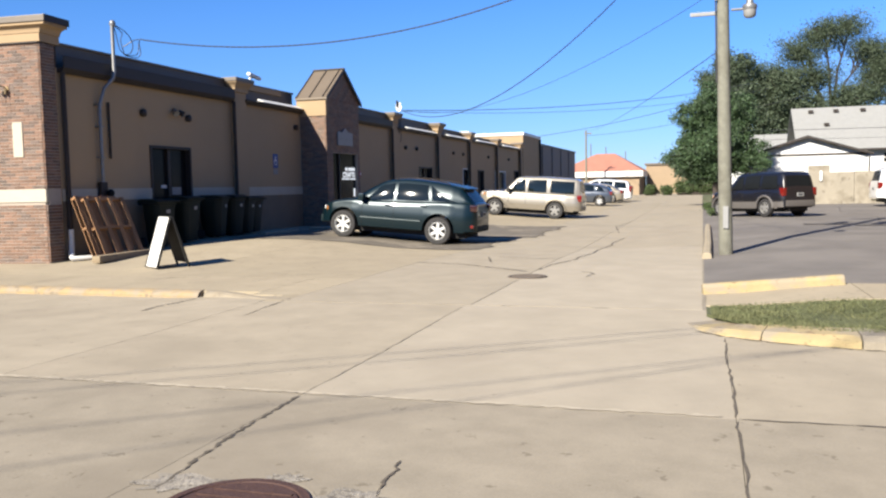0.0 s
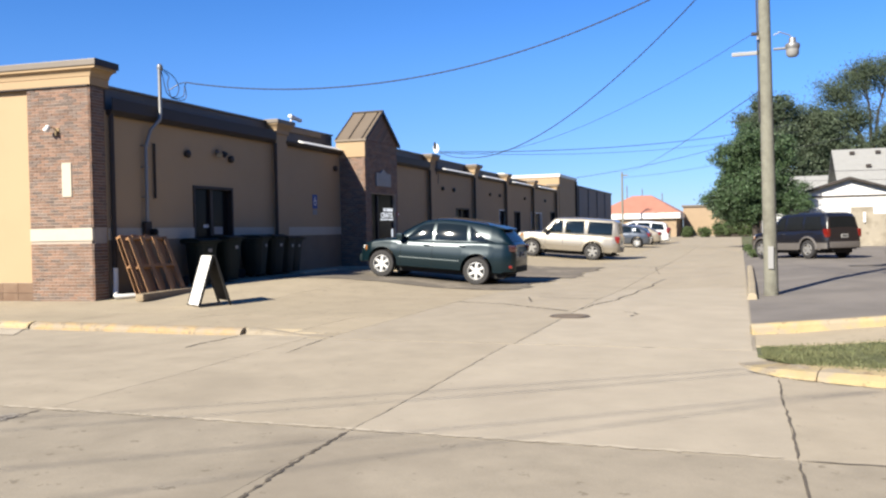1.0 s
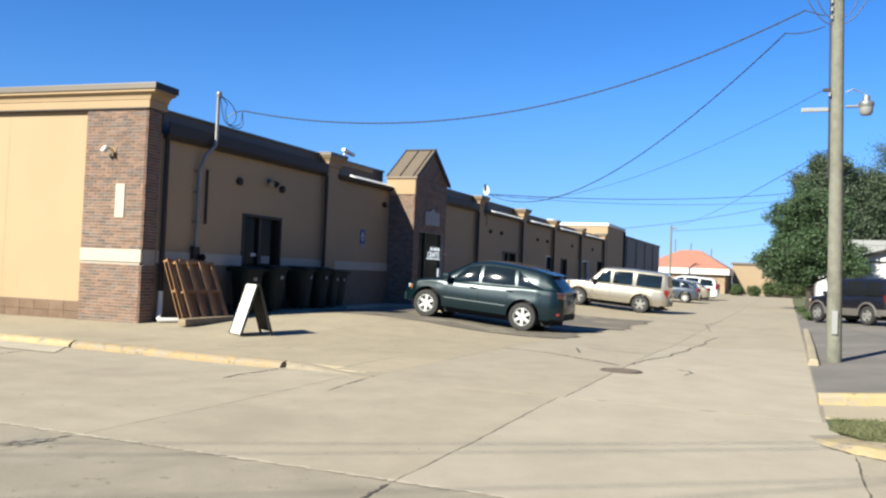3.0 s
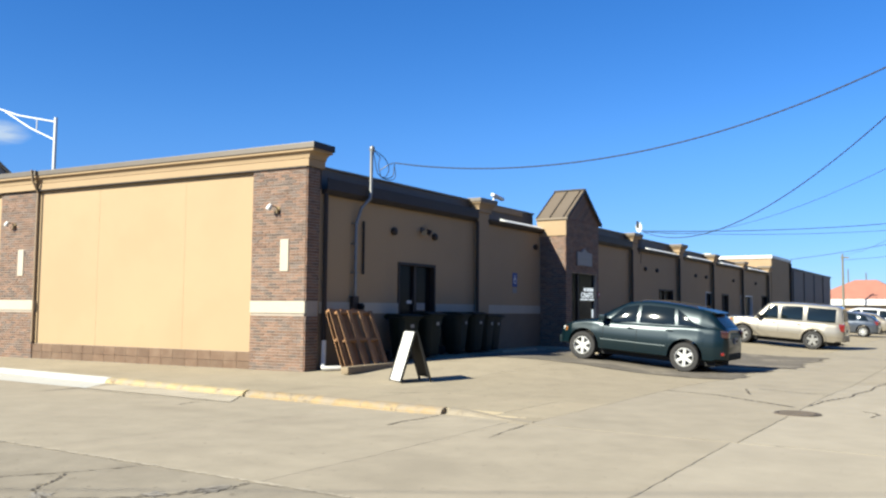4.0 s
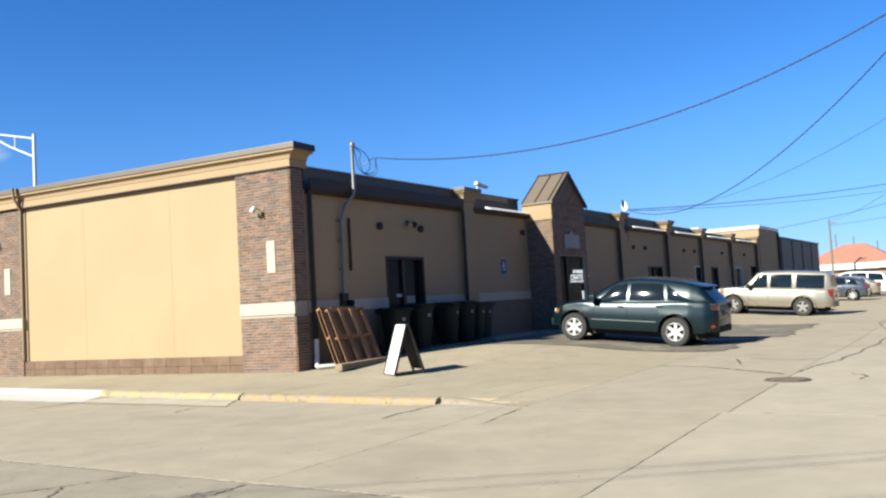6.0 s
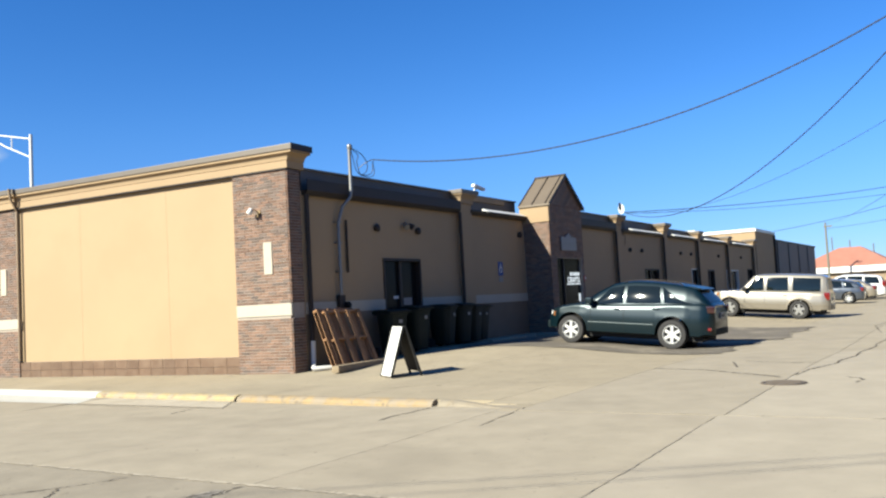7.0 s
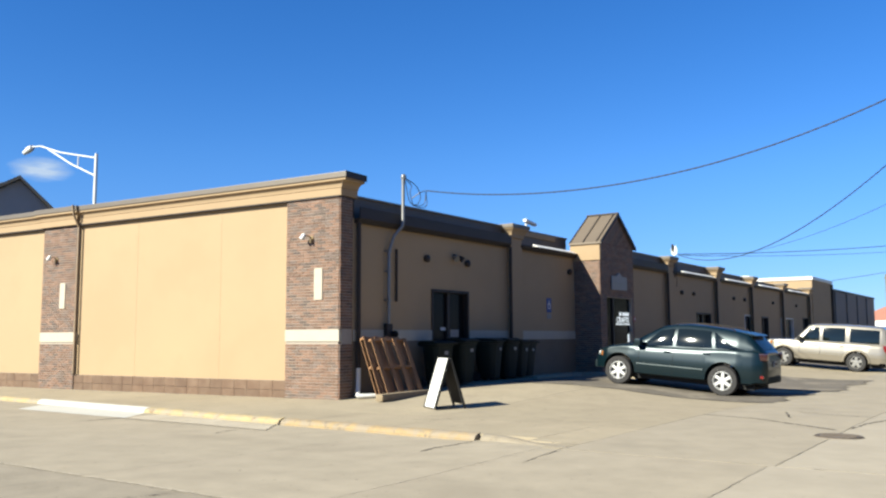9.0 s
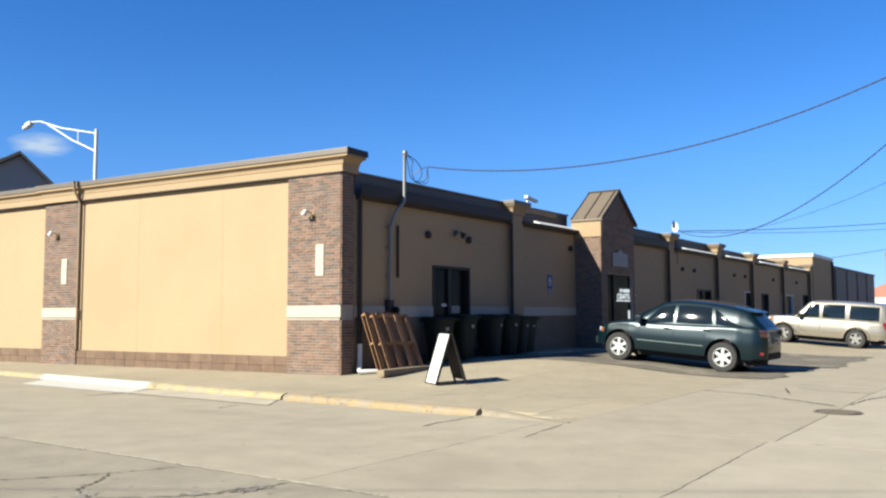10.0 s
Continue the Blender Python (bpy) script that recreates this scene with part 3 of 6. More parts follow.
for _ in range(42000):
    x = 13.38 + 9 * rnd.random() ** 1.3
    lo, hi = verge_edge(max(12.8, x - 0.36)) + 0.26, -4.2
    y = lo + (hi - lo) * rnd.random()
    z = turf_z(x, (y - lo) / (hi - lo)) - 0.004
    h, a, w = rnd.uniform(0.02, 0.055) * (0.7 + 0.6 * noise.noise((x * 1.4, y * 1.4, 2))), rnd.uniform(0, 6.28), 0.006
    dx, dy = math.cos(a) * w, math.sin(a) * w
    lx, ly = rnd.uniform(-0.03, 0.03), rnd.uniform(-0.03, 0.03)
    i = len(vs)
    vs += [(x - dx, y - dy, z), (x + dx, y + dy, z), (x + lx, y + ly, z + h)]
    fs.append((i, i + 1, i + 2))
me = bpy.data.meshes.new("grass_blades")
me.from_pydata(vs, [], fs)
me.materials.append(M_GRASS)
blades = new("grass_blades", me)
blades.parent = verge
tagged(blades, "short green and straw-coloured blades", kind="stuff")
for n, (xa, xb, m) in enumerate(((12.64, 13.10, M_FADED), (13.105, 13.79, M_YELLOW2), (13.80, 14.645, M_YELLOW2), (14.66, 15.5, M_KERB), (15.51, 16.6, M_KERB), (16.61, 19, M_KERB), (19.01, 23, M_KERB), (23.01, 40, M_KERB))):
    bm = bmesh.new()
    rings = []
    for i in range(13):
        x = xa + (xb - xa) * i / 12
        y = verge_edge(x)
        d = Vector((0.02, verge_edge(x + 0.02) - y)).normalized()
        nx, ny = -d.y, d.x
        h = 0.07 * sm(12.75, 13.6, x) - 0.015 + 0.01 * noise.noise((x * 4, 0, 0))
        rings.append([bm.verts.new((x + nx * o, y + ny * o, z)) for o, z in ((0, -0.2), (0.03, h - 0.05), (0.12, h - 0.008), (0.48, h), (0.48, -0.2))])
    for a, b in zip(rings, rings[1:]):
        for k in range(5):
            bm.faces.new((a[k], a[(k + 1) % 5], b[(k + 1) % 5], b[k]))
    bm.faces.new(rings[0])
    bm.faces.new(rings[-1])
    part("kerb_stone", bm, m, verge, "worn yellow kerb stone" if m is M_YELLOW2 else "grey kerb stone")

part("dirt_line", crack([(x, verge_edge(x) - 0.015) for x in (13.2, 13.5, 13.9, 14.3, 14.7, 15.3, 16.0, 17.0, 18.5)], 0.03, 0.005, 61), M_DIRT, verge, "dirt gathered at the foot of the kerb")


def bumper(x0, y0, x1, y1, material, label, h=0.15, w=0.2):
    d = Vector((x1 - x0, y1 - y0))
    L = d.length
    ob = thing("parking_bumper", label, "parking bumper", Matrix.Translation((x0, y0, g(x0, y0) - 0.006)) @ Matrix.Rotation(math.atan2(d.y, d.x), 4, "Z") @ Matrix.Rotation(-math.atan2(g(x1, y1) - g(x0, y0), L), 4, "Y"), "parking bumpers")
    bm = bmesh.new()
    h *= 0.85
    prof = [(-w / 2, -0.05), (-w / 2 + 0.02, h * 0.75), (-w / 4, h), (w / 4, h), (w / 2 - 0.02, h * 0.75), (w / 2, -0.05)]
    prism(prof, "x", 0, L, bm)
    bmesh.ops.bevel(bm, geom=list(bm.edges), offset=0.012, segments=1, affect="EDGES")
    part("beam", bm, material, ob)
    return ob

bumper(13.28, -3.12, 15.02, -2.84, M_YELLOW2, "worn yellow concrete parking bumper beside the verge pavement", h=0.16)
bumper(15.55, -2.9, 17.6, -2.86, M_WALK, "plain grey concrete parking bumper on the lot edge")
bumper(13.36, 2.1, 13.4, 5.6, M_WALK, "grey concrete bumper along the alley edge")
bumper(13.4, 5.65, 13.42, 9.4, M_WALK, "grey concrete bumper along the alley edge")
bumper(13.42, 9.5, 13.44, 13.6, M_WALK, "grey concrete bumper along the alley edge")
bumper(1.5, 9.4, 3.4, 9.1, M_WALK, "concrete wheel stop on the apron by the wall", h=0.12)
bumper(1.5, 6.4, 1.55, 8.4, M_WALK, "concrete wheel stop on the apron by the wall", h=0.12)

# ---- shop building ----
MF = Matrix.Rotation(radians(4.2), 4, "Z")
shop = thing("shop_building", "long low tan stucco shop building with brick pilasters and dark trim", "building")

def bricks(M, x0, x1, z0, z1, holes, parent, as_objects=0, depth=0.045, start=0):
    """Running bond in the local x-z plane, facing -y. The first as_objects bricks are objects of their own, the rest one joined mesh."""
    L, H, J = 0.201, 0.0557, 0.0120
    shared = {}
    rest_v, rest_f = [], []
    made = 0
    row = 0
    z = z0
    while z + H <= z1 + 0.02:
        x = x0 + (0 if row % 2 == 0 else -(L + J) / 2)
        while x < x1 - 0.02:
            a, b = max(x, x0), min(x + L, x1)
            x += L + J
            if b - a < 0.03:
                continue
            if any(a < hx1 and b > hx0 and z < hz1 and z + H > hz0 for hx0, hx1, hz0, hz1 in holes):
                cut = []
                for hx0, hx1, hz0, hz1 in holes:
                    if z < hz1 and z + H > hz0:
                        if a < hx0 < b:
                            cut.append((a, hx0 - 0.004))
                        if a < hx1 < b:
                            cut.append((hx1 + 0.004, b))
                pieces = [c for c in cut if c[1] - c[0] > 0.03]
            else:
                pieces = [(a, b)]
            for a2, b2 in pieces:
                w = round(b2 - a2, 3)
                jut = random.uniform(0, 0.006)
                if made < as_objects:
                    if w not in shared:
                        bm = B(0, w, 0, depth, 0, H, bev=0.004)
                        me = bpy.data.meshes.new("brick")
                        bm.to_mesh(me)
                        bm.free()
                        me.materials.append(M_BRICK)
                        shared[w] = me
                    ob = new("brick", shared[w])
                    ob.parent = parent
                    ob.matrix_local = M @ Matrix.Translation((a2, -jut - 0.012, z))
                    made += 1
                else:
                    i = len(rest_v)
                    y0, y1 = -jut - 0.012, depth
                    rest_v += [M @ Vector(p) for p in ((a2, y0, z), (b2, y0, z), (b2, y0, z + H), (a2, y0, z + H), (a2, y1, z), (b2, y1, z), (b2, y1, z + H), (a2, y1, z + H))]
                    rest_f += [(i, i + 1, i + 2, i + 3), (i + 1, i + 5, i + 6, i + 2), (i, i + 3, i + 7, i + 4), (i + 3, i + 2, i + 6, i + 7), (i, i + 4, i + 5, i + 1)]
        z += H + J
        row += 1
    if rest_v:
        me = bpy.data.meshes.new("brickwork")
        me.from_pydata(rest_v, [], rest_f)
        me.materials.append(M_BRICK_I)
        ob = new("brickwork", me)
        ob.parent = parent
        tagged(ob, "mixed red and brown brickwork", kind="stuff")

# front wall, pilasters and panels
part("wall_front", B(-24, -0.1, 0.05, 0.35, -0.2, 4.75, M=MF), M_STUCCO, shop, "tan stucco front wall")
for x0, x1 in ((-9.42, -6.95), (-6.94, -3.81), (-3.80, -1.57), (-24, -19.0), (-18.99, -14.0), (-13.99, -11.0)):
    part("panel", B(x0 - 0.001, x1 + 0.001, 0.015, 0.06, 0.42, 4.69, bev=0.003, M=MF), M_STUCCO, shop)
for x in (-6.945, -3.805, -18.995, -13.995):
    part("panel_joint", B(x - 0.012, x + 0.012, 0.018, 0.06, 0.42, 4.69, M=MF), M_JOINT, shop, "darker joint between panels")
PIL = [(-1.57, 0.0), (-11.0, -9.42), (-20.6, -19.0)]
for n, (x0, x1) in enumerate(PIL):
    part("pilaster_core", B(x0 + 0.01, x1 - 0.012, -0.0625, 0.3, -0.2, 4.65, M=MF), M_MORTAR, shop, "recessed mortar")
    part("stone_band", B(x0 - 0.004, x1 + 0.025, -0.085, 0.2, 1.335, 1.603, bev=0.006, M=MF), M_BAND, shop, "pale limestone band")
    part("wall_plaque", B(x0 + 0.86, x0 + 1.10, -0.09, 0.0, 2.29, 3.02, bev=0.005, M=MF), M_BAND, shop, "blank pale upright wall plaque")
for x0, x1 in ((-9.42, -1.57), (-19.0, -11.0)):
    part("plinth_core", B(x0, x1, 0.0, 0.06, -0.2, 0.42, M=MF), M_MORTAR, shop)
    n = round((x1 - x0) / 0.405)
    w = (x1 - x0) / n
    for r, (za, zb) in enumerate(((-0.15, 0.195), (0.203, 0.415))):
        for k in range(n):
            part("plinth_tile", B(x0 + k * w + 0.004, x0 + (k + 1) * w - 0.004, -0.035 - random.uniform(0, 0.006), 0.03, za, zb, M=MF), M_TILE, shop)
# cornice in layers, projecting further as it rises
def loft(levels):
    """A moulding from rectangles (z, x0, x1, y0, y1) stacked upwards."""
    bm = bmesh.new()
    rings = [[bm.verts.new(p) for p in ((a, c, z), (b, c, z), (b, d, z), (a, d, z))] for z, a, b, c, d in levels]
    for p, q in zip(rings, rings[1:]):
        for k in range(4):
            bm.faces.new((p[k], p[(k + 1) % 4], q[(k + 1) % 4], q[k]))
    bm.faces.new(rings[0])
    bm.faces.new(rings[-1])
    return bm
COVE = [(4.685, 0.06), (4.86, 0.06), (4.865, 0.085)] + [(4.865 + 0.145 * math.sin(radians(a)), 0.085 + 0.16 * (1 - math.cos(radians(a)))) for a in (15, 30, 45, 60, 75, 90)] + [(5.012, 0.27), (5.065, 0.27)]
part("cornice", loft([(z, -24, p, -0.55 * p - 0.05, 0.55) for z, p in COVE]), M_STUCCO2, shop, "tan coved cornice", smooth=True, M=MF)
for x0, x1 in PIL[1:]:
    part("cornice", loft([(z - 0.003, x0 - p * 0.6, x1 + p * 0.6, -0.55 * p - 0.13, 0.0) for z, p in COVE]), M_STUCCO2, shop, smooth=True, M=MF)
part("parapet_cap", B(-24, 0.30, -0.225, 0.57, 5.066, 5.20, bev=0.012, M=MF), M_CAPMETAL, shop, "brown metal parapet cap")
part("cap_end", B(0.302, 0.312, -0.23, 0.575, 5.06, 5.205, M=MF), M_BROWNMETAL, shop, "dark cap end")
part("parapet_cap", B(-11.2, -9.25, -0.30, 0.0, 5.068, 5.205, bev=0.008, M=MF), M_CAPMETAL, shop, "brown metal parapet cap")
part("trim_line", B(-24, 0.02, -0.11, 0.1, 4.655, 4.685, M=MF), M_BROWNMETAL, shop, "dark trim line under the cornice")
part("downspout", T([MF @ Vector(p) for p in ((-9.36, -0.10, 0.45), (-9.36, -0.10, 4.6), (-9.36, -0.29, 4.95), (-9.36, -0.33, 5.22))], 0.034, 8), M_DSP, shop, "tan painted downspout")

# side wall with its openings: along y, from z, to z
OPEN = [(3.52, 5.30, 0.16, 2.68), (24.6, 26.7, 0.2, 2.5), (32.5, 34.0, 0.2, 2.55), (35.9, 37.4, 0.2, 2.5), (40.4, 43.6, 0.2, 2.5), (46.4, 48.0, 0.9, 2.6), (50.0, 51.8, 0.9, 2.7)]
def wall_y(y0, y1, z0, z1, openings, xa=-0.3, xb=0.0):
    """One connected wall along y with openings through it."""
    ops = [o for o in openings if o[0] < y1 and o[1] > y0 and o[2] < z1]
    ys = sorted({y0, y1} | {v for o in ops for v in o[:2]})
    zs = sorted({z0, z1} | {v for o in ops for v in o[2:] if z0 < v < z1})
    bm = bmesh.new()
    vert = {}
    def V(x, y, z):
        if (x, y, z) not in vert:
            vert[(x, y, z)] = bm.verts.new((x, y, z))
        return vert[(x, y, z)]
    def solid(i, k):
        if not (0 <= i < len(ys) - 1 and 0 <= k < len(zs) - 1):
            return False
        cy, cz = (ys[i] + ys[i + 1]) / 2, (zs[k] + zs[k + 1]) / 2
        return not any(o[0] < cy < o[1] and o[2] < cz < o[3] for o in ops)
    for i in range(len(ys) - 1):
        for k in range(len(zs) - 1):
            if not solid(i, k):
                continue
            a, b, c, d = ys[i], ys[i + 1], zs[k], zs[k + 1]
            bm.faces.new((V(xb, a, c), V(xb, b, c), V(xb, b, d), V(xb, a, d)))
            bm.faces.new((V(xa, a, c), V(xa, a, d), V(xa, b, d), V(xa, b, c)))
            for di, dk, p, q in ((-1, 0, (a, c), (a, d)), (1, 0, (b, c), (b, d)), (0, -1, (a, c), (b, c)), (0, 1, (a, d), (b, d))):
                if not solid(i + di, k + dk):
                    bm.faces.new((V(xa, *p), V(xa, *q), V(xb, *q), V(xb, *p)))
    return bm
part("wall_side", wall_y(0.30, 49.5, -0.2, 4.2, OPEN), M_STUCCO, shop, "tan stucco side wall")
part("pilaster_core", B(-0.2, 0.0375, 0.0, 0.345, -0.2, 4.65), M_MORTAR, shop)
for y0, y1 in ((0.42, 3.52), (5.30, 11.9)):
    part("stone_band", B(0.0, 0.03, y0, y1, 1.335, 1.603, bev=0.005), M_BAND, shop, "pale limestone band")
    part("lower_wall", B(-0.01, 0.018, y0, y1, -0.2, 1.335), M_LOWER, shop, "dark block lower wall")
part("lower_wall", wall_y(14.8, 49.5, -0.2, 0.9, OPEN, -0.01, 0.018), M_LOWER, shop, "dark block lower wall")
# (y0, y1, parapet height, set back)
for y0, y1, zt, back in ((0.56, 7.4, 4.72, 0.10), (8.15, 12.2, 4.80, 0.42), (14.8, 20.6, 4.74, 0.12), (21.4, 27.3, 4.75, 0.35), (28.1, 33.6, 4.63, 0.35), (34.3, 40.5, 4.53, 0.35), (41.2, 48.2, 4.48, 0.35)):
    part("parapet", B(-back - 0.2, -back, y0, y1, 4.2, zt), M_GREYMETAL, shop, "weathered dark parapet panel")
    if back == 0.42:
        part("parapet_band", B(-back, -back + 0.06, y0 + 0.05, y1 - 0.9, zt - 0.16, zt - 0.004, bev=0.006), M_STUCCO2, shop, "tan band under the cap")
    part("parapet_cap", B(-back - 0.24, -back + 0.05, y0 - 0.02, y1 + 0.02, zt, zt + 0.05, bev=0.006), M_CAPMETAL, shop, "brown metal parapet cap")
    part("ledge", B(-back, 0.02, y0, y1, 4.16, 4.2), M_CAPMETAL, shop)
    if back > 0.2:
        part("flashing", prism([(-0.06, 4.36), (0.17, 4.25), (0.17, 4.23), (-0.06, 4.2)], "y", y0 + (y1 - y0) * 0.25, y1), M_WHITE, shop, "pale sloped metal flashing")
    prof = [(0.0, 4.10), (0.12, 4.10), (0.19, 4.2), (0.19, 4.24 if back > 0.2 else 4.46), (0.17, 4.24 if back > 0.2 else 4.46), (0.165, 4.21), (0.0, 4.2)]
    part("gutter", prism([(x, z) for x, z in prof], "y", y0 - 0.1, y1), M_BROWNMETAL, shop, "dark brown metal gutter")
def side_pilaster(y0, y1, zt, stucco=True):
    part("pilaster", B(0.0, 0.14, y0, y1, -0.1, zt - 0.36, bev=0.005), M_STUCCO, shop, "tan stucco pilaster")
    lev = [(0.42, 0.0), (0.40, 0.05), (0.30, 0.05), (0.26, 0.07), (0.20, 0.11), (0.15, 0.165), (0.11, 0.17)]
    part("cap_course", loft([(zt - dz, -0.5, 0.14 + p, y0 - p, y1 + p) for dz, p in lev]), M_STUCCO2, shop)
    part("pilaster_cap", B(-0.55, 0.33, y0 - 0.2, y1 + 0.2, zt - 0.11, zt, bev=0.008), M_CAPMETAL, shop, "brown metal pilaster cap")
    part("downspout", T([(0.19, y0 - 0.13, 0.3), (0.19, y0 - 0.13, 4.1)], 0.05, 8), M_BROWNMETAL, shop, "dark brown downspout")
for y0, y1, zt in ((7.45, 8.1, 4.80), (20.65, 21.35, 4.82), (27.35, 28.05, 4.80), (33.6, 34.2, 4.66), (40.5, 41.1, 4.62), (48.0, 48.9, 4.7)):
    side_pilaster(y0, y1, zt)
part("downspout", T([(0.09, 0.52, 0.72), (0.09, 0.52, 4.15)], 0.055, 8), M_BROWNMETAL, shop, "dark brown corner downspout")
part("downspout_foot", T([(0.12, 0.5, 0.72), (0.12, 0.49, 0.3), (0.2, 0.38, 0.13), (0.31, 0.27, 0.10), (0.40, 0.36, 0.10), (0.56, 0.60, 0.10)], 0.055, 8), M_WHITE, shop, "white elbowed downspout foot", smooth=True)
# roof and closing walls
part("roof", prism([(-0.35, 0.4), (-0.35, 49.4), (-20.9, 49.4), (-20.9, -1.3)], "z", 4.0, 4.16), M_GREYMETAL, shop, "flat dark roof")
part("wall_rear", B(-21.2, -20.9, -1.3, 49.5, -0.2, 4.6), M_STUCCO, shop)
part("wall_end", B(-21, -0.3, 49.2, 49.5, -0.2, 4.6), M_STUCCO, shop)

def shop_door(y0, y1, z0, z1, leaves=2, pale=False):
    d = part("door", B(-0.16, -0.13, y0, y1, z0, z1), M_GLASS, shop, "dark glazed shop door")
    fw = 0.07
    for a, b, c, e in ((y0, y0 + fw, z0, z1), (y1 - fw, y1, z0, z1), (y0 + fw, y1 - fw, z1 - fw, z1), (y0 + fw, y1 - fw, z0, z0 + 0.2)):
        part("door_frame", B(-0.2, 0.03, a, b, c, e, bev=0.006), M_WHITE if pale else M_BROWNMETAL, d)
    for k in range(1, leaves):
        ym = y0 + (y1 - y0) * k / leaves
        part("door_stile", B(-0.19, -0.06, ym - 0.06, ym + 0.06, z0 + 0.2, z1 - fw), M_BROWNMETAL, d)
    part("door_handle", T([(-0.03, y0 + (y1 - y0) / leaves - 0.16, 1.0), (-0.03, y0 + (y1 - y0) / leaves - 0.16, 1.35)], 0.015), M_GALV, d, "metal handle")
    return d
d = shop_door(*OPEN[0])
part("notice", B(-0.125, -0.12, 4.12, 4.52, 1.60, 1.68), M_WHITE, d, "white notice strip")
part("notice", B(-0.125, -0.12, 4.58, 4.98, 1.42, 1.62), M_SIGNGREY, d, "pale paper notice")
for o in OPEN[1:]:
    shop_door(*o, leaves=2, pale=o[0] in (32.5, 40.4))

# entrance tower
TX, TA, TB = 1.0, 11.9, 14.8
tower = thing("entrance_tower", "brick entrance tower with a gabled tan metal roof and dark doorway", "tower")
part("tower_side", B(-0.2, TX - 0.05, TA + 0.013, TA + 0.25, -0.2, 4.0), M_MORTAR, tower, "recessed mortar")
part("tower_side", B(-0.2, TX - 0.04, TB - 0.25, TB - 0.03, -0.2, 4.55), M_MORTAR, tower)
part("tower_front", prism([(TA + 0.03, 2.75), (TB - 0.03, 2.75), (TB - 0.03, 4.58), ((TA + TB) / 2, 5.66), (TA + 0.03, 4.58)], "x", TX - 0.25, TX - 0.0225), M_MORTAR, tower)
for y0, y1 in ((TA + 0.03, 12.4), (14.62, TB - 0.03)):
    part("tower_pier", B(TX - 0.4, TX - 0.0225, y0, y1, -0.2, 2.75), M_MORTAR, tower)
bricks(Matrix.Translation((0, TA + 0.02, 0)), 0.02, TX - 0.012, 0.0, 3.98, [], tower)
FRONT = Matrix.Translation((TX - 0.03, TA, 0)) @ Matrix.Rotation(radians(90), 4, "Z")
bricks(FRONT, 0.0, TB - TA, 0.0, 4.58, [(0.5, 2.72, -1, 2.75)], tower)
for k in range(17):
    z = 4.59 + 0.0677 * k
    h = (5.68 - z) / (5.70 - 4.60) * (TB - TA) / 2
    if h > 0.05:
        bricks(FRONT, 1.45 - h, 1.45 + h, z, z + 0.05, [], tower)
part("stucco_panel", B(-0.1, TX + 0.005, TA - 0.03, TA + 0.1, 4.0, 4.62, bev=0.006), M_STUCCO2, tower, "tan stucco panel")
my = (TA + TB) / 2
for s, ye in ((-1, TA - 0.08), (1, TB + 0.08)):
    part("roof_slope", prism([(my, 5.73), (ye, 4.61), (ye, 4.55), (my, 5.67)], "x", -0.12, TX + 0.06), M_TOWERROOF, tower, "tan standing seam roof")
    for k in range(3):
        x = -0.1 + 0.5 * k
        part("seam", prism([(my, 5.765), (ye, 4.645), (ye, 4.61), (my, 5.73)], "x", x, x + 0.03), M_BROWNMETAL, tower)
    part("rake_trim", prism([(my, 5.77), (ye, 4.64), (ye, 4.51), (my, 5.63)], "x", TX + 0.062, TX + 0.09), M_BROWNMETAL, tower)
part("ridge_cap", B(-0.12, TX + 0.09, my - 0.05, my + 0.05, 5.72, 5.775, bev=0.008), M_BROWNMETAL, tower)
part("entrance_back", B(TX - 0.16, TX - 0.12, TA + 0.25, TB - 0.16, -0.1, 2.78), M_GLASS, tower, "dark glazed entrance")
part("entrance_soffit", B(TX - 0.75, TX - 0.165, TA + 0.25, TB - 0.25, 2.76, 2.82), M_BROWNMETAL, tower)
part("door_frame", B(TX - 0.118, TX - 0.07, 12.42, 12.5, 0, 2.75), M_BROWNMETAL, tower)
part("door_frame", B(TX - 0.118, TX - 0.07, 13.02, 13.10, 0, 2.75), M_BROWNMETAL, tower)
part("sign_board", B(TX, TX + 0.04, 12.75, 14.05, 3.02, 3.5, bev=0.01), M_SIGNGREY, tower, "pale grey shop sign")
part("sign_top", prism([(13.1, 3.5), (13.7, 3.5), (13.4, 3.64)], "x", TX, TX + 0.04), M_SIGNGREY, tower)
part("sign_bar", B(TX + 0.042, TX + 0.046, 12.95, 13.85, 3.22, 3.3), M_GALV, tower)
def bar_row(z0, z1, y0, y1, widths):
    y, unit = y0, (y1 - y0) / sum(widths)
    for k, w in enumerate(widths):
        if k % 2 == 0:
            part("window_lettering", B(TX - 0.118, TX - 0.112, y, y + w * unit, z0, z1), M_LETTER, tower, "lit white lettering shape")
        y += w * unit
bar_row(2.14, 2.26, 13.66, 14.50, (1, 0.5, 0.4, 0.4, 1, 0.35, 1, 0.35, 1))
bar_row(1.82, 1.87, 13.34, 14.56, (1, 0.2, 0.6, 0.25, 1.2, 0.2, 0.8, 0.5, 0.6, 0.2, 1.4, 0.2, 0.9))
bar_row(1.2, 1.5, 14.36, 14.5, (1,))
curve = bpy.data.curves.new("lettering", "FONT")
curve.body, curve.size, curve.extrude, curve.align_x = "CRAFTS", 0.27, 0.003, "CENTER"
curve.offset = 0.006
flat = bpy.data.objects.new("lettering", curve)
me = bpy.data.meshes.new_from_object(flat)
bpy.data.objects.remove(flat)
me.materials.clear()
me.materials.append(M_LETTER)
word = new("window_lettering", me)
word.parent = tower
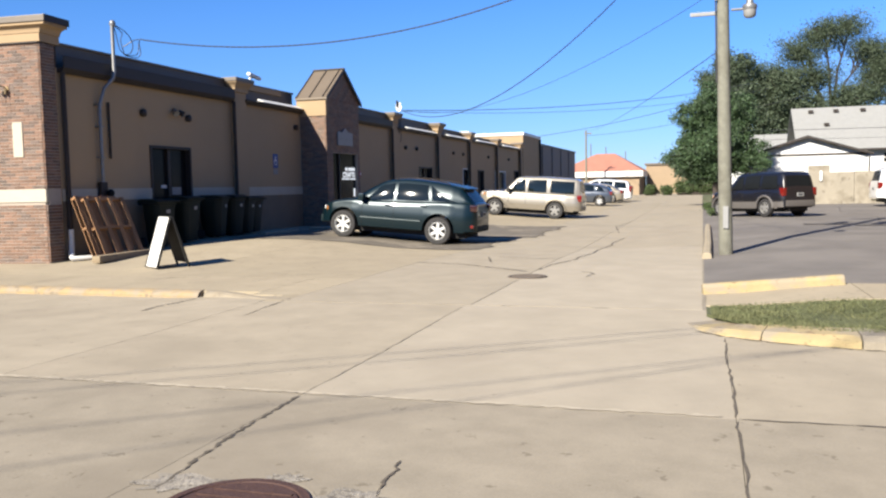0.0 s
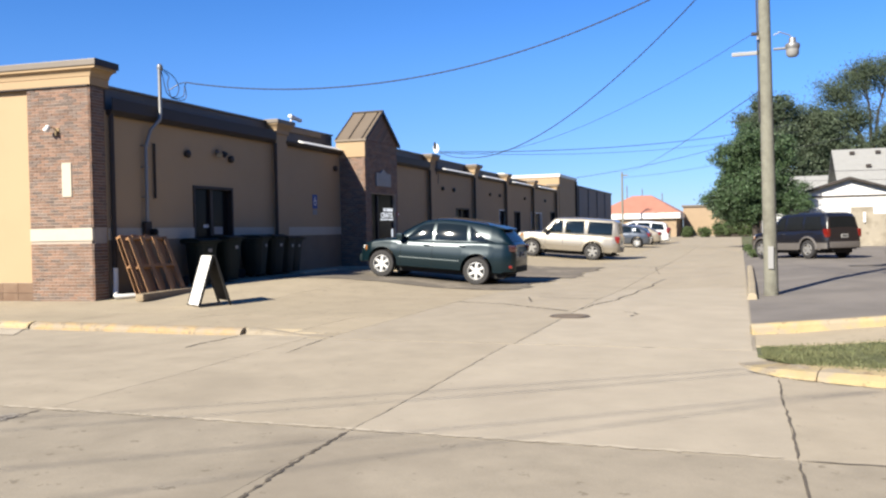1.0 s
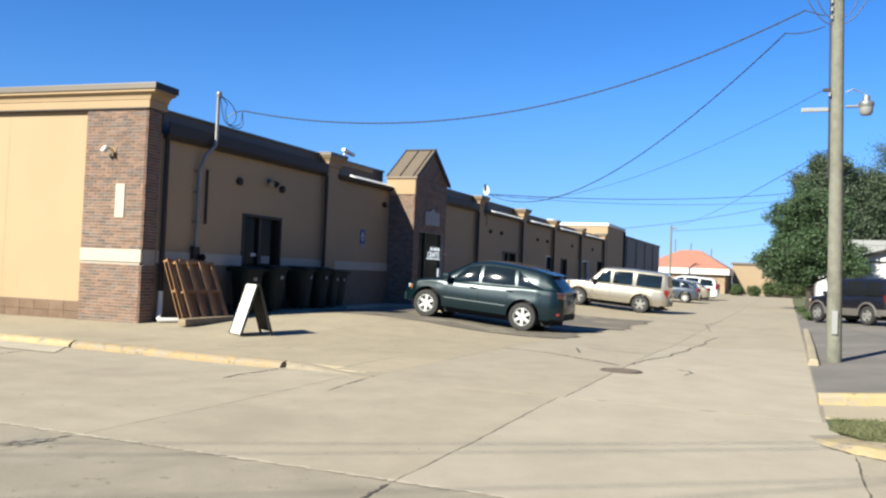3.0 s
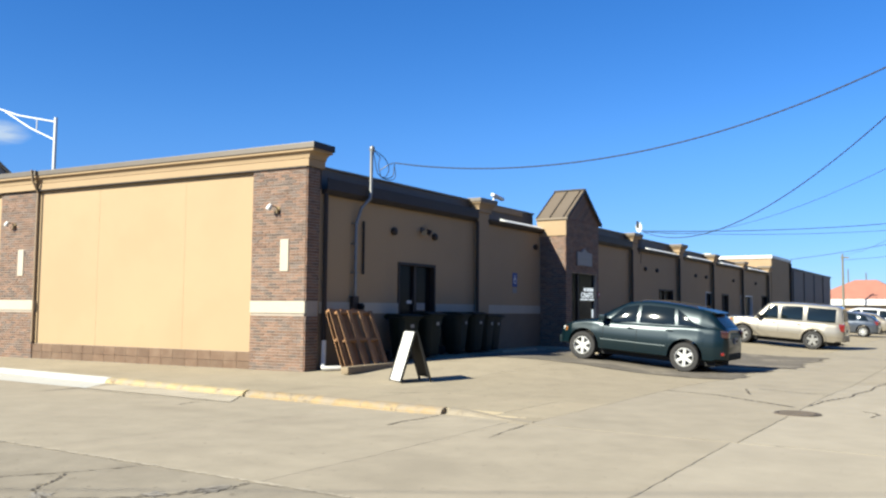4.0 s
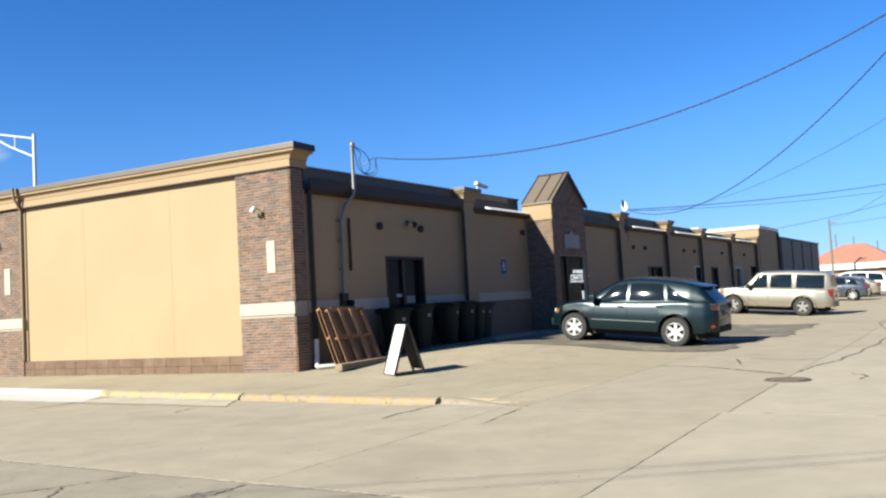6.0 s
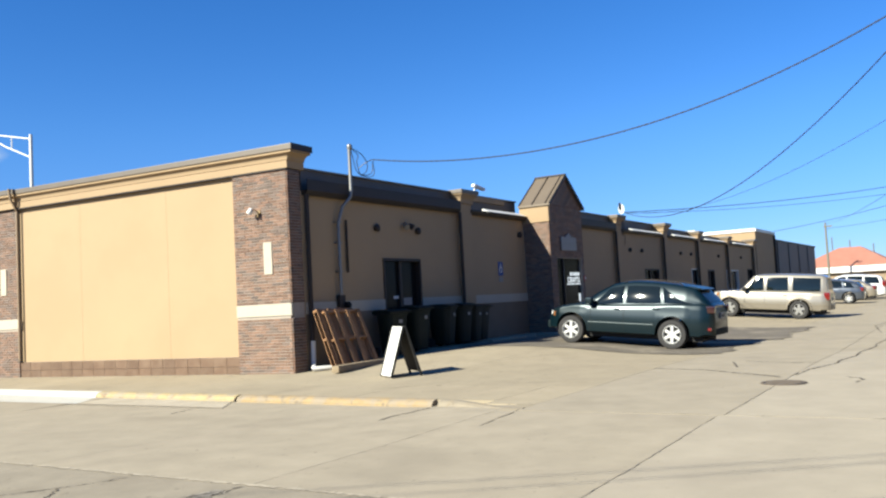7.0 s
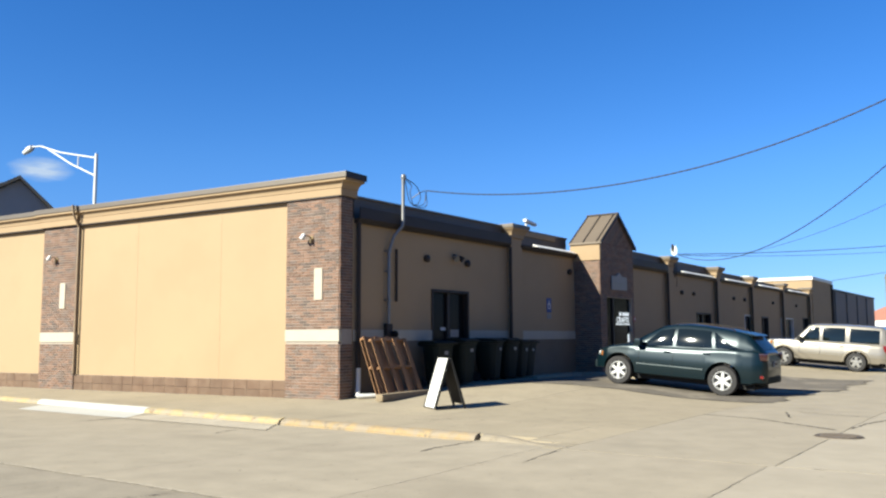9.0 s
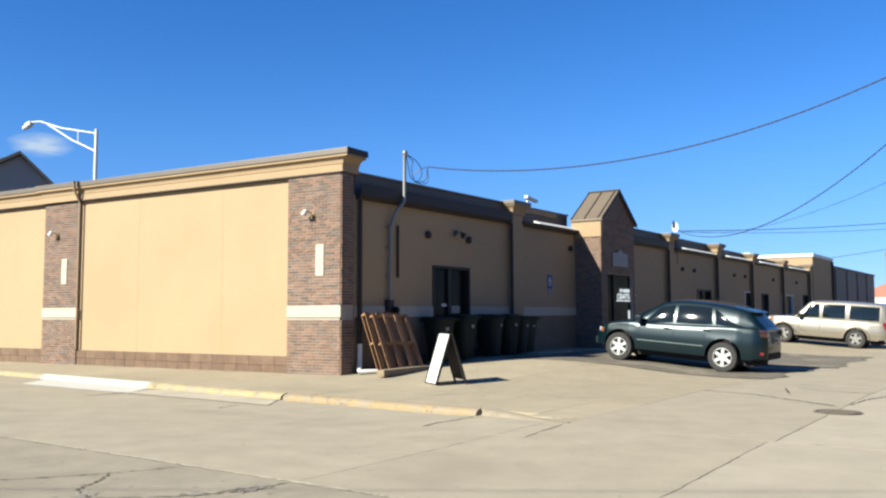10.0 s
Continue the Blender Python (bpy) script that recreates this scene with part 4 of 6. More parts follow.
word.matrix_local = Matrix.Translation((TX - 0.112, 13.95, 1.905)) @ Matrix(((0, 0, 1, 0), (1.15, 0, 0, 0), (0, 1, 0, 0), (0, 0, 0, 1)))
tagged(word, "lit white lettering on the glass")
part("notice", B(TX - 0.02, TX + 0.012, 14.66, 14.84, 1.95, 2.13), M_RED, tower, "small red and white notice")
part("notice", B(TX - 0.02, TX + 0.016, 14.70, 14.80, 1.99, 2.09), M_WHITE, tower)

# further blocks along the alley
def block(name, label, x0, x1, y0, y1, h, wall, cap, capz=0.1):
    ob = thing(name, label, "building")
    part("wall", B(x0, x1, y0, y1, -0.2, h), wall, ob)
    part("roof_edge", B(x0 - 0.08, x1 + 0.08, y0 - 0.08, y1 + 0.08, h, h + capz, bev=0.01), cap, ob)
    return ob
b1 = block("shop_block", "taller tan shop block with a white roof edge", -14, 0.05, 49.6, 56.6, 5.35, M_STUCCO2, M_WHITE, 0.22)
part("downspout", T([(0.13, 56.3, 0.3), (0.13, 56.3, 5.3)], 0.09, 8), M_BROWNMETAL, b1)
b2 = block("storage_block", "grey-brown flat-roofed block at the end of the row", -12, -0.05, 56.8, 78.0, 4.9, M_GREYWALL, M_BROWNMETAL, 0.14)
for k in range(4):
    part("wall_rib", B(-0.05, 0.05, 58 + 5 * k, 58.3 + 5 * k, 0, 4.85), M_GREYMETAL, b2)
part("white_screen", B(-9, -4, 48.6, 48.9, 4.4, 5.75), M_WHITE, b1, "white roof screen")


# ---- vehicles ----
def lerp(tab, x):
    if x <= tab[0][0]:
        return tab[0][1]
    for (a, va), (b, vb) in zip(tab, tab[1:]):
        if x <= b:
            return va + (vb - va) * (x - a) / (b - a)
    return tab[-1][1]

WHEELS = {}
def wheel(parent, x, y, r, style, side):
    key = (r, style)
    if key not in WHEELS:
        tyre = lathe(bmesh.new(), [(r * 0.60, -0.10), (r * 0.78, -0.115), (r * 0.95, -0.105), (r, -0.07), (r, 0.07), (r * 0.95, 0.105), (r * 0.78, 0.115), (r * 0.60, 0.10)], 32, "y")
        back = lathe(bmesh.new(), [(0.02, -0.06), (r * 0.62, -0.06), (r * 0.62, 0.02), (0.02, 0.02)], 24, "y")
        rim = lathe(bmesh.new(), [(r * 0.55, 0.03), (r * 0.62, 0.03), (r * 0.635, 0.108), (r * 0.60, 0.116), (r * 0.55, 0.07)], 28, "y")
        lathe(rim, [(0.012, 0.02), (r * 0.2, 0.02), (r * 0.18, 0.088), (0.012, 0.095)], 16, "y")
        n = style
        for k in range(n):
            M = Matrix.Rotation(2 * math.pi * k / n, 4, "Y")
            w = r * (0.105 if n > 5 else 0.15)
            box(rim, -w, w, 0.03, 0.088, r * 0.14, r * 0.59, 0.01, M)
        out = []
        for bm, m in ((back, M_BLACK), (tyre, M_RUBBER), (rim, M_ALLOY if n > 5 else M_RIMGREY)):
            bmesh.ops.recalc_face_normals(bm, faces=bm.faces)
            me = bpy.data.meshes.new("wheel")
            bm.to_mesh(me)
            bm.free()
            for p in me.polygons:
                p.use_smooth = True
            me.set_sharp_from_angle(angle=radians(35))
            me.materials.append(m)
            out.append(me)
        WHEELS[key] = out
    hub, tyre, rim = WHEELS[key]
    w = new("wheel", hub)
    w.parent = parent
    w.matrix_local = Matrix.Translation((x, y, r)) @ Matrix.Rotation(0 if side > 0 else math.pi, 4, "Z")
    for nm, me, lab in (("tyre", tyre, "black rubber tyre"), ("rim", rim, "silver alloy rim")):
        o = new(nm, me)
        o.parent = w
        tagged(o, lab)

def car(name, label, m, W, wb, rear, front, belt, roof, colour, windows, r=0.36, style=6, sill=0.28, lower=None, tumble=0.30, rails=False, glass_mat=None, strip=None, tail_z=(0.75, 1.0), flare=None, rear_glass=None, shield=None, tail=None, bumper_mat=None, rear_plan=(0.80, 0.89, 0.955)):
    """A car along its own x, front ahead, its origin on the ground between the axles. belt, roof: (x, z) lines; windows: x from, to."""
    ob = thing(name, label, "car", m, "parked cars")
    hw = W / 2
    glass_mat = glass_mat or M_CARGLASS
    plan = [(rear, hw * rear_plan[0]), (rear + 0.06, hw * rear_plan[1]), (rear + 0.25, hw * rear_plan[2]), (rear + 0.7, hw * 0.99), (0, hw), (front - 1.0, hw * 0.985), (front - 0.4, hw * 0.93), (front - 0.12, hw * 0.80), (front, hw * 0.62)]
    fz = [(0.2, 0.93), (0.38, 0.98), (0.6, 1.0), (0.78, 0.995), (0.92, 0.965), (1.15, 0.93)]
    ax = (-wb / 2, wb / 2)
    R = r + 0.075
    def bottom(x):
        z = sill + (0.05 if x > front - 0.35 or x < rear + 0.3 else 0)
        for a in ax:
            if abs(x - a) < R:
                z = max(z, r + math.sqrt(max(0, R * R - (x - a) ** 2)))
        return z
    def side(x, z):
        return lerp(plan, x) * lerp(fz, z)
    xs = {rear, front, rear + 0.03, front - 0.03, front - 0.08}
    k = rear
    while k < front:
        xs.add(round(k, 3))
        k += 0.12
    for a in ax:
        for q in range(0, 19):
            xs.add(round(a + R * math.cos(math.pi * q / 18), 4))
        xs.add(round(a - R - 0.004, 4))
        xs.add(round(a + R + 0.004, 4))
    xs |= {p[0] for p in belt}
    xs = sorted(x for x in xs if rear <= x <= front)
    bm = bmesh.new()
    rings = []
    for x in xs:
        zt, zb = lerp(belt, x), bottom(x)
        zt = max(zt, zb + 0.06)
        half = [(0.0, zb), (side(x, zb) * 0.9, zb)]
        for q in range(7):
            z = zb + 0.02 + (zt - 0.05 - zb - 0.02) * q / 6
            half.append((side(x, z), z))
        half += [(side(x, zt) * 0.965, zt - 0.012), (side(x, zt) * 0.90, zt), (side(x, zt) * 0.5, zt + 0.018), (0.0, zt + 0.024)]
        ring = [bm.verts.new((x, y, z)) for y, z in half] + [bm.verts.new((x, -y, z)) for y, z in half[-2:0:-1]]
        rings.append(ring)
    for a, b in zip(rings, rings[1:]):
        n = len(a)
        for q in range(n):
            bm.faces.new((a[q], a[(q + 1) % n], b[(q + 1) % n], b[q]))
    bm.faces.new(rings[0])
    bm.faces.new(rings[-1])
    body = part("body", bm, colour, ob, smooth=True)
    # cabin
    ra, rb = roof[0][0], roof[-1][0]
    def wbase(x):
        return side(x, lerp(belt, x)) * 0.955
    def wroof(x):
        zr, zb = lerp(roof, x), lerp(belt, x)
        return wbase(x) - tumble * max(0, zr - zb)
    def cab(x, f):
        """A point on the cabin's side, f from the belt to the roof's edge."""
        zb, zr = lerp(belt, x) - 0.03, lerp(roof, x) - 0.05
        zr = max(zr, zb + 0.005)
        bow = 0.03 * math.sin(math.pi * min(1, max(0, f)))
        return wbase(x) + (wroof(x) - wbase(x)) * f + bow, zb + (zr - zb) * f
    xr = sorted({round(ra + (rb - ra) * q / 34, 4) for q in range(35)} | {p[0] for p in roof})
    bm = bmesh.new()
    rings = []
    for x in xr:
        half = [cab(x, f) for f in (0, 0.25, 0.5, 0.75, 1.0)]
        zr = max(lerp(roof, x), half[0][1] + 0.01)
        half += [(max(0.1, half[-1][0] - 0.035), zr - 0.014), (max(0.05, half[-1][0] - 0.13), zr + 0.002), (half[-1][0] * 0.45, zr + 0.018)]
        rings.append([bm.verts.new((x, y, z)) for y, z in half] + [bm.verts.new((x, -y, z)) for y, z in half[::-1]])
    for a, b in zip(rings, rings[1:]):
        n = len(a)
        for q in range(n):
            bm.faces.new((a[q], a[(q + 1) % n], b[(q + 1) % n], b[q]))
    bm.faces.new(rings[0])
    bm.faces.new(rings[-1])
    part("cabin", bm, colour, ob, smooth=True)
    def patch_mesh(fn, nu, nv):
        bm = bmesh.new()
        gr = [[bm.verts.new(fn(u / nu, v / nv)) for v in range(nv + 1)] for u in range(nu + 1)]
        for u in range(nu):
            for v in range(nv):
                bm.faces.new((gr[u][v], gr[u + 1][v], gr[u + 1][v + 1], gr[u][v + 1]))
        return bm
    for s in (1, -1):
        for xa, xb, ta, tb, *tip in windows:       # bottom from, to; top from, to; height left at the rear end
            def fn(u, v):
                x = (xa + (xb - xa) * u) * (1 - v) + (ta + (tb - ta) * u) * v
                k = tip[0] + (1 - tip[0]) * u ** 0.6 if tip else 1.0
                y, z = cab(x, 0.10 + 0.80 * v * k)
                return (x, s * (y + 0.007 + 0.022 * (1 - (2 * u - 1) ** 2)), z)
            part("side_window", patch_mesh(fn, 8, 5), glass_mat, ob, "dark tinted side window", smooth=True)
        part("mirror", box(bmesh.new(), windows[0][1] - 0.12, windows[0][1] + 0.05, s * (hw - 0.02), s * (hw + 0.16), lerp(belt, windows[0][1]) + 0.0, lerp(belt, windows[0][1]) + 0.16, 0.03), colour if lower is None else M_BLACK, ob, smooth=True)
        for xa, xb, *_ in windows[:2]:
            z = lerp(belt, xa) - 0.13
            y = side(xa + 0.1, z)
            part("door_handle", box(bmesh.new(), xa + 0.03, xa + 0.2, s * (y - 0.01), s * (y + 0.03), z - 0.018, z + 0.018, 0.008), colour, ob, smooth=True)
        for xa in [w[0] for w in windows[:2]] + [windows[0][1] + 0.02]:
            xg = xa - 0.045
            if abs(xg - ax[0]) > R - 0.02 and abs(xg - ax[1]) > R - 0.02:
                zt = lerp(belt, xg) - 0.06
                bm = bmesh.new()
                pts = [(xg, s * (side(xg, z) + 0.001), z) for z in [sill + 0.05 + (zt - sill - 0.05) * q / 8 for q in range(9)]]
                part("door_gap", tube(bm, pts, 0.005, 5), M_BLACK, ob)
        y = side(rear + 0.14, 0.9)
        part("tail_light", box(bmesh.new(), rear + 0.0, rear + 0.22, s * (y - 0.15), s * (y + 0.008), *tail_z, 0.025), tail or M_TAIL, ob, "red tail light", smooth=True)
        y = side(front - 0.2, 0.7)
        zt = lerp(belt, front - 0.2)
        part("headlight", box(bmesh.new(), front - 0.46, front - 0.14, s * (y - 0.22), s * (y - 0.012), zt - 0.18, zt - 0.05, 0.04), M_HEAD, ob, "clear headlight", smooth=True)
        part("marker", box(bmesh.new(), front - 0.44, front - 0.22, s * (y - 0.03), s * (y + 0.022), zt - 0.19, zt - 0.07, 0.02), M_AMBER, ob, "amber marker")
        if strip is not None:
            def fn2(u, v):
                x = -wb / 2 + R + 0.05 + (wb - 2 * R - 0.1) * u
                z = 0.56 + 0.045 * v
                return (x, s * (side(x, z) + 0.014 * math.sin(math.pi * (0.15 + 0.7 * v))), z)
            part("door_strip", patch_mesh(fn2, 10, 3), strip, ob, "bright door strip", smooth=True)
        if lower is not None:
            def fn3(u, v):
                x = rear + 0.04 + (front - rear - 0.1) * u
                zb = bottom(x) + 0.0
                z = zb + (max(zb + 0.02, 0.60) - zb) * v
                return (x, s * (side(x, z) + 0.012), z)
            part("cladding", patch_mesh(fn3, 90, 4), lower, ob, "darker lower body cladding", smooth=True)
        if flare is not None:
            for a in ax:
                pts = [(a + (R + 0.03) * math.cos(math.pi * q / 16), s * (side(a, 0.65) + 0.0), r + (R + 0.03) * math.sin(math.pi * q / 16)) for q in range(17)]
                part("wheel_flare", tube(bmesh.new(), pts, 0.045, 8), flare, ob, smooth=True)
        if rails:
            pts = [(x, s * (wroof(x) - 0.06), lerp(roof, x) + 0.035) for x in [rails[0] + (rails[1] - rails[0]) * q / 10 for q in range(11)]]
            pts = [(pts[0][0] - 0.05, pts[0][1], pts[0][2] - 0.05)] + pts + [(pts[-1][0] + 0.05, pts[-1][1], pts[-1][2] - 0.05)]
            part("roof_rail", tube(bmesh.new(), pts, 0.014, 6), M_BROWNMETAL, ob, smooth=True)
        for a in ax:
            wheel(ob, a, s * (hw - 0.115), r, style, s)
    def top(xa, xb, inset):
        def fn(u, v):
            x = xa + (xb - xa) * u
            y = (wroof(x) - inset) * (2 * v - 1)
            zr = lerp(roof, x)
            return (x, y, zr + 0.012 + 0.016 * (1 - abs(2 * v - 1) ** 2))
        return patch_mesh(fn, 8, 8)
    sa, sb = shield
    part("windscreen", top(sa, sb, 0.08), glass_mat, ob, "dark windscreen", smooth=True)
    ga, gb = rear_glass
    part("rear_window", top(ga, gb, 0.09), M_GLASS, ob, "dark rear window", smooth=True)
    y = hw * (rear_plan[0] - 0.02)
    part("rear_bumper", box(bmesh.new(), rear - 0.025, rear + 0.25, -y, y, 0.38 if bumper_mat else 0.40, 0.55 if bumper_mat else 0.64, 0.05), bumper_mat or lower or colour, ob, smooth=True)
    part("front_bumper", box(bmesh.new(), front - 0.25, front + 0.04, -hw * 0.66, hw * 0.66, 0.36, 0.58, 0.06), bumper_mat or lower or colour, ob, smooth=True)
    part("grille", box(bmesh.new(), front - 0.05, front + 0.012, -0.36, 0.36, 0.60, lerp(belt, front - 0.15) - 0.06, 0.01), M_BLACK, ob)
    zp = 0.78
    part("number_plate", box(bmesh.new(), rear - 0.022, rear + 0.05, -0.16, 0.16, zp, zp + 0.14, 0.004), M_SIGNGREY, ob, "plain pale plate")
    part("plate_bar", box(bmesh.new(), rear - 0.026, rear - 0.02, -0.11, 0.11, zp + 0.045, zp + 0.095), M_BLACK, ob)
    part("exhaust", tube(bmesh.new(), [(rear + 0.3, hw * 0.55, 0.3), (rear + 0.03, hw * 0.55, 0.29)], 0.03, 8), M_BLACK, ob)
    part("underbody", box(bmesh.new(), rear + 0.3, front - 0.3, -hw * 0.72, hw * 0.72, 0.20, sill + 0.15), M_BLACK, ob)
    return ob

def car_at(x, y, heading, wb):
    """The pose of a car between its axles, tilted with the ground."""
    c, s = math.cos(radians(heading)), math.sin(radians(heading))
    zf, zr = g(x + c * wb / 2, y + s * wb / 2), g(x - c * wb / 2, y - s * wb / 2)
    return Matrix.Translation((x, y, (zf + zr) / 2 + 0.006)) @ Matrix.Rotation(radians(heading), 4, "Z") @ Matrix.Rotation(-math.atan2(zf - zr, wb), 4, "Y")

P_GREEN = paint("dark_green_paint", (0.0016, 0.0105, 0.0150), 0.4, 0.34, 0.22)
P_GREENTRIM = paint("dark_green_trim", (0.0060, 0.0190, 0.0235), 0.2, 0.5, 0.0)
P_GOLD = paint("pale_gold_paint", (0.215, 0.195, 0.160), 0.45, 0.35)
P_GOLD2 = mat("gold_grey_cladding", (0.156, 0.136, 0.105), 0.5, 0.06, 4, 0, 40, metal=0.3)
P_BLACK = paint("black_paint", (0.006, 0.006, 0.008), 0.0, 0.3, 0.35)
P_GREYCLAD = mat("grey_cladding", (0.078, 0.071, 0.066), 0.55, 0.08, 4, 0.03, 40)
P_WHITE = paint("white_car_paint", (0.496, 0.496, 0.488), 0.0, 0.3)
P_SLATE = paint("slate_grey_paint", (0.058, 0.068, 0.085), 0.5, 0.3)
P_BEIGE = paint("beige_paint", (0.224, 0.197, 0.156), 0.4, 0.35)

crossover = car("crossover_car", "dark green crossover parked nose to the shop wall", car_at(5.20, 7.44, 180, 2.715), 1.845, 2.715, -2.36, 2.12,
    [(-2.36, 0.72), (-2.33, 0.98), (-2.25, 1.12), (-2.0, 1.15), (-1.6, 1.145), (-0.6, 1.105), (0.5, 1.065), (0.95, 1.07), (1.3, 1.045), (1.65, 0.985), (1.92, 0.89), (2.06, 0.77), (2.12, 0.60)],
    [(-2.30, 1.10), (-2.20, 1.20), (-1.98, 1.42), (-1.86, 1.525), (-1.66, 1.575), (-1.3, 1.625), (-0.8, 1.665), (-0.35, 1.675), (0.0, 1.65), (0.28, 1.585), (0.62, 1.39), (1.10, 1.075)], P_GREEN,
    [(-0.05, 0.84, -0.05, 0.38), (-1.05, -0.13, -0.98, -0.13), (-1.86, -1.13, -1.46, -1.06, 0.12)], r=0.365, style=6, sill=0.33, rails=(-1.5, -0.1), strip=P_GREENTRIM, tail_z=(0.93, 1.10), rear_glass=(-2.24, -1.885), shield=(0.33, 1.04), tumble=0.36, tail=M_DARKLENS, bumper_mat=M_BUMPER, rear_plan=(0.66, 0.80, 0.93))
part("spoiler", prism([(-1.66, 1.585), (-1.98, 1.535), (-2.03, 1.515), (-1.98, 1.50), (-1.66, 1.545)], "y", -0.58, 0.58), P_GREEN, crossover, smooth=True)
for y in (-0.70, 0.70):
    part("reflector", box(bmesh.new(), -2.30, -2.22, y - 0.11, y + 0.11, 0.50, 0.57, 0.012), M_TAIL, crossover, "red bumper reflector", smooth=True)
car("jeep_suv", "pale gold boxy sport utility car parked nose to the shops", car_at(5.5, 23.97, 180, 2.78), 1.90, 2.78, -2.55, 2.2,
    [(-2.55, 0.9), (-2.53, 1.12), (1.0, 1.12), (1.2, 1.13), (2.0, 1.08), (2.15, 1.0), (2.2, 0.72)],
    [(-2.50, 1.13), (-2.40, 1.74), (-2.25, 1.82), (-0.8, 1.84), (0.3, 1.80), (0.45, 1.75), (1.02, 1.13)], P_GOLD,
    [(0.02, 0.80, 0.02, 0.40), (-0.95, -0.10, -0.95, -0.10), (-2.2, -1.12, -2.2, -1.12)], r=0.375, style=5, sill=0.36, lower=P_GOLD2, flare=P_GOLD2, tumble=0.16, tail_z=(0.82, 1.12), rails=(-2.1, 0.1), rear_glass=(-2.49, -2.41), shield=(0.48, 0.99))
car("compact_suv", "black sport utility car with grey lower cladding on the asphalt lot", car_at(15.35, 20.05, 128, 2.62) @ Matrix.Diagonal((0.95, 0.95, 0.95, 1)), 1.80, 2.62, -2.25, 2.08,
    [(-2.25, 0.85), (-2.22, 1.08), (0.9, 1.06), (1.2, 1.05), (1.85, 0.97), (2.02, 0.88), (2.08, 0.65)],
    [(-2.20, 1.09), (-2.12, 1.58), (-1.98, 1.70), (-0.6, 1.74), (0.2, 1.70), (0.38, 1.64), (1.0, 1.06)], P_BLACK,
    [(-0.02, 0.76, -0.02, 0.36), (-0.95, -0.12, -0.95, -0.12), (-1.92, -1.06, -1.80, -1.06)], r=0.355, style=5, sill=0.33, lower=P_GREYCLAD, flare=P_GREYCLAD, tumble=0.2, tail_z=(0.80, 1.12), rails=(-1.8, 0.0), rear_glass=(-2.19, -2.125), shield=(0.42, 0.97), glass_mat=M_GLASS)
car("large_suv", "white sport utility car parked by the concrete wall", car_at(23.55, 30.3, 4, 2.89), 1.87, 2.89, -2.45, 2.3,
    [(-2.45, 0.9), (-2.42, 1.14), (1.0, 1.12), (1.3, 1.12), (2.05, 1.05), (2.22, 0.95), (2.3, 0.7)],
    [(-2.38, 1.15), (-2.25, 1.72), (-2.05, 1.81), (-0.6, 1.84), (0.3, 1.79), (0.5, 1.73), (1.1, 1.13)], P_WHITE,
    [(0.0, 0.85, 0.0, 0.46), (-0.98, -0.12, -0.98, -0.12), (-2.1, -1.10, -2.02, -1.10)], r=0.38, style=5, sill=0.36, tumble=0.2, tail_z=(0.85, 1.15), rails=(-1.9, 0.1), rear_glass=(-2.37, -2.26), shield=(0.53, 1.07))
car("hatchback", "slate grey hatchback parked nose to the shops", car_at(5.45, 42.4, 180, 2.6), 1.74, 2.6, -2.1, 2.15,
    [(-2.1, 0.7), (-2.04, 0.98), (-1.0, 0.98), (0.8, 0.92), (1.1, 0.92), (1.8, 0.8), (2.05, 0.7), (2.15, 0.55)],
    [(-2.0, 1.0), (-1.75, 1.22), (-1.2, 1.40), (-0.4, 1.48), (0.1, 1.45), (0.4, 1.36), (1.3, 0.92)], P_SLATE,
    [(-0.05, 0.95, -0.05, 0.4), (-0.95, -0.15, -0.9, -0.15), (-1.6, -1.05, -1.4, -1.0)], r=0.32, style=6, sill=0.24, tail_z=(0.75, 0.98), rear_glass=(-1.95, -1.3), shield=(0.45, 1.25))
car("sedan", "beige car parked nose to the shops", car_at(5.3, 50.6, 180, 2.7), 1.78, 2.7, -2.2, 2.2,
    [(-2.2, 0.7), (-2.15, 0.98), (-1.6, 1.0), (0.8, 0.93), (1.1, 0.92), (1.85, 0.8), (2.1, 0.7), (2.2, 0.55)],
    [(-1.9, 1.0), (-1.2, 1.36), (-0.5, 1.44), (0.1, 1.42), (0.4, 1.34), (1.3, 0.92)], P_BEIGE,
    [(-0.05, 0.95, -0.05, 0.4), (-0.95, -0.15, -0.9, -0.15), (-1.45, -1.05, -1.25, -1.0)], r=0.32, style=6, sill=0.24, tail_z=(0.75, 0.98), rear_glass=(-1.85, -1.3), shield=(0.45, 1.25))
car("minivan", "white minivan parked nose to the shops", car_at(5.3, 55.0, 180, 3.03), 1.96, 3.03, -2.5, 2.5,
    [(-2.5, 0.8), (-2.45, 1.08), (-1.0, 1.08), (1.0, 1.02), (1.4, 1.0), (2.1, 0.9), (2.4, 0.78), (2.5, 0.6)],
    [(-2.42, 1.09), (-2.2, 1.55), (-1.9, 1.69), (-0.6, 1.75), (0.3, 1.72), (0.7, 1.6), (1.7, 1.0)], P_WHITE,
    [(0.1, 1.2, 0.1, 0.62), (-1.0, 0.0, -1.0, 0.0), (-2.15, -1.12, -2.0, -1.12)], r=0.34, style=5, sill=0.26, tail_z=(0.85, 1.3), rear_glass=(-2.40, -2.22), shield=(0.75, 1.62))


# ---- on and beside the shop wall ----
def local(*p):
    return MF @ Vector(p)

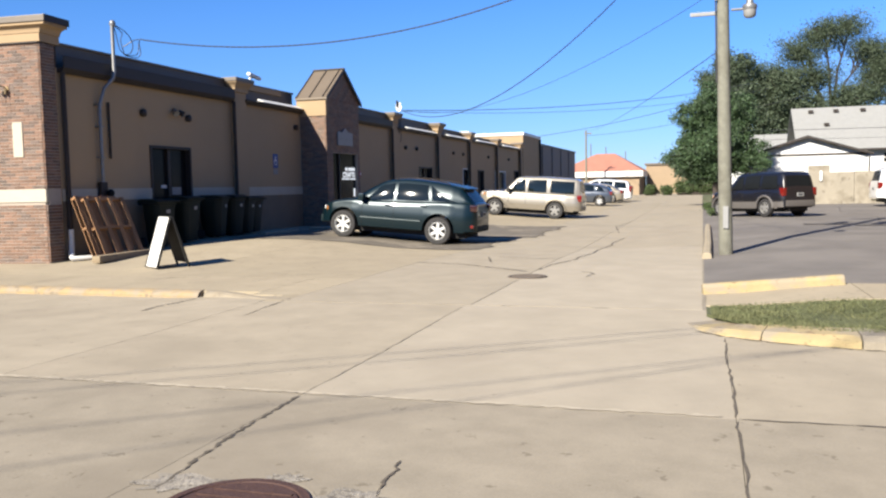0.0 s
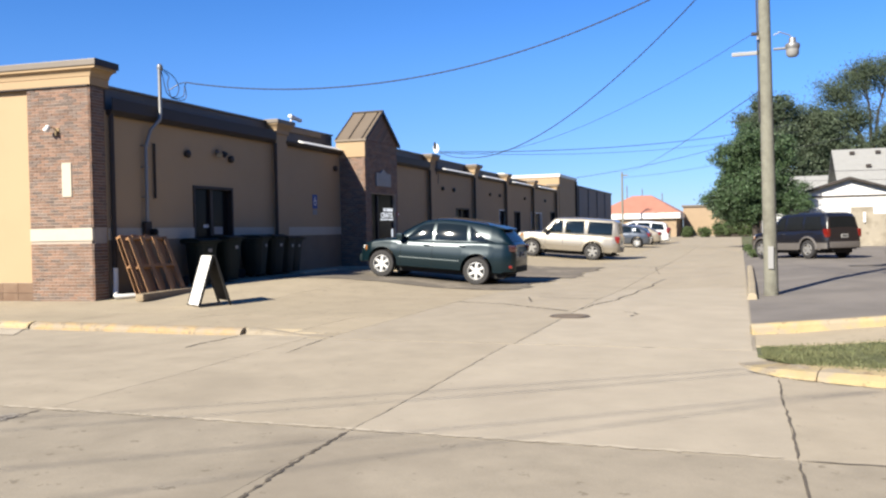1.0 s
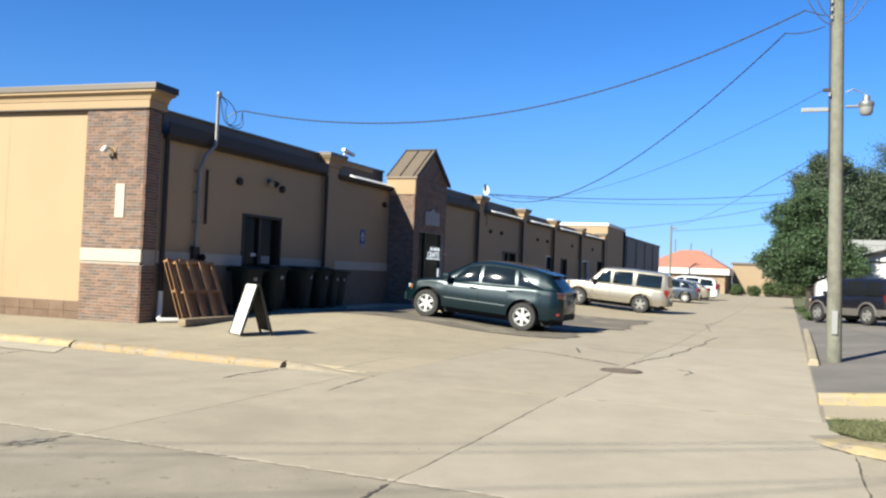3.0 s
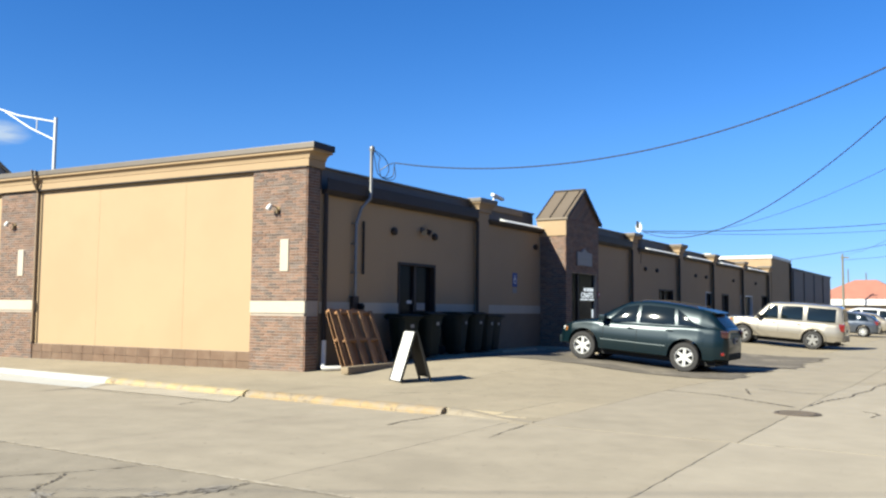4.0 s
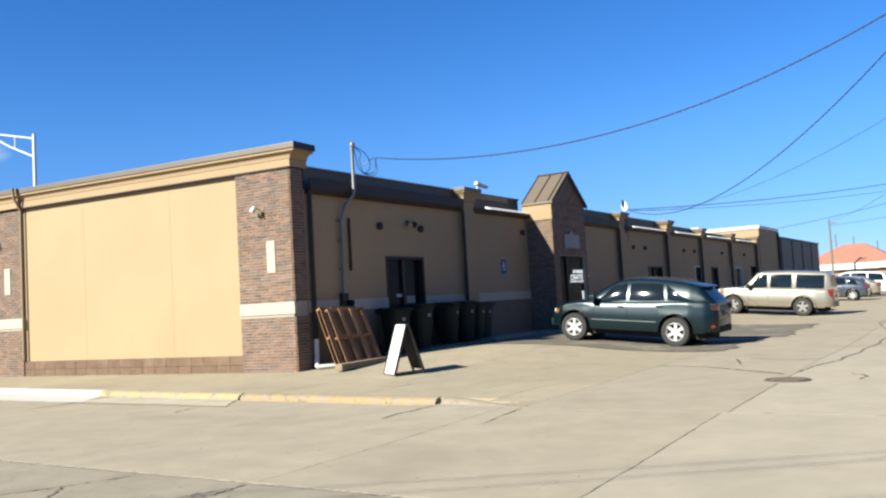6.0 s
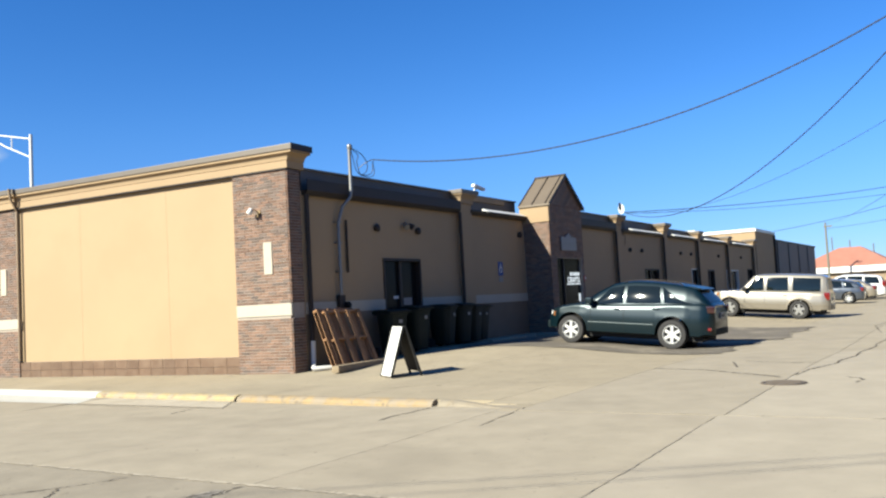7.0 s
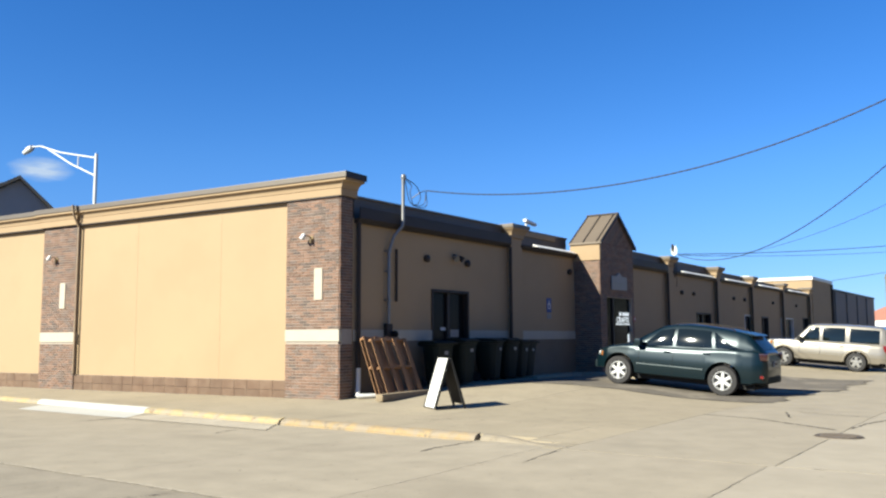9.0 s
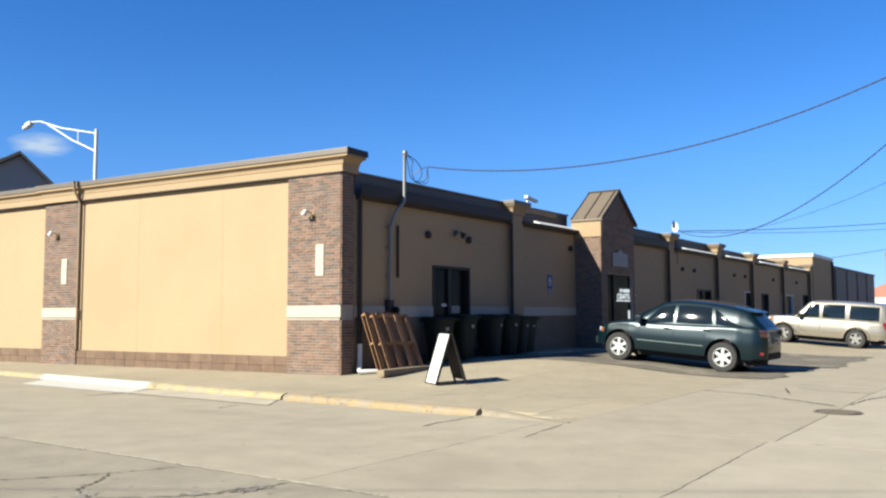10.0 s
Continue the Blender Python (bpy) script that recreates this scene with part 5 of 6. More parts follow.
def wall_lamp(x):
    """A small two-headed wall lamp on a front pilaster."""
    ob = thing("wall_lamp", "small brass and white outdoor lamp on a brick pilaster", "wall lamp", MF @ Matrix.Translation((x, -0.06, 3.74)) @ Matrix.Diagonal((0.8, 0.8, 0.8, 1)), "wall lamps")
    part("back_plate", lathe(bmesh.new(), [(0.01, 0), (0.075, 0), (0.065, -0.035), (0.01, -0.04)], 16, "y"), M_BRASS, ob, smooth=True)
    part("arm", T([(0, -0.03, 0), (-0.06, -0.12, 0.06), (-0.14, -0.2, 0.05)], 0.016), M_BRASS, ob)
    part("lamp_head", lathe(bmesh.new(), [(0.02, 0.12), (0.055, 0.09), (0.085, -0.05), (0.08, -0.06), (0.01, -0.055)], 16, "z", Matrix.Translation((-0.17, -0.22, 0.02)) @ Matrix.Rotation(radians(35), 4, "Y")), M_WHITE, ob, smooth=True)
    part("sensor", lathe(bmesh.new(), [(0.01, 0.05), (0.04, 0.03), (0.04, -0.09), (0.01, -0.1)], 12, "z", Matrix.Translation((0.02, -0.09, -0.06))), M_BRASS, ob, smooth=True)
for x in (-0.80, -10.35):
    wall_lamp(x)

def flood(y, z, twin):
    ob = thing("floodlight", "dark bronze twin floodlight on the shaded stucco wall" if twin else "small round dark wall vent cover on the stucco wall", "floodlight" if twin else "vent", Matrix.Translation((0.0, y, z)))
    part("base", lathe(bmesh.new(), [(0.01, 0.0), (0.085, 0.0), (0.075, 0.04), (0.01, 0.045)], 16, "x"), M_BROWNMETAL, ob, smooth=True)
    if twin:
        for s in (-1, 1):
            M = Matrix.Translation((0.12, s * 0.12, -0.03)) @ Matrix.Rotation(radians(35), 4, "Y") @ Matrix.Rotation(radians(20 * s), 4, "Z")
            part("lamp_head", lathe(bmesh.new(), [(0.02, -0.06), (0.06, -0.05), (0.085, 0.09), (0.07, 0.09), (0.01, 0.07)], 14, "x", M), M_GALV if s < 0 else M_BROWNMETAL, ob, smooth=True)
    else:
        part("hood", lathe(bmesh.new(), [(0.01, 0.05), (0.10, 0.05), (0.10, 0.09), (0.06, 0.12), (0.01, 0.125)], 16, "x"), M_BROWNMETAL, ob, smooth=True)
flood(3.28, 3.46, False)
flood(4.62, 3.60, True)
flood(5.2, 3.46, False)
flood(11.5, 3.6, False)
for y in (22.6, 24.2, 30.5, 32.5, 38.5, 44.5):
    flood(y, 3.35, False)

sgn = thing("parking_sign", "blue accessible parking sign with a white symbol on the wall", "sign", Matrix.Translation((0.0, 10.05, 2.3)))
part("plate", B(0.002, 0.012, -0.16, 0.16, -0.1, 0.36, bev=0.004), M_BLUE, sgn)
part("symbol", lathe(bmesh.new(), [(0.07, 0.013), (0.10, 0.013), (0.10, 0.017), (0.07, 0.017)], 18, "x", Matrix.Translation((0, 0, 0.1))), M_WHITE, sgn, "white wheel symbol")
part("symbol", B(0.013, 0.017, -0.03, 0.02, 0.12, 0.28), M_WHITE, sgn)
part("sub_plate", B(0.002, 0.012, -0.15, 0.15, -0.3, -0.13, bev=0.004), M_SIGNGREY, sgn, "small pale lower plate")

mast = thing("service_mast", "grey metal electrical service mast with loose wire loops", "service mast")
part("conduit", T([(0.11, 1.62, 1.75), (0.11, 1.62, 3.5), (0.14, 1.78, 3.9), (0.27, 1.95, 4.15), (0.27, 1.98, 4.3), (0.27, 1.98, 5.35)], 0.042, 10), M_GALV, mast, smooth=True)
part("weather_head", lathe(bmesh.new(), [(0.02, 0.08), (0.06, 0.05), (0.075, -0.02), (0.05, -0.08), (0.02, -0.08)], 14, "z", Matrix.Translation((0.27, 2.0, 5.39))), M_GALV, mast, smooth=True)
part("meter_box", B(0.03, 0.14, 1.52, 1.74, 1.42, 1.75, bev=0.015), M_BROWNMETAL, mast)
part("meter", lathe(bmesh.new(), [(0.01, 0.0), (0.085, 0.0), (0.085, 0.08), (0.06, 0.11), (0.01, 0.115)], 16, "x", Matrix.Translation((0.16, 1.74, 1.5))), M_GLASS, mast, smooth=True)
part("side_conduit", T([(0.05, 2.0, 2.3), (0.05, 2.0, 3.6)], 0.03), M_BROWNMETAL, mast)
for z in (2.3, 3.0, 3.5):
    part("strap", B(0.0, 0.16, 1.56, 1.68, z, z + 0.03), M_GALV, mast)
LOOPS = [((2.02, 5.39), (2.5, 5.26), (2.72, 5.02), (2.62, 4.80), (2.37, 4.74)), ((2.04, 5.37), (2.10, 5.18), (2.2, 4.84), (2.37, 4.74)), ((2.06, 5.36), (2.30, 5.22), (2.24, 5.04), (2.36, 4.74)),
         ((2.37, 4.74), (2.66, 4.75), (2.86, 4.84), (2.91, 5.08), (2.95, 5.18)), ((2.37, 4.72), (2.80, 4.72), (2.96, 4.84), (2.92, 5.08), (2.96, 5.18))]
for pts in LOOPS:
    v = [Vector((0.27 + 0.02 * math.sin(9 * y), y, z)) for y, z in pts]
    fine = []
    for k in range(len(v) - 1):
        p0, p1, p2, p3 = v[max(0, k - 1)], v[k], v[k + 1], v[min(len(v) - 1, k + 2)]
        for q in range(5):
            t = q / 5
            fine.append(0.5 * (2 * p1 + (p2 - p0) * t + (2 * p0 - 5 * p1 + 4 * p2 - p3) * t * t + (3 * p1 - p0 - 3 * p2 + p3) * t ** 3))
    part("wire_loop", T(fine + [v[-1]], 0.010, 6), M_WIRE, mast)
part("wall_bracket", T([(0.0, 2.7, 4.98), (0.25, 2.7, 5.1), (0.27, 2.93, 5.18)], 0.012), M_GALV, mast)

cam_t = thing("security_camera", "white security camera on the pilaster cap", "security camera", Matrix.Translation((0.15, 8.6, 4.80)))
part("stand", T([(0, -0.25, 0), (0, -0.25, 0.09), (0.0, -0.1, 0.13)], 0.03), M_WHITE, cam_t)
part("housing", box(bmesh.new(), -0.06, 0.06, -0.34, 0.34, 0.13, 0.22, 0.02, Matrix.Rotation(radians(-7), 4, "X")), M_WHITE, cam_t, smooth=True)

dish = thing("satellite_dish", "white satellite dish on the pilaster cap", "satellite dish", Matrix.Translation((0.1, 21.5, 4.82)) @ Matrix.Diagonal((0.45, 0.45, 0.8, 1)))
part("stand", T([(0, 0, 0), (0, 0, 0.3), (0.05, 0.1, 0.42)], 0.03), M_GALV, dish)
part("reflector", lathe(bmesh.new(), [(0.02, 0.0), (0.16, 0.02), (0.30, 0.07), (0.30, 0.085), (0.02, 0.02)], 20, "x", Matrix.Translation((0.05, 0.1, 0.38)) @ Matrix.Rotation(radians(-40), 4, "Y") @ Matrix.Rotation(radians(-60), 4, "Z")), M_WHITE, dish, smooth=True)
part("feed_arm", T([(0.1, 0.0, 0.25), (0.35, -0.2, 0.42)], 0.014), M_GALV, dish)
part("receiver", B(0.3, 0.4, -0.26, -0.16, 0.4, 0.52, bev=0.02), M_WHITE, dish)
part("rear_box", B(-0.12, 0.02, -0.1, 0.1, 0.4, 0.75, bev=0.03), M_BLACK, dish)
part("wire_bundle", T([(0.28, -0.1, 0.1), (0.3, -0.05, -0.5), (0.26, 0.1, -1.2), (0.2, 0.1, -1.6)], 0.03), M_WIRE, dish)
part("wire_bundle", T([(0.25, -0.5, -0.2), (0.3, -0.45, -0.7), (0.24, -0.4, -1.1)], 0.05), M_WIRE, dish)

# ---- bins, pallets, sign ----
def bin_at(x, y, turn, h=1.12, group="bins by the wall"):
    ob = thing("wheeled_bin", "dark green wheeled refuse bin with a closed lid by the wall", "refuse bin", Matrix.Translation((x, y, g(x, y))) @ Matrix.Rotation(radians(turn), 4, "Z") @ Matrix.Diagonal((1, 1, h / 1.12, 1)), group)
    bm = bmesh.new()
    rings = []
    for z, a, b in ((0.06, 0.21, 0.25), (0.10, 0.22, 0.26), (0.55, 0.265, 0.30), (0.98, 0.30, 0.345), (0.985, 0.325, 0.37), (1.03, 0.33, 0.375), (1.035, 0.30, 0.34)):
        ring = []
        for k in range(20):
            t = 2 * math.pi * k / 20
            c, s_ = math.cos(t), math.sin(t)
            f = (abs(c) ** 5 + abs(s_) ** 5) ** (-1 / 5)
            ring.append(bm.verts.new((c * f * b, s_ * f * a, z)))
        rings.append(ring)
    for p, q in zip(rings, rings[1:]):
        for k in range(20):
            bm.faces.new((p[k], p[(k + 1) % 20], q[(k + 1) % 20], q[k]))
    bm.faces.new(rings[0])
    bm.faces.new(rings[-1])
    part("tub", bm, M_BIN, ob, smooth=True)
    lid = part("lid", prism([(-0.40, 1.04), (0.39, 1.04), (0.40, 1.07), (0.2, 1.125), (-0.25, 1.13), (-0.40, 1.09)], "y", -0.33, 0.33), M_BIN, ob)
    part("handle", T([(-0.38, -0.26, 1.0), (-0.46, -0.26, 1.03), (-0.46, 0.26, 1.03), (-0.38, 0.26, 1.0)], 0.018), M_BIN, ob)
    part("axle", T([(-0.25, -0.3, 0.12), (-0.25, 0.3, 0.12)], 0.015), M_GALV, ob)
    for s in (-1, 1):
        part("bin_wheel", lathe(bmesh.new(), [(0.02, -0.03), (0.12, -0.03), (0.12, 0.03), (0.02, 0.03)], 18, "y", Matrix.Translation((-0.25, s * 0.31, 0.12))), M_RUBBER, ob, smooth=True)
    part("mark", B(0.352, 0.356, -0.055, 0.055, 0.80, 0.88), M_SIGNGREY, ob, "faded pale mark")
    return ob
for x, y, t, h in ((0.62, 2.95, -18, 1.16), (0.72, 3.85, -5, 1.18), (0.62, 5.35, 8, 1.15), (0.66, 6.15, -4, 1.15), (0.6, 6.85, 3, 1.1), (0.55, 7.35, 0, 1.08)):
    bin_at(x, y, t, h)

def pallet(m, label, w=1.02, h=1.22):
    """Deck boards upright, the stringers across."""
    ob = thing("pallet", label, "pallet", m, "pallets")
    for k in range(3):
        z = (h - 0.05) * k / 2
        part("stringer", B(-0.045, 0.07 if k == 1 else 0.045, -w / 2, w / 2, z, z + 0.05, bev=0.004), M_WOODP, ob)
    for k in range(4):
        y = -w / 2 + (w - 0.11) * k / 3
        part("deck_board", B(0.046, 0.064, y, y + 0.11, 0, h + random.uniform(-0.02, 0.02), bev=0.003), M_WOODP, ob)
    for k in range(3):
        y = -w / 2 + (w - 0.09) * k / 2
        part("base_board", B(-0.064, -0.046, y, y + 0.09, 0, h, bev=0.003), M_WOODP, ob)
    return ob
def lean(x, y, turn, tilt):
    return Matrix.Translation((x, y, g(x, y) + 0.01)) @ Matrix.Rotation(radians(turn), 4, "Z") @ Matrix.Rotation(radians(tilt), 4, "Y")
pallet(lean(1.10, 0.98, -5, -24), "worn brown wooden pallet leaning on the wall", 1.18, 1.42)
pallet(lean(0.97, 0.86, -5, -23), "darker wooden pallet leaning behind another pallet", 1.18, 1.46)
tb = thing("timber_block", "weathered timber beam lying in front of the pallets", "timber", Matrix.Translation((1.26, -0.2, g(1.1, 0.8) - 0.01)) @ Matrix.Rotation(radians(94), 4, "Z"))
part("beam", B(0.05, 1.95, -0.10, 0.09, 0, 0.15, bev=0.035), M_TIMBER, tb, smooth=True)

af = thing("a_frame_sign", "white-faced folding pavement sign with dark sides", "pavement sign", Matrix.Translation((3.2, -0.45, g(3.2, -0.5))) @ Matrix.Rotation(radians(55), 4, "Z"))
for s, m in ((-1, M_WHITE), (1, M_BLACK)):
    M = Matrix.Translation((0, 0, 0.98)) @ Matrix.Rotation(radians(17 * -s), 4, "Y")
    p = part("face_board", box(bmesh.new(), -0.012 + s * 0.02, 0.012 + s * 0.02, -0.31, 0.31, -1.0 if s < 0 else -0.93, 0.0, 0.004, M), m, af, "blank white sign board" if s < 0 else "dark sign board")
    for y in (-0.31, 0.31):
        part("leg", box(bmesh.new(), -0.02 + s * 0.02, 0.02 + s * 0.02, y - 0.02, y + 0.02, -1.02, 0.01, 0.003, M), M_BLACK, af)
part("hinge", T([(0, -0.3, 0.985), (0, 0.3, 0.985)], 0.015), M_GALV, af)

def manhole(x, y, r, label, iron):
    ob = thing("manhole_cover", label, "manhole cover", Matrix.Translation((x, y, g(x, y) + 0.002)), "manholes")
    part("cover", lathe(bmesh.new(), [(0.02, 0.012), (r * 0.84, 0.012), (r * 0.85, 0.004), (r * 0.87, 0.004), (r * 0.88, 0.014), (r, 0.014), (r, -0.05), (0.02, -0.05)], 48), iron, ob, smooth=True)
    for k in range(5):
        yy = -r * 0.5 + r * 0.25 * k
        hw = math.sqrt(max(0.02, (r * 0.78) ** 2 - yy * yy))
        part("rib", B(-hw, hw, yy - 0.012, yy + 0.012, 0.010, 0.018), iron, ob)
    part("collar", lathe(bmesh.new(), [(r * 1.005, 0.0), (r * 1.09, 0.002), (r * 1.09, -0.05), (r * 1.005, -0.05)], 40), M_SLAB2, ob, "concrete collar")
manhole(11.15, -11.22, 0.36, "rust-brown iron manhole cover set in the street", M_RUST)
manhole(10.58, -1.35, 0.31, "worn grey-brown iron manhole cover set in the alley", M_IRON)

def spall(cx, cy, rx, ry, seed):
    bm = bmesh.new()
    c = bm.verts.new((cx, cy, g(cx, cy) + 0.006))
    ring = []
    for k in range(26):
        a = 2 * math.pi * k / 26
        f = 1 + 0.9 * noise.noise((math.cos(a) * 2.5, math.sin(a) * 2.5, seed * 3.7)) + 0.25 * noise.noise((a * 4, seed, 0))
        x, y = cx + rx * f * math.cos(a), cy + ry * f * math.sin(a)
        ring.append(bm.verts.new((x, y, g(x, y) + 0.004)))
    for k in range(26):
        bm.faces.new((c, ring[k], ring[(k + 1) % 26]))
    part("spalled_patch", bm, M_SPALL, road, "broken pale concrete beside the manhole")
for k, q in enumerate(((10.70, -11.0, 0.24, 0.13), (11.66, -11.02, 0.15, 0.16), (11.2, -10.79, 0.10, 0.05), (7.55, -9.5, 0.10, 0.16), (7.3, -9.9, 0.12, 0.08), (6.62, -10.4, 0.10, 0.10))):
    spall(*q, k + 1)

# ---- utility pole and wires ----
PX, PY_ = 13.72, 2.9
pole = thing("utility_pole", "weathered wooden utility pole with transformers and a lamp", "utility pole", Matrix.Translation((PX, PY_, 0.0)))
LEAN = -0.015
part("post", T([(LEAN * z, 0, z) for z in (-0.1, 0.5, 2, 4, 6, 8, 10.6)], [0.135, 0.131, 0.126, 0.118, 0.11, 0.103, 0.09], 16), M_POLE, pole, smooth=True)
part("pole_tag", box(bmesh.new(), -0.06, 0.04, -0.158, -0.14, 0.55, 0.98, 0.004), M_SIGNGREY, pole, "pale worn metal tag")
part("riser", T([(-0.135 + LEAN * z, -0.06, z) for z in (3.4, 5, 7, 9)], 0.014), M_WIRE, pole, "dark cable riser")
part("lamp_arm", B(-0.68, -0.08, -0.03, 0.03, 4.70, 4.77, bev=0.005), M_GALV, pole)
part("lamp_bracket", T([(0.08, 0, 4.78), (0.32, 0, 4.78)], 0.025), M_GALV, pole)
part("lamp_stay", T([(0.08, 0, 5.05), (0.2, 0, 5.1), (0.38, 0, 5.02), (0.4, 0, 4.92)], 0.012), M_GALV, pole)
lamp = part("lamp_body", lathe(bmesh.new(), [(0.02, 0.13), (0.06, 0.12), (0.07, 0.03), (0.13, 0.0), (0.14, -0.04), (0.12, -0.1), (0.02, -0.1)], 18, "z", Matrix.Translation((0.42, 0, 4.85))), M_GALV, pole, smooth=True)
part("lamp_bowl", lathe(bmesh.new(), [(0.02, -0.1), (0.12, -0.1), (0.115, -0.2), (0.08, -0.24), (0.02, -0.25)], 18, "z", Matrix.Translation((0.42, 0, 4.85))), M_SIGNGREY, lamp, smooth=True)
for s in (-1, 1):
    can = part("transformer", lathe(bmesh.new(), [(0.02, 0.0), (0.15, 0.0), (0.165, 0.03), (0.165, 0.95), (0.14, 1.0), (0.02, 1.03)], 22, "z", Matrix.Translation((-0.1 + s * (0.62 if s < 0 else 0.6), 0, 7.42))), M_WHITE, pole, "pale grey transformer can", smooth=True)
    part("transformer_arm", B(min(-0.1, -0.1 + s * 0.46), max(-0.1, -0.1 + s * 0.46), -0.05, 0.05, 7.72, 7.80), M_GALV, pole)
    part("bushing", T([(-0.1 + s * 0.62, 0.05, 8.45), (-0.1 + s * 0.62, 0.05, 8.7)], 0.035), M_GALV, can)
    for k in range(2):
        pts = [(-0.1 + s * (0.62 + 0.18 * k) * (1 - t) + s * 0.08 * t, -0.05, 7.6 - 1.15 * math.sin(math.pi * (0.5 * t + 0.0)) - 0.12 * k) for t in [q / 10 for q in range(11)]]
        part("drop_wire", T([(pts[0][0], -0.05, 8.2)] + pts, 0.010, 6), M_WIRE, pole)
for z in (5.0, 6.45, 6.6, 6.75, 6.9):
    part("insulator", lathe(bmesh.new(), [(0.01, -0.04), (0.03, -0.03), (0.02, 0), (0.03, 0.03), (0.01, 0.04)], 10, "z", Matrix.Translation((-0.2, -0.1, z))), M_SIGNGREY, pole, smooth=True)
part("steel_bracket", B(-0.32, -0.05, -0.05, 0.05, 5.08, 5.13), M_BROWNMETAL, pole)
part("crossarm", B(-1.1, 1.1, -0.06, 0.06, 9.9, 10.05, bev=0.01), M_POLE, pole)

def wire(p, q, sag, r, label, bend=0.0):
    p, q = Vector(p), Vector(q)
    ob = thing("overhead_wire", label, "wire", group="overhead wires")
    pts = []
    n = 160 if "twisted" in label else 32
    for k in range(n + 1):
        t = k / n
        v = p.lerp(q, t)
        v.z += bend * math.sin(2 * math.pi * t) - 4 * sag * t * (1 - t)
        pts.append(v)
    part("cable", T(pts, [r * (1.0 + 0.15 * (-1) ** k) for k in range(n + 1)] if n > 32 else r, 6), M_WIRE, ob, smooth=True)
    return ob
PL = Vector((PX - 0.22, PY_, 0))
wire((0.3, 2.95, 5.18), (13.05, 2.85, 6.63), 1.06, 0.014, "twisted black service wire from the pole to the mast", 0.032)
wire((13.05, 2.85, 6.63), (13.4, 2.85, 6.50), 0.0, 0.010, "short slack wire at the pole")
wire((0.3, 21.4, 4.95), (12.72, 2.85, 6.22), 1.42, 0.0135, "twisted black service wire from the pole to the shops")
wire((12.72, 2.85, 6.22), (13.4, 2.85, 6.3), 0.05, 0.010, "short slack wire at the pole")
wire((0.3, 21.4, 5.0), (13.4, 2.9, 5.10), 0.9, 0.0055, "thin grey wire from the pole to the shops")
wire((-0.4, 90.0, 8.0), (13.56, 2.85, 4.0), 0.4, 0.009, "thin wire along the alley to a far pole")
wire((0.3, 21.6, 4.98), (16.5, 46.0, 8.0), 0.5, 0.016, "dark wire crossing the alley to the trees")
wire((0.3, 21.6, 4.93), (17.5, 46.0, 7.6), 0.6, 0.010, "dark wire crossing the alley to the trees")
wire((0.2, 56.0, 5.6), (16.5, 60.0, 9.2), 0.4, 0.018, "dark wire crossing the alley far off")
wire((-0.4, 90.0, 7.4), (22.0, 62.0, 8.6), 0.5, 0.018, "dark wire crossing the alley far off")
wire((14.0, 41.5, 4.6), (60.0, 41.0, 5.0), 0.3, 0.016, "dark wire in front of the house roof")
wire((14.0, 41.5, 4.05), (60.0, 41.0, 4.3), 0.3, 0.010, "dark wire in front of the house roof")

for k, (sx, sy, slope) in enumerate(((13.0, -9.5, 0.74), (13.4, -9.75, 0.95), (11.0, -9.55, 0.70), (12.3, -8.25, 0.66))):
    d = Vector((1, slope)).normalized()
    c = Vector((sx - 0.756 * 8, sy - 1.275 * 8))
    wire((c.x - d.x * 30, c.y - d.y * 30, 8.4), (c.x + d.x * 40, c.y + d.y * 40, 8.6), 0.6, 0.008, "dark power line high over the street")

# ---- lot: wall, garage, house ----
cw = thing("boundary_wall", "stained pale concrete boundary wall behind the lot", "wall")
for k in range(7):
    x0 = 17.2 + 4.0 * k
    part("wall_section", B(x0, x0 + 3.985, 36.0, 36.3, -0.1, 1.86 + 0.02 * (k % 2), bev=0.02), M_CONCWALL, cw)
part("wall_block", B(18.9, 20.0, 36.31, 36.5, 0, 2.25, bev=0.02), M_CONCWALL, cw)
part("wall_post", B(19.45, 19.57, 35.9, 35.99, 1.4, 1.95), M_SIDING, cw)

gar = thing("garage", "white gabled garage with a dark roof edge", "garage")
gx0, gx1, gy = 15.9, 23.2, 43.0
gm = (gx0 + gx1) / 2
part("wall", prism([(gx0 + 0.2, 0), (gx1 - 0.2, 0), (gx1 - 0.2, 3.05), (gm, 4.12), (gx0 + 0.2, 3.05)], "y", gy, gy + 6), M_SIDING, gar)
for k in range(18):
    z = 0.5 + 0.15 * k
    part("siding_board", prism([(gy - 0.016, z), (gy - 0.004, z + 0.145), (gy + 0.01, z + 0.145), (gy + 0.01, z)], "x", gx0 + 0.21, gx1 - 0.21), M_SIDING, gar)
for s, e in ((-1, gx0 - 0.1), (1, gx1 + 0.1)):
    part("roof_slope", prism([(gm, 4.24), (e, 3.06), (e, 2.98), (gm, 4.14)], "y", gy - 0.35, gy + 6.2), M_SHINGLE_D, gar, "dark shingled roof")
    part("rake_board", prism([(gm, 4.20), (e, 3.02), (e, 2.90), (gm, 4.07)], "y", gy - 0.38, gy - 0.352), M_BROWNMETAL, gar)
part("trim_line", B(gx0 + 0.2, gx1 - 0.2, gy - 0.05, gy - 0.018, 2.98, 3.1), M_BROWNMETAL, gar)
part("downspout", T([(gx1 - 0.1, gy - 0.1, 0), (gx1 - 0.1, gy - 0.1, 2.9)], 0.05), M_BROWNMETAL, gar)

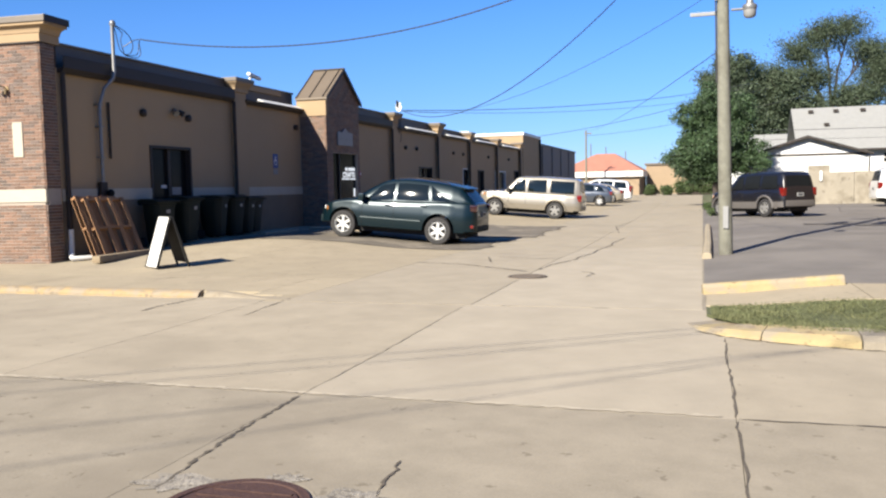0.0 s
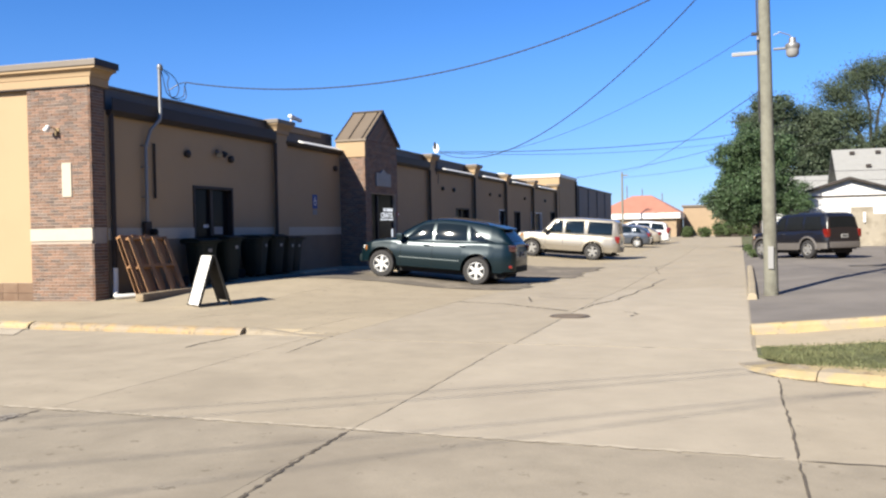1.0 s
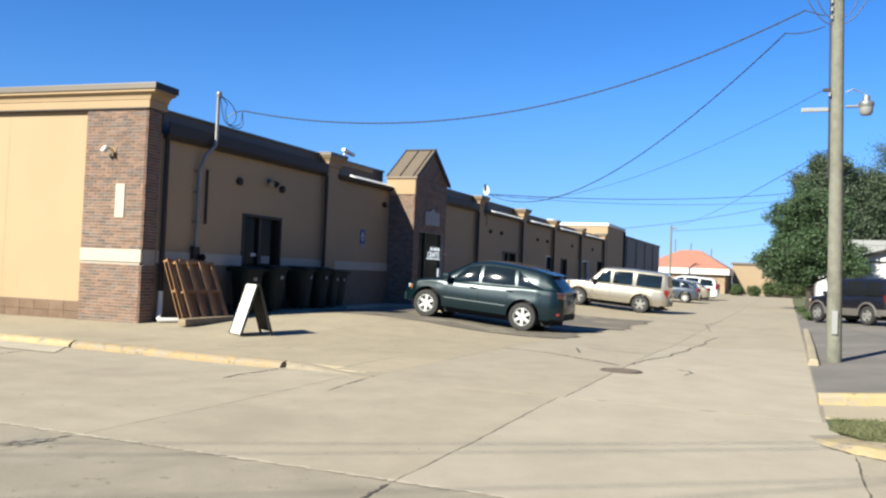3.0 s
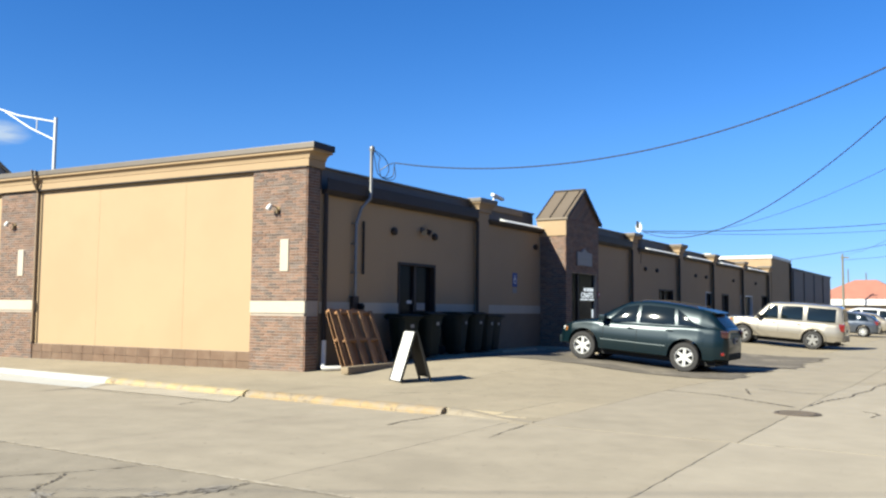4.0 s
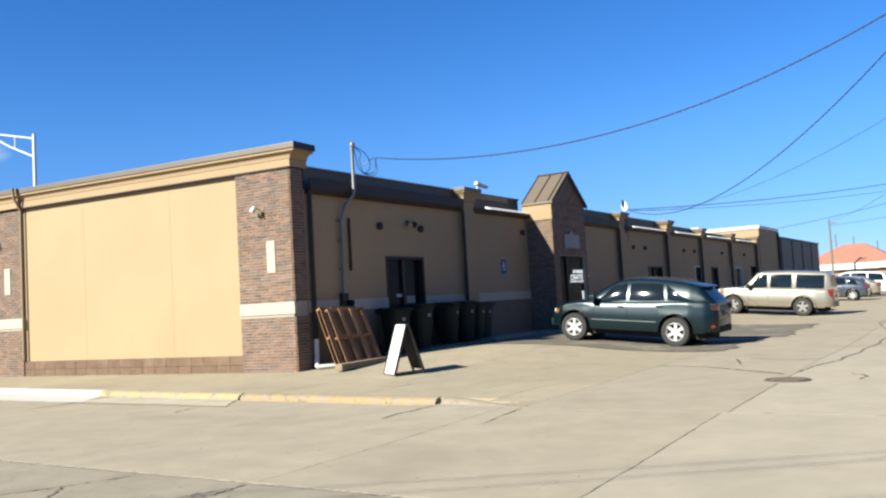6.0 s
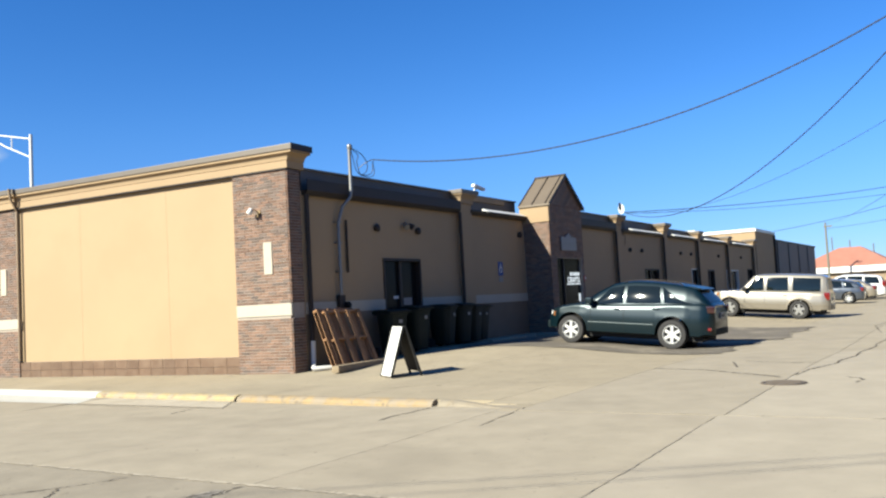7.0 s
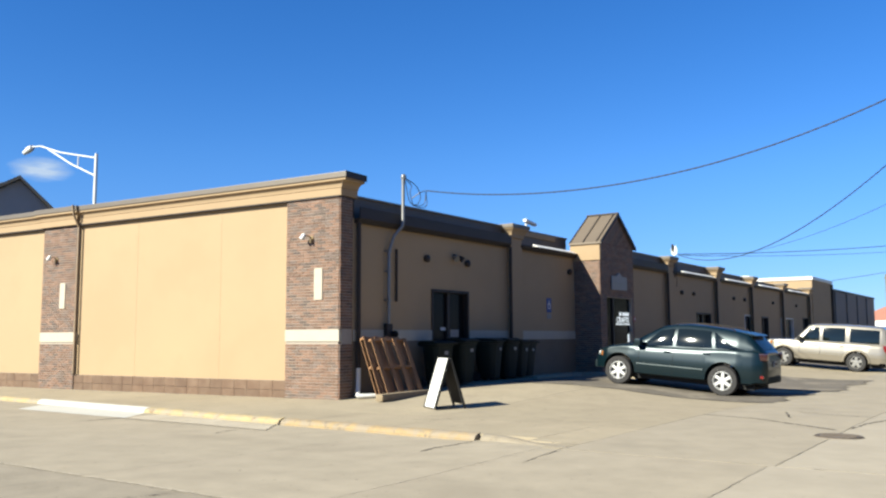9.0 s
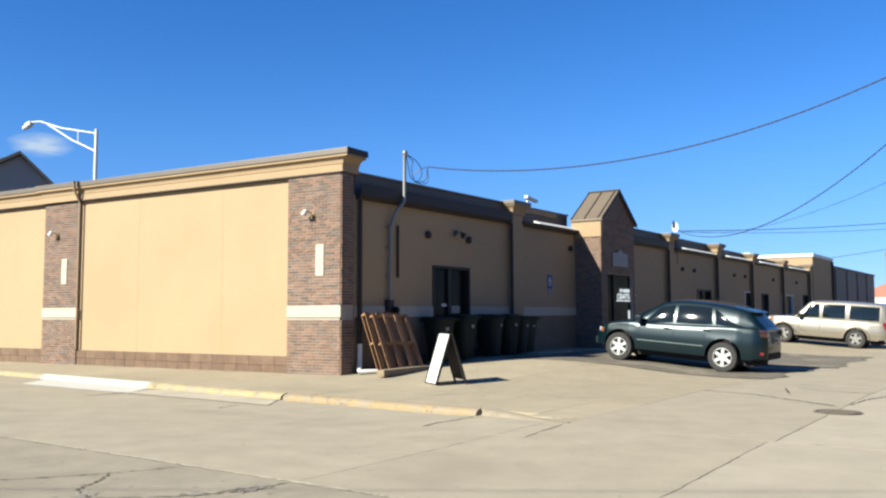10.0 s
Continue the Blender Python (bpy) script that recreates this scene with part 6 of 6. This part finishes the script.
hs = thing("house", "white house with a large pale grey shingle roof and brick chimney", "house")
hx0, hx1, hy = 19.6, 28.0, 50.0
part("wall", B(hx0 + 0.3, hx1 - 0.3, hy, hy + 8, 0, 3.7), M_SIDING, hs)
part("gable_wall", prism([(hy, 3.7), (hy + 8, 3.7), (hy + 4, 6.6)], "x", hx1 - 0.5, hx1 - 0.3), M_SIDING, hs)
for k in range(20):
    z = 0.8 + 0.145 * k
    part("siding_board", prism([(hy - 0.016, z), (hy - 0.004, z + 0.14), (hy + 0.01, z + 0.14), (hy + 0.01, z)], "x", hx0 + 0.3, hx1 - 0.3), M_SIDING, hs)
part("roof_slope", prism([(hy - 0.5, 3.55), (hy + 4, 6.78), (hy + 4, 6.68), (hy - 0.5, 3.45)], "x", hx0, hx1), M_SHINGLE, hs, "pale grey shingle roof")
part("roof_slope", prism([(hy + 8.5, 3.55), (hy + 4, 6.78), (hy + 4, 6.68), (hy + 8.5, 3.45)], "x", hx0, hx1), M_SHINGLE, hs)
for k in range(22):
    t0 = k / 22
    y, z = hy - 0.5 + 4.5 * t0, 3.55 + 3.23 * t0
    part("shingle_course", prism([(y, z + 0.022), (y + 0.205, z + 0.151), (y + 0.205, z + 0.14), (y, z + 0.0)], "x", hx0, hx1), M_SHINGLE, hs)
part("gutter", B(hx0, hx1, hy - 0.6, hy - 0.5, 3.42, 3.54), M_BROWNMETAL, hs)
for x, z, in ((20.9, 6.35), (22.6, 6.35), (24.4, 6.35), (26.3, 6.35), (21.8, 5.3), (26.0, 5.3)):
    y = hy - 0.5 + 4.5 * (z - 3.55) / 3.23
    part("roof_vent", B(x - 0.16, x + 0.16, y - 0.2, y + 0.2, z, z + 0.22, bev=0.02), M_BROWNMETAL, hs)
part("chimney", B(28.02, 28.5, 53.5, 54.1, 0.0, 6.3), M_REDBRICK, hs, "red brick chimney")
part("chimney_stack", B(28.05, 28.43, 53.55, 54.0, 6.3, 8.0), M_REDBRICK, hs)
part("chimney_cap", B(28.02, 28.46, 53.52, 54.03, 8.0, 8.08), M_CONCWALL, hs)
part("flue", T([(28.24, 53.78, 8.05), (28.24, 53.78, 8.4)], 0.09), M_GALV, hs)
win = part("window", B(25.2, 26.1, hy - 0.03, hy + 0.02, 2.6, 3.2), M_GLASS, hs, "small dark window")
for a, b, c, d in ((25.12, 26.18, 2.52, 2.6), (25.12, 26.18, 3.2, 3.28), (25.12, 25.2, 2.6, 3.2), (26.1, 26.18, 2.6, 3.2), (25.2, 26.1, 2.88, 2.93)):
    part("window_frame", B(a, b, hy - 0.05, hy + 0.02, c, d), M_WHITE, win)
sh = thing("shed_roof_house", "distant house with a grey roof between the trees", "house")
part("wall", B(15.0, 20.5, 60, 66, 0, 3.3), M_SIDING, sh)
part("roof", prism([(59.5, 3.3), (63, 5.4), (66.5, 3.3)], "x", 14.8, 20.7), M_SHINGLE, sh)

# ---- far end of the alley ----
rr = thing("red_roof_restaurant", "low distant building with an orange-red hipped roof", "building")
part("wall", B(-4.5, 5.6, 95, 108, 0, 2.5), M_FARTAN, rr)
part("fascia", B(-5.0, 6.1, 94.5, 108.5, 2.35, 3.05), M_WHITE, rr, "white fascia")
bm = bmesh.new()
lo = [bm.verts.new(p) for p in ((-5.0, 94.5, 3.06), (6.1, 94.5, 3.06), (6.1, 108.5, 3.06), (-5.0, 108.5, 3.06))]
hi = [bm.verts.new(p) for p in ((-0.4, 100.5, 5.5), (2.0, 100.5, 5.5), (2.0, 103, 5.5), (-0.4, 103, 5.5))]
for k in range(4):
    bm.faces.new((lo[k], lo[(k + 1) % 4], hi[(k + 1) % 4], hi[k]))
bm.faces.new(hi)
bm.faces.new(lo)
part("roof", bm, M_REDROOF, rr, "orange-red hipped roof")
for x in (-1.2, 0.8, 3.4):
    part("roof_pipe", T([(x, 101, 4.5), (x, 101, 6.6 - 0.25 * x)], 0.07), M_GALV, rr)
fb = thing("far_building", "low tan flat-roofed building beyond the alley", "building")
part("wall", B(5.9, 22, 104, 118, 0, 3.9), M_FARTAN, fb)
part("roof_edge", B(5.7, 22.2, 103.8, 118.2, 3.9, 4.15), M_CAPMETAL, fb)
part("window", B(13.5, 15.5, 103.9, 104.02, 1.0, 2.4), M_GLASS, fb)
fp = thing("far_utility_pole", "thin distant utility pole with a crossarm", "utility pole", Matrix.Translation((-0.4, 90, 0)))
part("post", T([(0, 0, 0), (0, 0, 8.1)], [0.14, 0.1], 10), M_POLE, fp)
part("crossarm", B(-0.2, 0.7, -0.06, 0.06, 7.6, 7.75), M_POLE, fp)

# ---- street lamp and house beyond the shop ----
sl = thing("street_lamp", "tall pale metal street lamp with a braced arm", "street lamp", Matrix.Translation((-22.6, 8.04, 0)))
part("post", T([(0, 0, -0.2), (0, 0, 10.05)], [0.11, 0.075], 12), M_WHITE, sl, smooth=True)
part("arm", T([(0, 0, 9.85), (-3.0, 0, 10.50), (-4.9, 0, 11.08), (-5.7, 0, 11.15)], 0.036, 8), M_WHITE, sl, smooth=True)
part("brace", T([(0, 0, 9.0), (-2.0, 0, 9.78), (-4.2, 0, 10.84)], 0.036, 8), M_WHITE, sl)
part("strut", T([(-1.5, 0, 9.65), (-1.5, 0, 10.2)], 0.03, 6), M_WHITE, sl)
part("lamp_head", lathe(bmesh.new(), [(0.02, -0.5), (0.12, -0.45), (0.2, 0.1), (0.16, 0.45), (0.02, 0.5)], 16, "x", Matrix.Translation((-6.05, 0, 11.02)) @ Matrix.Rotation(radians(-14), 4, "Y") @ Matrix.Diagonal((0.85, 0.85, 0.85, 1))), M_SIDING, sl, smooth=True)
gh = thing("gabled_building", "grey gabled building with a dark roof beyond the shop", "building", Matrix.Translation((-29.6, 8.2, 0)) @ Matrix.Rotation(radians(60), 4, "Z"))
part("wall", prism([(-5, 0), (5, 0), (5, 4.7), (0, 9.6), (-5, 6.75)], "y", 0, 9), M_GABLE, gh, "grey gable wall")
for e, ze in ((-5.4, 6.72), (5.4, 4.53)):
    part("roof_slope", prism([(0, 9.82), (e, ze), (e, ze - 0.18), (0, 9.64)], "y", -0.3, 9.2), M_SHINGLE_D, gh)
part("rear_roof", prism([(0, 9.78), (-5.4, 8.0), (-5.4, 6.6), (0, 9.6)], "y", 0.4, 9.0), M_SHINGLE, gh, "paler grey rear roof")

# a small cloud, far off; emission stands in for the sunlight on it
cm = bpy.data.materials.new("glowing_cloud_vapour")
cm.use_nodes = True
cn = cm.node_tree.nodes
tc, nz, gr = cn.new("ShaderNodeTexCoord"), cn.new("ShaderNodeTexNoise"), cn.new("ShaderNodeTexGradient")
gr.gradient_type = "SPHERICAL"
nz.inputs["Scale"].default_value, nz.inputs["Detail"].default_value = 2.2, 6
mp = cn.new("ShaderNodeMapping")
mp.inputs["Scale"].default_value = (0.45, 1, 1)
cm.node_tree.links.new(tc.outputs["Object"], gr.inputs[0])
cm.node_tree.links.new(tc.outputs["Object"], mp.inputs[0])
cm.node_tree.links.new(mp.outputs[0], nz.inputs["Vector"])
mu = cn.new("ShaderNodeMath")
mu.operation = "MULTIPLY"
cm.node_tree.links.new(gr.outputs[1], mu.inputs[0])
cm.node_tree.links.new(nz.outputs[0], mu.inputs[1])
mr = cn.new("ShaderNodeMapRange")
mr.inputs[1].default_value, mr.inputs[2].default_value, mr.inputs[4].default_value = 0.08, 0.42, 0.75
cm.node_tree.links.new(mu.outputs[0], mr.inputs[0])
pb = cn["Principled BSDF"]
pb.inputs["Base Color"].default_value = (0.1, 0.1, 0.1, 1)
pb.inputs["Emission Color"].default_value = (0.66, 0.74, 0.86, 1)
pb.inputs["Emission Strength"].default_value = 0.36
pb.inputs["Roughness"].default_value = 1.0
pb.inputs["Specular IOR Level"].default_value = 0.0
cm.node_tree.links.new(mr.outputs[0], pb.inputs["Alpha"])
bm = bmesh.new()
bmesh.ops.create_grid(bm, x_segments=24, y_segments=10, size=1.0)
for v in bm.verts:
    v.co.z = 0.12 * noise.noise((v.co.x * 2, v.co.y * 2, 0))
cl = part("cloud", bm, cm, label="small soft white cloud low in the sky", category="cloud")
cl.matrix_world = look((-1090, 600, 233), (13, -14, 20)) @ Matrix.Rotation(math.pi, 4, "Y") @ Matrix.Diagonal((52, 22, 20, 1))

# ---- added and unseen: across the street behind the camera, and east of the lot ----
# added behind the camera to give windows and car paint something to reflect
op = thing("unseen_opposite_building", "unseen plain brick-brown building added across the street for reflections", "building")
part("wall", B(-40, 60, -46, -36, -0.2, 6.5), M_FARTAN, op)
part("roof_edge", B(-40.2, 60.2, -46.2, -35.8, 6.5, 6.8), M_CAPMETAL, op)

# added out of view: hides low eastern sky, bounces warm sunlight to the side wall
eb = thing("unseen_bounce_building", "unseen tan brick building added beyond the lot to bounce warm light", "building")
part("wall", B(26.5, 38, -3, 33, -0.2, 8.2), M_BOUNCEBRICK, eb)
part("roof_edge", B(26.3, 38.2, -3.2, 33.2, 8.2, 8.5), M_CAPMETAL, eb)

# ---- trees and hedges ----
def leaf_mesh(name, lobes, clumps, per, size, blob, material, parent, seed, shell=0.45):
    rnd = random.Random(seed)
    vs, fs = [], []
    tot = sum(l[3] * l[4] * l[5] for l in lobes)
    for cx, cy, cz, rx, ry, rz in lobes:
        for _ in range(max(3, int(clumps * rx * ry * rz / tot))):
            d = Vector((rnd.gauss(0, 1), rnd.gauss(0, 1), rnd.gauss(0, 1))).normalized()
            q = (shell + (1 - shell) * rnd.random()) * (0.86 + 0.25 * noise.noise((d.x * 2 + cx, d.y * 2, d.z * 2)))
            c = Vector((cx + d.x * rx * q, cy + d.y * ry * q, cz + d.z * rz * q))
            b = blob * rnd.uniform(0.6, 1.3)
            for _ in range(per):
                p = c + Vector((rnd.gauss(0, b * 0.5), rnd.gauss(0, b * 0.5), rnd.gauss(0, b * 0.34)))
                n = Vector((rnd.gauss(0, 1), rnd.gauss(0, 1), rnd.gauss(0.5, 1))).normalized()
                u = n.orthogonal().normalized()
                u.rotate(Matrix.Rotation(rnd.uniform(0, 6.28), 3, n))
                w = n.cross(u)
                s = size * rnd.uniform(0.6, 1.3)
                i = len(vs)
                vs += [p - u * s, p - w * s * 0.45, p + u * s, p + w * s * 0.45]
                fs.append((i, i + 1, i + 2, i + 3))
    me = bpy.data.meshes.new(name)
    me.from_pydata(vs, [], fs)
    me.materials.append(material)
    ob = new(name, me)
    ob.parent = parent
    return tagged(ob, kind="stuff")

def tree(label, x, y, lobes, trunk_r, trunk_h, clumps, per, size, blob, material, seed, shell=0.45):
    """Lobes are centres and radii, seen from the trunk's foot."""
    ob = thing("tree", label, "tree", Matrix.Translation((x, y, 0)), "trees")
    rnd = random.Random(seed)
    bm = bmesh.new()
    tube(bm, [(0, 0, -0.1), (0.05, 0, trunk_h * 0.4), (0, 0.05, trunk_h)], [trunk_r * 1.25, trunk_r, trunk_r * 0.8], 10)
    part("trunk", bm, M_BARK, ob, smooth=True)
    for cx, cy, cz, rx, ry, rz in lobes:
        bm = bmesh.new()
        mid = Vector((cx * 0.45 + rnd.uniform(-.3, .3), cy * 0.45, trunk_h + (cz - trunk_h) * 0.55))
        end = Vector((cx, cy, cz + rz * 0.3))
        tube(bm, [(0, 0, trunk_h * 0.9), mid, (cx, cy, cz - rz * 0.2), end], [trunk_r * 0.5, trunk_r * 0.3, trunk_r * 0.16, trunk_r * 0.05], 7)
        for _ in range(5):
            d = Vector((rnd.uniform(-1, 1) * rx, rnd.uniform(-1, 1) * ry, rnd.uniform(-0.3, 0.9) * rz)) * 0.8
            s0 = mid.lerp(Vector((cx, cy, cz)), rnd.random())
            tube(bm, [s0, s0.lerp(Vector((cx, cy, cz)) + d, 0.5) + Vector((0, 0, 0.1)), Vector((cx, cy, cz)) + d], [trunk_r * 0.22, trunk_r * 0.14, trunk_r * 0.04], 5)
        part("limb", bm, M_BARK, ob, smooth=True)
    leaf_mesh("crown", lobes, clumps, per, size, blob, material, ob, seed, shell)
    return ob

tree("full green leafy tree beside the alley", 14.0, 39.0, [(0, 0, 3.5, 2.3, 2.2, 1.9), (-1.4, 0, 2.9, 1.75, 1.5, 1.3), (-1.0, 0, 4.3, 1.25, 1.2, 1.0), (1.5, 0.2, 3.1, 1.7, 1.6, 1.5), (-0.5, 0, 4.9, 1.2, 1.2, 0.95), (0.9, 0, 4.5, 1.1, 1.1, 0.9), (2.3, -0.4, 2.4, 1.1, 1.1, 0.9), (-0.6, 0.2, 2.0, 1.5, 1.3, 0.7), (-1.2, 0, 5.3, 1.4, 1.3, 1.2), (-0.2, 0, 6.3, 1.5, 1.4, 1.1), (1.2, 0, 5.7, 1.5, 1.4, 1.2)], 0.2, 1.7, 700, 130, 0.07, 0.42, M_LEAF, 11)
tree("dark broad tree behind the houses", 15.4, 71.0, [(0, 0, 9.4, 3.4, 3.0, 4.2), (-0.9, 0, 6.2, 2.6, 2.4, 3.0), (2.2, 0, 7.4, 3.0, 2.6, 3.4), (0.8, 0, 12.2, 2.4, 2.2, 2.0)], 0.4, 4.0, 380, 190, 0.115, 0.9, M_LEAF2, 12)
tree("dark broad tree behind the houses", 20.6, 73.0, [(0, 0, 9.0, 3.4, 3.0, 3.6), (1.8, 0, 7.0, 3.0, 2.6, 3.0), (-1.6, 0, 11.0, 2.2, 2.0, 2.0), (0, 0, 4.5, 3.4, 3.0, 2.4)], 0.4, 4.0, 380, 190, 0.115, 0.9, M_LEAF2, 13)
tree("tall airy tree with open branching crown behind the house", 25.0, 74.0, [(-2.8, 0, 13.6, 2.8, 2.2, 2.0), (-0.6, 0, 15.4, 2.8, 2.2, 1.8), (1.6, 0, 15.9, 2.2, 2.0, 1.3), (3.2, 0, 13.6, 2.6, 2.0, 1.7), (4.2, 0, 11.0, 2.8, 2.0, 1.7), (-1.6, 0, 11.2, 3.0, 2.0, 1.8), (1.4, 0, 9.0, 3.2, 2.4, 1.8), (0.0, 0, 6.6, 3.8, 2.4, 2.2)], 0.36, 7.0, 700, 100, 0.09, 1.15, M_LEAF2, 14, 0.1)
tree("tall airy tree with open branching crown behind the house", 31.5, 74.0, [(-2.0, 0, 12.2, 2.8, 2.2, 2.0), (1.0, 0, 13.4, 2.8, 2.2, 1.8), (3.6, 0, 11.0, 3.0, 2.2, 2.1), (-3.2, 0, 9.4, 2.6, 2.0, 1.8), (1.0, 0, 9.4, 3.0, 2.2, 1.8), (0.0, 0, 6.6, 4.4, 2.6, 2.2)], 0.36, 5.5, 700, 100, 0.09, 1.15, M_LEAF2, 15, 0.1)
tree("dark broad tree behind the houses", 38.5, 72.0, [(0, 0, 9.0, 3.8, 3.0, 3.4), (-2.6, 0, 6.0, 3.0, 2.6, 2.8), (3.0, 0, 7.0, 3.0, 2.6, 3.0), (0, 0, 4.0, 4.6, 3.0, 2.4)], 0.4, 4.0, 380, 190, 0.115, 0.9, M_LEAF2, 16)
tree("dark broad tree behind the houses", 28.0, 82.0, [(0, 0, 5.0, 6.5, 3.0, 4.0), (-7, 0, 4.5, 5, 3, 3.5), (7, 0, 5, 5, 3, 4)], 0.4, 3.0, 200, 90, 0.28, 1.0, M_LEAF2, 17)
tree("small distant tree at the end of the alley", 11.6, 99.0, [(0, 0, 3.6, 2.4, 2.0, 2.2), (1.2, 0, 4.6, 1.8, 1.6, 1.6)], 0.25, 1.8, 60, 80, 0.25, 0.8, M_LEAF2, 18)

def hedge(x0, x1, y, h, seed):
    ob = thing("hedge", "clipped dark green hedge at the end of the alley", "hedge", Matrix.Translation(((x0 + x1) / 2, y, 0)), "hedges")
    part("core", box(bmesh.new(), -(x1 - x0) / 2 + 0.15, (x1 - x0) / 2 - 0.15, -0.3, 0.3, 0, h - 0.5, 0.1), M_BARK, ob)
    n = max(1, round((x1 - x0) / 1.1))
    lobes = [((x0 - x1) / 2 + (x1 - x0) * (k + 0.5) / n, 0, h * 0.5, 0.62, 0.65, h * 0.52) for k in range(n)]
    leaf_mesh("leaves", lobes, 60 * n, 70, 0.10, 0.28, M_HEDGE, ob, seed, 0.75)
hedge(6.6, 8.2, 88, 1.25, 31)
hedge(8.6, 10.0, 88, 1.2, 32)
hedge(10.3, 14.4, 87, 1.75, 33)
tuft = thing("weed_tuft", "dry weeds along the alley edge", "weeds", Matrix.Translation((13.6, 30, 0.1)))
leaf_mesh("blades", [(0, 0, 0.12, 0.25, 2.5, 0.15), (0.1, -6, 0.08, 0.18, 3, 0.1)], 50, 40, 0.06, 0.14, M_HEDGE, tuft, 41)

# ---- brickwork last ----
bricks(MF @ Matrix.Translation((0, -0.055, 0)), PIL[0][0], PIL[0][1], -0.14, 4.66, [(PIL[0][0] - 0.01, 1, 1.335, 1.603), (PIL[0][0] + 0.86, PIL[0][0] + 1.10, 2.29, 3.02)], shop, as_objects=300, depth=0.05)
bricks(MF @ Matrix.Translation((0, -0.055, 0)), PIL[1][0], PIL[1][1], -0.14, 4.66, [(PIL[1][0] - 0.01, 1, 1.335, 1.603), (PIL[1][0] + 0.86, PIL[1][0] + 1.10, 2.29, 3.02)], shop)
bricks(MF @ Matrix.Translation((0, -0.055, 0)), PIL[2][0], PIL[2][1], -0.14, 4.66, [], shop)
bricks(Matrix.Translation((0.03, -0.06, 0)) @ Matrix.Rotation(radians(90), 4, "Z"), 0.0, 0.42, -0.14, 4.66, [(-1, 1, 1.335, 1.603)], shop)
